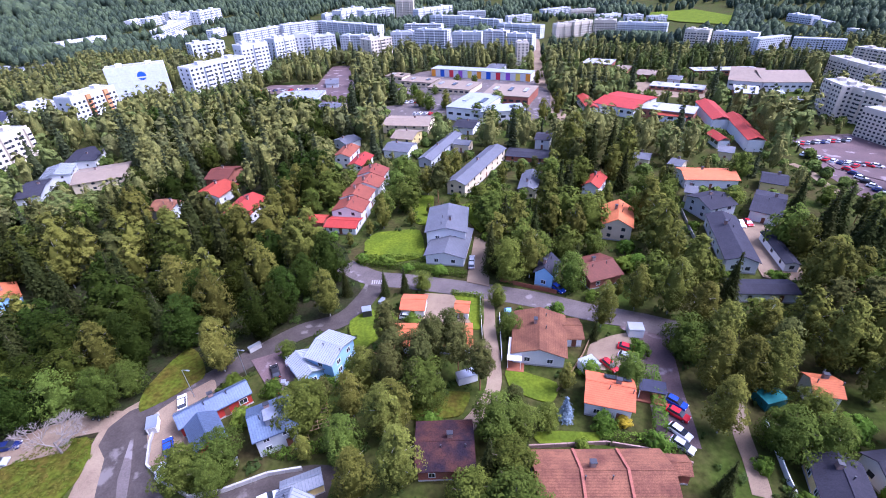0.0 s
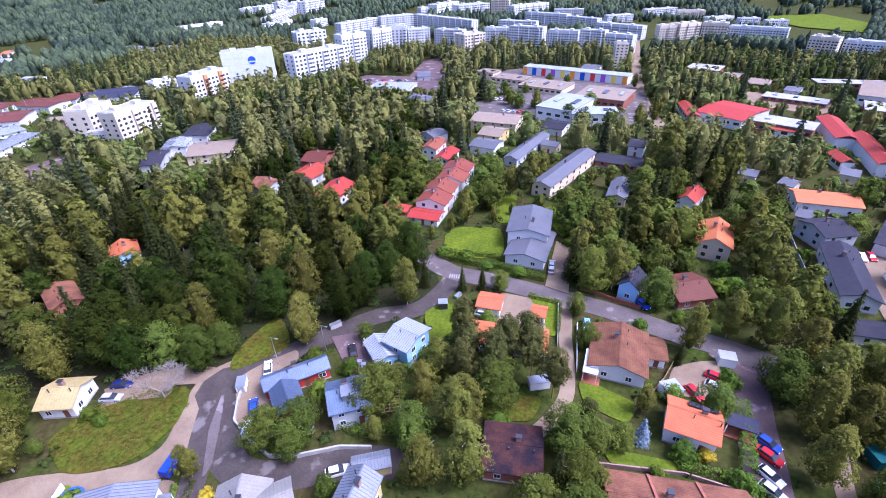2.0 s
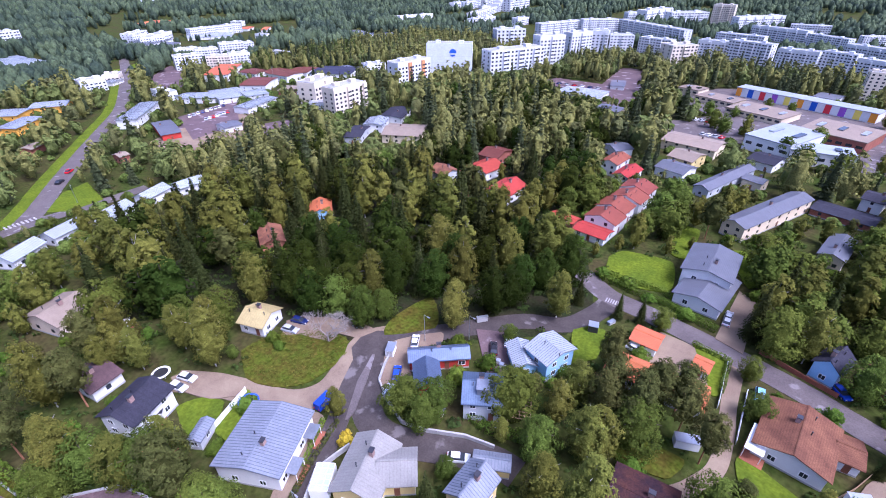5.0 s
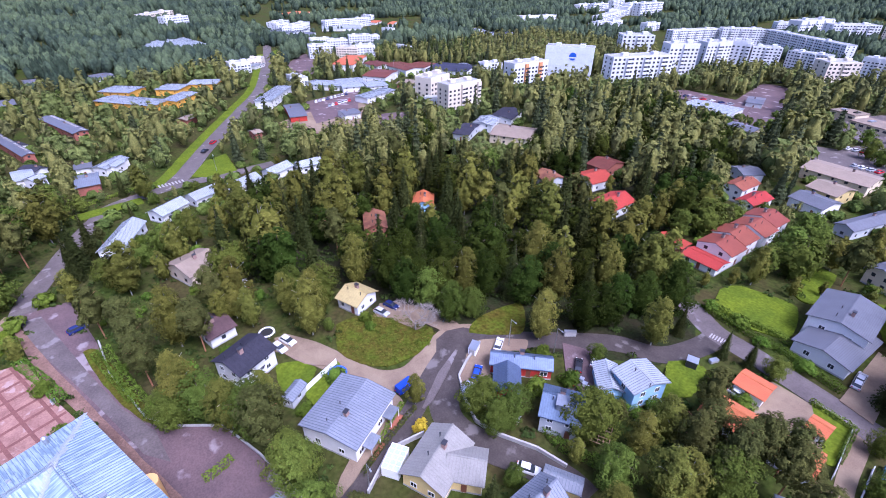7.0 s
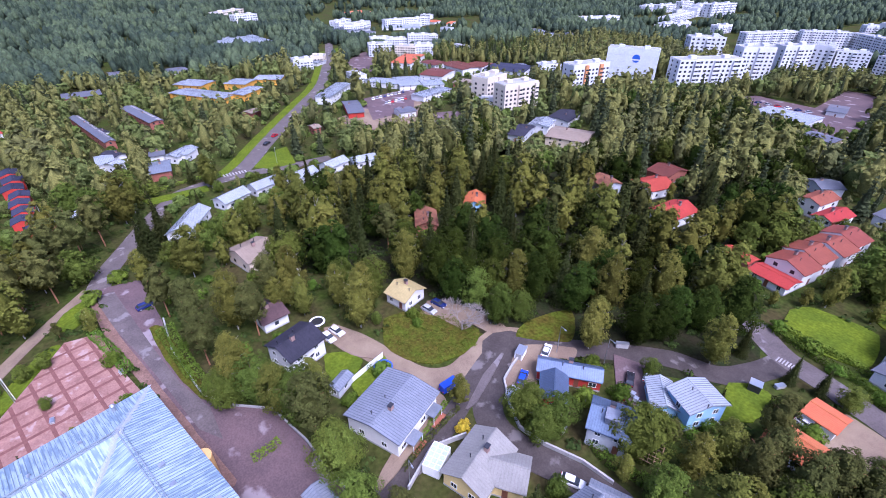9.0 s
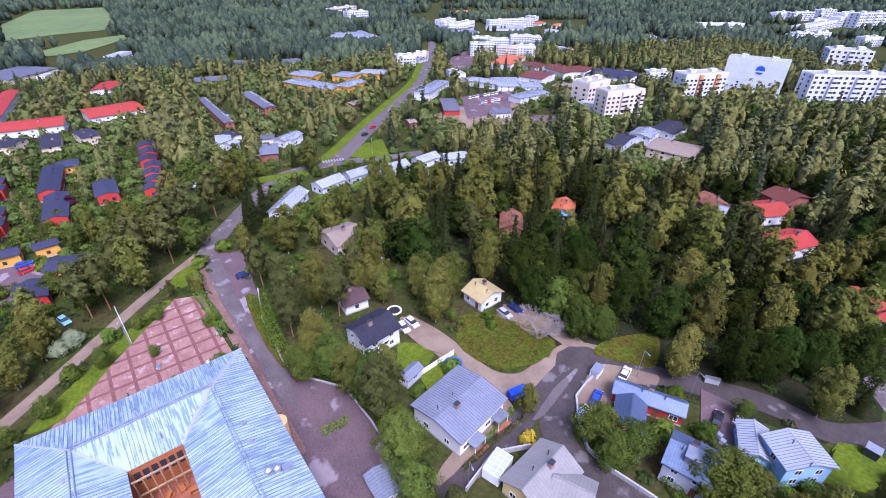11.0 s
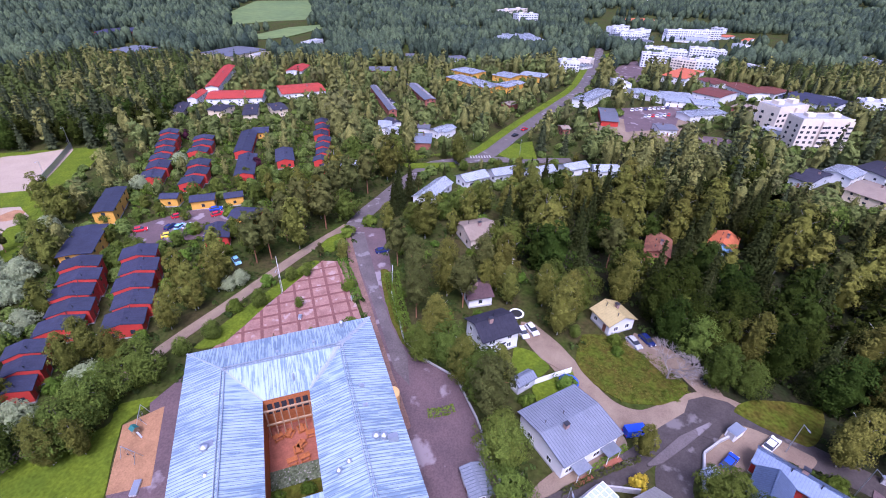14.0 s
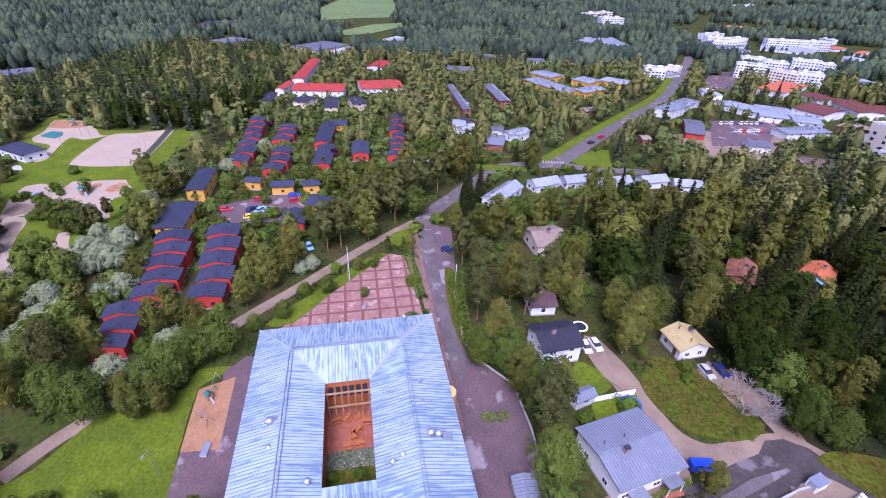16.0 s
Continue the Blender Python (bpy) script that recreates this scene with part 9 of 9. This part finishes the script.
grown("bush", -97.3, 28.2, 2.0)
grown("broad", -79.5, -77.2, 9.0)
grown("broad", -73.6, -77.7, 9.0)
grown("birch", -70.3, -78.4, 10.0)
grown("broad", -83.5, -76.3, 8.0)
grown("willow", -87.5, -83.4, 5.0)
grown("broad", -183.4, -87.1, 5.0)
grown("broad", -134.9, -100.9, 5.0)
grown("broad", -156.7, -120.4, 4.0)
grown("broad", -162.1, -106.4, 4.0)
grown("broad", -157.3, -95.5, 4.0)
grown("broad", -148.9, -84.5, 4.0)
grown("broad", -162.2, -83.1, 4.0)
grown("broad", -150.7, -142.6, 5.0)
grown("pine", -127.7, -138.0, 8.0)
grown("pine", -127.0, -132.7, 8.0)
grown("bush", -151.7, -172.3, 3.0)
grown("bush", -143.1, -169.5, 3.0)
grown("bush", -132.4, -161.1, 3.0)
grown("bush", -166.3, -177.6, 3.0)
grown("bush", -64.0, -38.5, 1.7)
grown("bush", -65.6, -33.8, 1.8)
grown("willow", -112.0, -108.5, 4.5)
grown("willow", -104.0, -107.8, 5.0)
grown("willow", -99.0, -109.2, 5.0)
grown("broad", -88.6, -108.1, 8.0)
grown("birch", -82.0, -96.4, 10.0)
grown("birch", -94.8, -87.5, 10.0)
grown("birch", -92.9, -80.2, 9.0)
grown("pine", -132.3, -139.3, 7.0)
grown("pine", -136.4, -137.9, 7.0)
grown("broad", -126.4, -139.7, 4.0)
grown("bush", -149.2, -168.0, 2.0)
grown("bush", -142.2, -177.6, 3.0)
grown("bush", -144.5, -176.4, 2.5)
grown("broad", -153.8, -161.5, 5.0)
grown("broad", -154.3, -119.1, 4.5)
grown("broad", -139.4, -103.2, 4.5)
grown("broad", -137.5, -105.9, 4.0)
grown("broad", -141.6, -90.6, 4.2)
grown("broad", -148.5, -87.6, 4.2)
grown("broad", -152.0, -78.1, 4.0)
grown("broad", -191.2, -87.0, 5.0)
grown("broad", -175.7, -76.8, 4.5)
grown("broad", -178.6, -84.1, 4.5)
grown("broad", -168.3, -98.3, 4.0)
grown("broad", -171.4, -95.3, 4.5)
grown("broad", -165.9, -113.1, 4.5)
grown("broad", -156.7, -110.6, 4.0)
grown("broad", -190.3, -65.6, 4.5)
grown("broad", -132.6, -88.9, 5.0)
grown("broad", -177.2, -117.5, 4.0)
grown("willow", -204.4, -119.0, 5.0)
grown("willow", -180.8, -122.9, 5.0)
grown("willow", -146.9, -132.1, 5.5)
grown("willow", -120.3, -67.6, 3.5)
grown("willow", -123.5, -65.5, 3.5)
grown("plum", -201.5, -86.2, 5.0)
grown("plum", -235.2, -130.2, 5.0)
grown("birch", -119.3, -78.7, 11.0)
grown("birch", -112.1, -72.1, 11.0)
grown("birch", -130.7, -73.9, 11.0)
grown("birch", -123.5, -69.6, 10.0)

# planted by cover: near trees are things of their own, the rest join into woods
NEAR = [(-60.0, 45.0), (-95.0, -15.0), (0.0, 75.0)]
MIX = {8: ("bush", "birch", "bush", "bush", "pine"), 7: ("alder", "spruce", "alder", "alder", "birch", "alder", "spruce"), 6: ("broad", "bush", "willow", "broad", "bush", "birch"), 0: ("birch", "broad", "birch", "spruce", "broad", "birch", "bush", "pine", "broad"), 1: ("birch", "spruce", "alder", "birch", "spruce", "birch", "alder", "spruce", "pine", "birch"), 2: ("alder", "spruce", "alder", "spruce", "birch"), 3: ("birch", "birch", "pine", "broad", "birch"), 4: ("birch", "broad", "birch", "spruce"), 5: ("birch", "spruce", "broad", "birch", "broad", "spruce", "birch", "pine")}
GAP = {8: 6.0, 7: 5.4, 6: 3.5, 0: 6.6, 1: 5.6, 2: 6.0, 3: 5.4, 4: 5.6, 5: 6.8}
RANK = {8: 0.6, 7: 1.0, 6: 0.95, 0: 0.95, 1: 1.0, 2: 1.0, 3: 0.9, 4: 0.95, 5: 0.8}
spots, buckets = [], {}


def fits(x, y, gap):
    i, j = int(x // 9), int(y // 9)
    for a in (i - 1, i, i + 1):
        for b in (j - 1, j, j + 1):
            for px, py, pg in buckets.get((a, b), ()):
                if (px - x) ** 2 + (py - y) ** 2 < ((gap + pg) / 2) ** 2:
                    return False
    return True


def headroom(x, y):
    """Trees stay low where a tall one would hide open ground or a roof from the camera."""
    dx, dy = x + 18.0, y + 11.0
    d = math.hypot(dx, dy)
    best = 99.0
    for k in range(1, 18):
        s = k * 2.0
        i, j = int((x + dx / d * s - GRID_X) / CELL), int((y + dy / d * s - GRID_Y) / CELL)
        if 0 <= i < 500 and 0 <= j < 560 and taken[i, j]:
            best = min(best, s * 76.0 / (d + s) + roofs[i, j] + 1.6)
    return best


for x, y in PLANTED:
    buckets.setdefault((int(x // 9), int(y // 9)), []).append((x, y, 4.5))
def shrink(d):
    return float(np.interp(d, (180, 260, 340, 430, 550, 900), (1.0, 0.92, 0.84, 0.76, 0.68, 0.6)))


for _ in range(75000):
    x, y = rng.uniform(-420, 330), rng.uniform(-300, 430)
    small = shrink(math.hypot(x + 18, y + 11))
    i, j = int((x - GRID_X) / CELL), int((y - GRID_Y) / CELL)
    c = int(cover[i, j])
    if taken[i, j] or rng.random() > RANK[c]:
        continue
    gap = GAP[c] * small * rng.uniform(0.8, 1.25)
    if not fits(x, y, gap):
        continue
    buckets.setdefault((int(x // 9), int(y // 9)), []).append((x, y, gap))
    kind_of = MIX[c][int(rng.integers(len(MIX[c])))]
    tall = SPEC[kind_of][0] * rng.uniform(0.72, 1.12) * (0.55 if c == 6 else 0.92 if c == 0 and kind_of != "bush" else 1.15 if c == 5 else 1.0) * small
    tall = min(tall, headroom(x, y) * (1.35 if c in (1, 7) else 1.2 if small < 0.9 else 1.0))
    if tall < 4.5 * small and kind_of != "bush":
        kind_of = "bush"
    if tall < 1.2:
        continue
    if kind_of == "bush":
        tall = min(tall, 3.4)
    spots.append((min(math.hypot(x - a, y - b) for a, b in NEAR), kind_of, x, y, tall))
spots.sort()
single = {}
joined = {}
for d, kind_of, x, y, tall in spots:
    if single.get(kind_of, 0) < {"birch": 190, "broad": 170, "alder": 130, "spruce": 130, "pine": 70, "bush": 95}.get(kind_of, 0):
        single[kind_of] = single.get(kind_of, 0) + 1
        tree(kind_of, x, y, tall)
    else:
        joined.setdefault(kind_of, []).append((x, y, tall))


def far_crown(kind_of, n, size):
    """A lighter crown: coarser sprays over the same outline."""
    if kind_of == "spruce":
        h, w = SPEC[kind_of]
        q, f = crown_spruce(h, 3.0, 0.05, 11, 0.85, rng)
    else:
        h, w = SPEC[kind_of]
        q, f = crown_broad(h, w, 0.08 if kind_of != "pine" else 0.3, n, 6, size, rng, 1.3)
    return with_core(q, f, h, w * 0.95, 0.3 if kind_of == 'pine' else 0.06, kind_of == 'spruce')


def wood_of(name, kind_of, places, mat, n=40, size=0.72, label=""):
    forms = [far_crown(kind_of, n, size) for _ in range(5)]
    vs, fs, base = [], [], 0
    for k, (x, y, tall, *z) in enumerate(places):
        q, f = forms[k % 5]
        a, s = rng.uniform(0, 6.28), tall / SPEC[kind_of][0]
        w = s * rng.uniform(0.85, 1.2)
        rot = np.array([[math.cos(a) * w, -math.sin(a) * w, 0], [math.sin(a) * w, math.cos(a) * w, 0], [0, 0, s]])
        vs.append(q @ rot.T + np.array([x, y, z[0] if z else 0.0]))
        fs.append(f + base)
        base += len(q)
    return tagged(new(name, raw_mesh(name, np.concatenate(vs), np.concatenate(fs), mat)), label, "trees", kind="stuff")


for kind_of, places in joined.items():
    close = [q for q in places if math.hypot(q[0] + 18, q[1] + 11) < 230]
    away = [q for q in places if math.hypot(q[0] + 18, q[1] + 11) >= 230]
    if close:
        wood_of("woods_of_" + kind_of, kind_of, close, LEAF_FAR[kind_of], label="farther %s trees between the houses" % kind_of)
    if away:
        wood_of("far_woods_of_" + kind_of, kind_of, away, LEAF_FAR[kind_of], 16, 1.15, "distant %s trees between the houses" % kind_of)

# undergrowth: low shrubs and weeds on all ground that is left to itself
low_forms = [crown_broad(1.0, 0.85, 0.0, 9, 5, 0.24, rng) for _ in range(6)]
vs, fs, base = [], [], 0
for k in range(8200):
    x, y = rng.uniform(-240, 110), rng.uniform(-145, 190)
    if not free(x, y):
        continue
    q, f = low_forms[k % 6]
    s, tall = rng.uniform(0.5, 1.7), rng.uniform(0.4, 1.5)
    vs.append(q * np.array([s, s, tall]) + np.array([x, y, -0.1]))
    fs.append(f + base)
    base += len(q)
tagged(new("undergrowth", raw_mesh("undergrowth", np.concatenate(vs), np.concatenate(fs), M_UNDER)), "low green shrubs and weeds on rough ground", "undergrowth", kind="stuff")
shrubs = [p for p in area_points([(-84, -84), (-130, -78), (-196, -56), (-262, -62), (-262, -128), (-224, -142), (-150, -124), (-112, -116), (-80, -104)], 1500) if free(*p)]
vs, fs, base = [], [], 0
for k, (x, y) in enumerate(shrubs):
    q, f = low_forms[k % 6]
    s, tall = rng.uniform(0.7, 1.6), rng.uniform(0.8, 2.0)
    vs.append(q * np.array([s, s, tall]) + np.array([x, y, -0.1]))
    fs.append(f + base)
    base += len(q)
tagged(new("garden_shrubs", raw_mesh("garden_shrubs", np.concatenate(vs), np.concatenate(fs), M_SHRUB)), "dense bright green shrubs between the terraces", "shrubs", kind="stuff")
weeds = area_points(MEADOW, 480)
vs, fs, base = [], [], 0
for k, (x, y) in enumerate(weeds):
    q, f = low_forms[k % 6]
    s, tall = rng.uniform(0.25, 0.75), rng.uniform(0.12, 0.4)
    vs.append(q * np.array([s, s, tall]) + np.array([x, y, 0.1]))
    fs.append(f + base)
    base += len(q)
tagged(new("meadow_weeds", raw_mesh("meadow_weeds", np.concatenate(vs), np.concatenate(fs), M_WEEDS)), "tufts of tall green and yellow weeds", "weeds", kind="stuff")

# the outer forest, to the ridges: lumpy crowns that grow coarser with distance
def far_limits(x, y):
    """How tall an outer tree may stand so that a far building behind it stays in the camera's view."""
    top = np.full(len(x), 99.0)
    d = np.hypot(x + 18, y + 11)
    ux, uy = (x + 18) / d, (y + 11) / d
    for bx, by, br, bh in OPEN_FAR:
        dx, dy = bx - x, by - y
        along, across = dx * ux + dy * uy, np.abs(dy * ux - dx * uy)
        top = np.where(np.hypot(dx, dy) < br * 0.8, 0.0, top)
        front = (along > 0) & (along < 60) & (across < br)
        top = np.where(front, np.minimum(top, 0.2 * bh + along * 76.0 / d + 1.5), top)
    return top


outer = {"mixed": [], "spruce": []}
for ring0, ring1, gap, grow in ((300, 520, 6.0, 0.85), (520, 850, 7.4, 0.82), (850, 1300, 10.5, 0.95), (1300, 2300, 24.0, 1.6), (2300, 4200, 60.0, 3.2)):
    count = int(0.55 * math.pi * (ring1 ** 2 - ring0 ** 2) / gap ** 2 * 0.8)
    rr = np.sqrt(rng.uniform(ring0 ** 2, ring1 ** 2, count))
    aa = rng.uniform(radians(40), radians(250), count)
    limit = far_limits(rr * np.cos(aa) - 40, rr * np.sin(aa) + 20)
    for r, a, top in zip(rr, aa, limit):
        x, y = r * math.cos(a) - 40, r * math.sin(a) + 20
        if top < 2.5:
            continue
        if (-420 < x < 330 and -300 < y < 430) or not free(x, y) or in_field(x, y):
            continue
        town = 380 < r < 1000 and (radians(58) < a < radians(126) or radians(146) < a < radians(166))
        if town and noise.noise((x * 0.012, y * 0.012, 4)) < -0.08:
            continue
        k = "spruce" if noise.noise((x * 0.02, y * 0.02, 9)) + rng.uniform(-0.5, 0.5) > 0.26 else "mixed"
        outer[k].append((x, y, min(15.0 * rng.uniform(0.7, 1.2) * grow, top), 1.0 if grow < 1.3 else 1.5, ground_height(r, r * math.cos(a), r * math.sin(a))))
for k, places in outer.items():
    forms = [lump(5, CROWN if k == "mixed" else POINTED, k) for _ in range(8)]
    vs, fs, base = [], [], 0
    for n_of, (x, y, tall, fat, z) in enumerate(places):
        q, f = forms[n_of % 8]
        a = rng.uniform(0, 6.28)
        w = tall * fat * rng.uniform(0.85, 1.25)
        rot = np.array([[math.cos(a) * w, -math.sin(a) * w, 0], [math.sin(a) * w, math.cos(a) * w, 0], [0, 0, tall]])
        vs.append(q @ rot.T + np.array([x, y, z]))
        fs.append(f + base)
        base += len(q)
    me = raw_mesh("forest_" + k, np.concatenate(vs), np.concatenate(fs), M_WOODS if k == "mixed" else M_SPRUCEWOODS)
    me.polygons.foreach_set("use_smooth", np.ones(len(me.polygons), bool))
    tagged(new("forest_" + k, me), "distant dense forest up to the wooded ridges", "forest", kind="stuff")
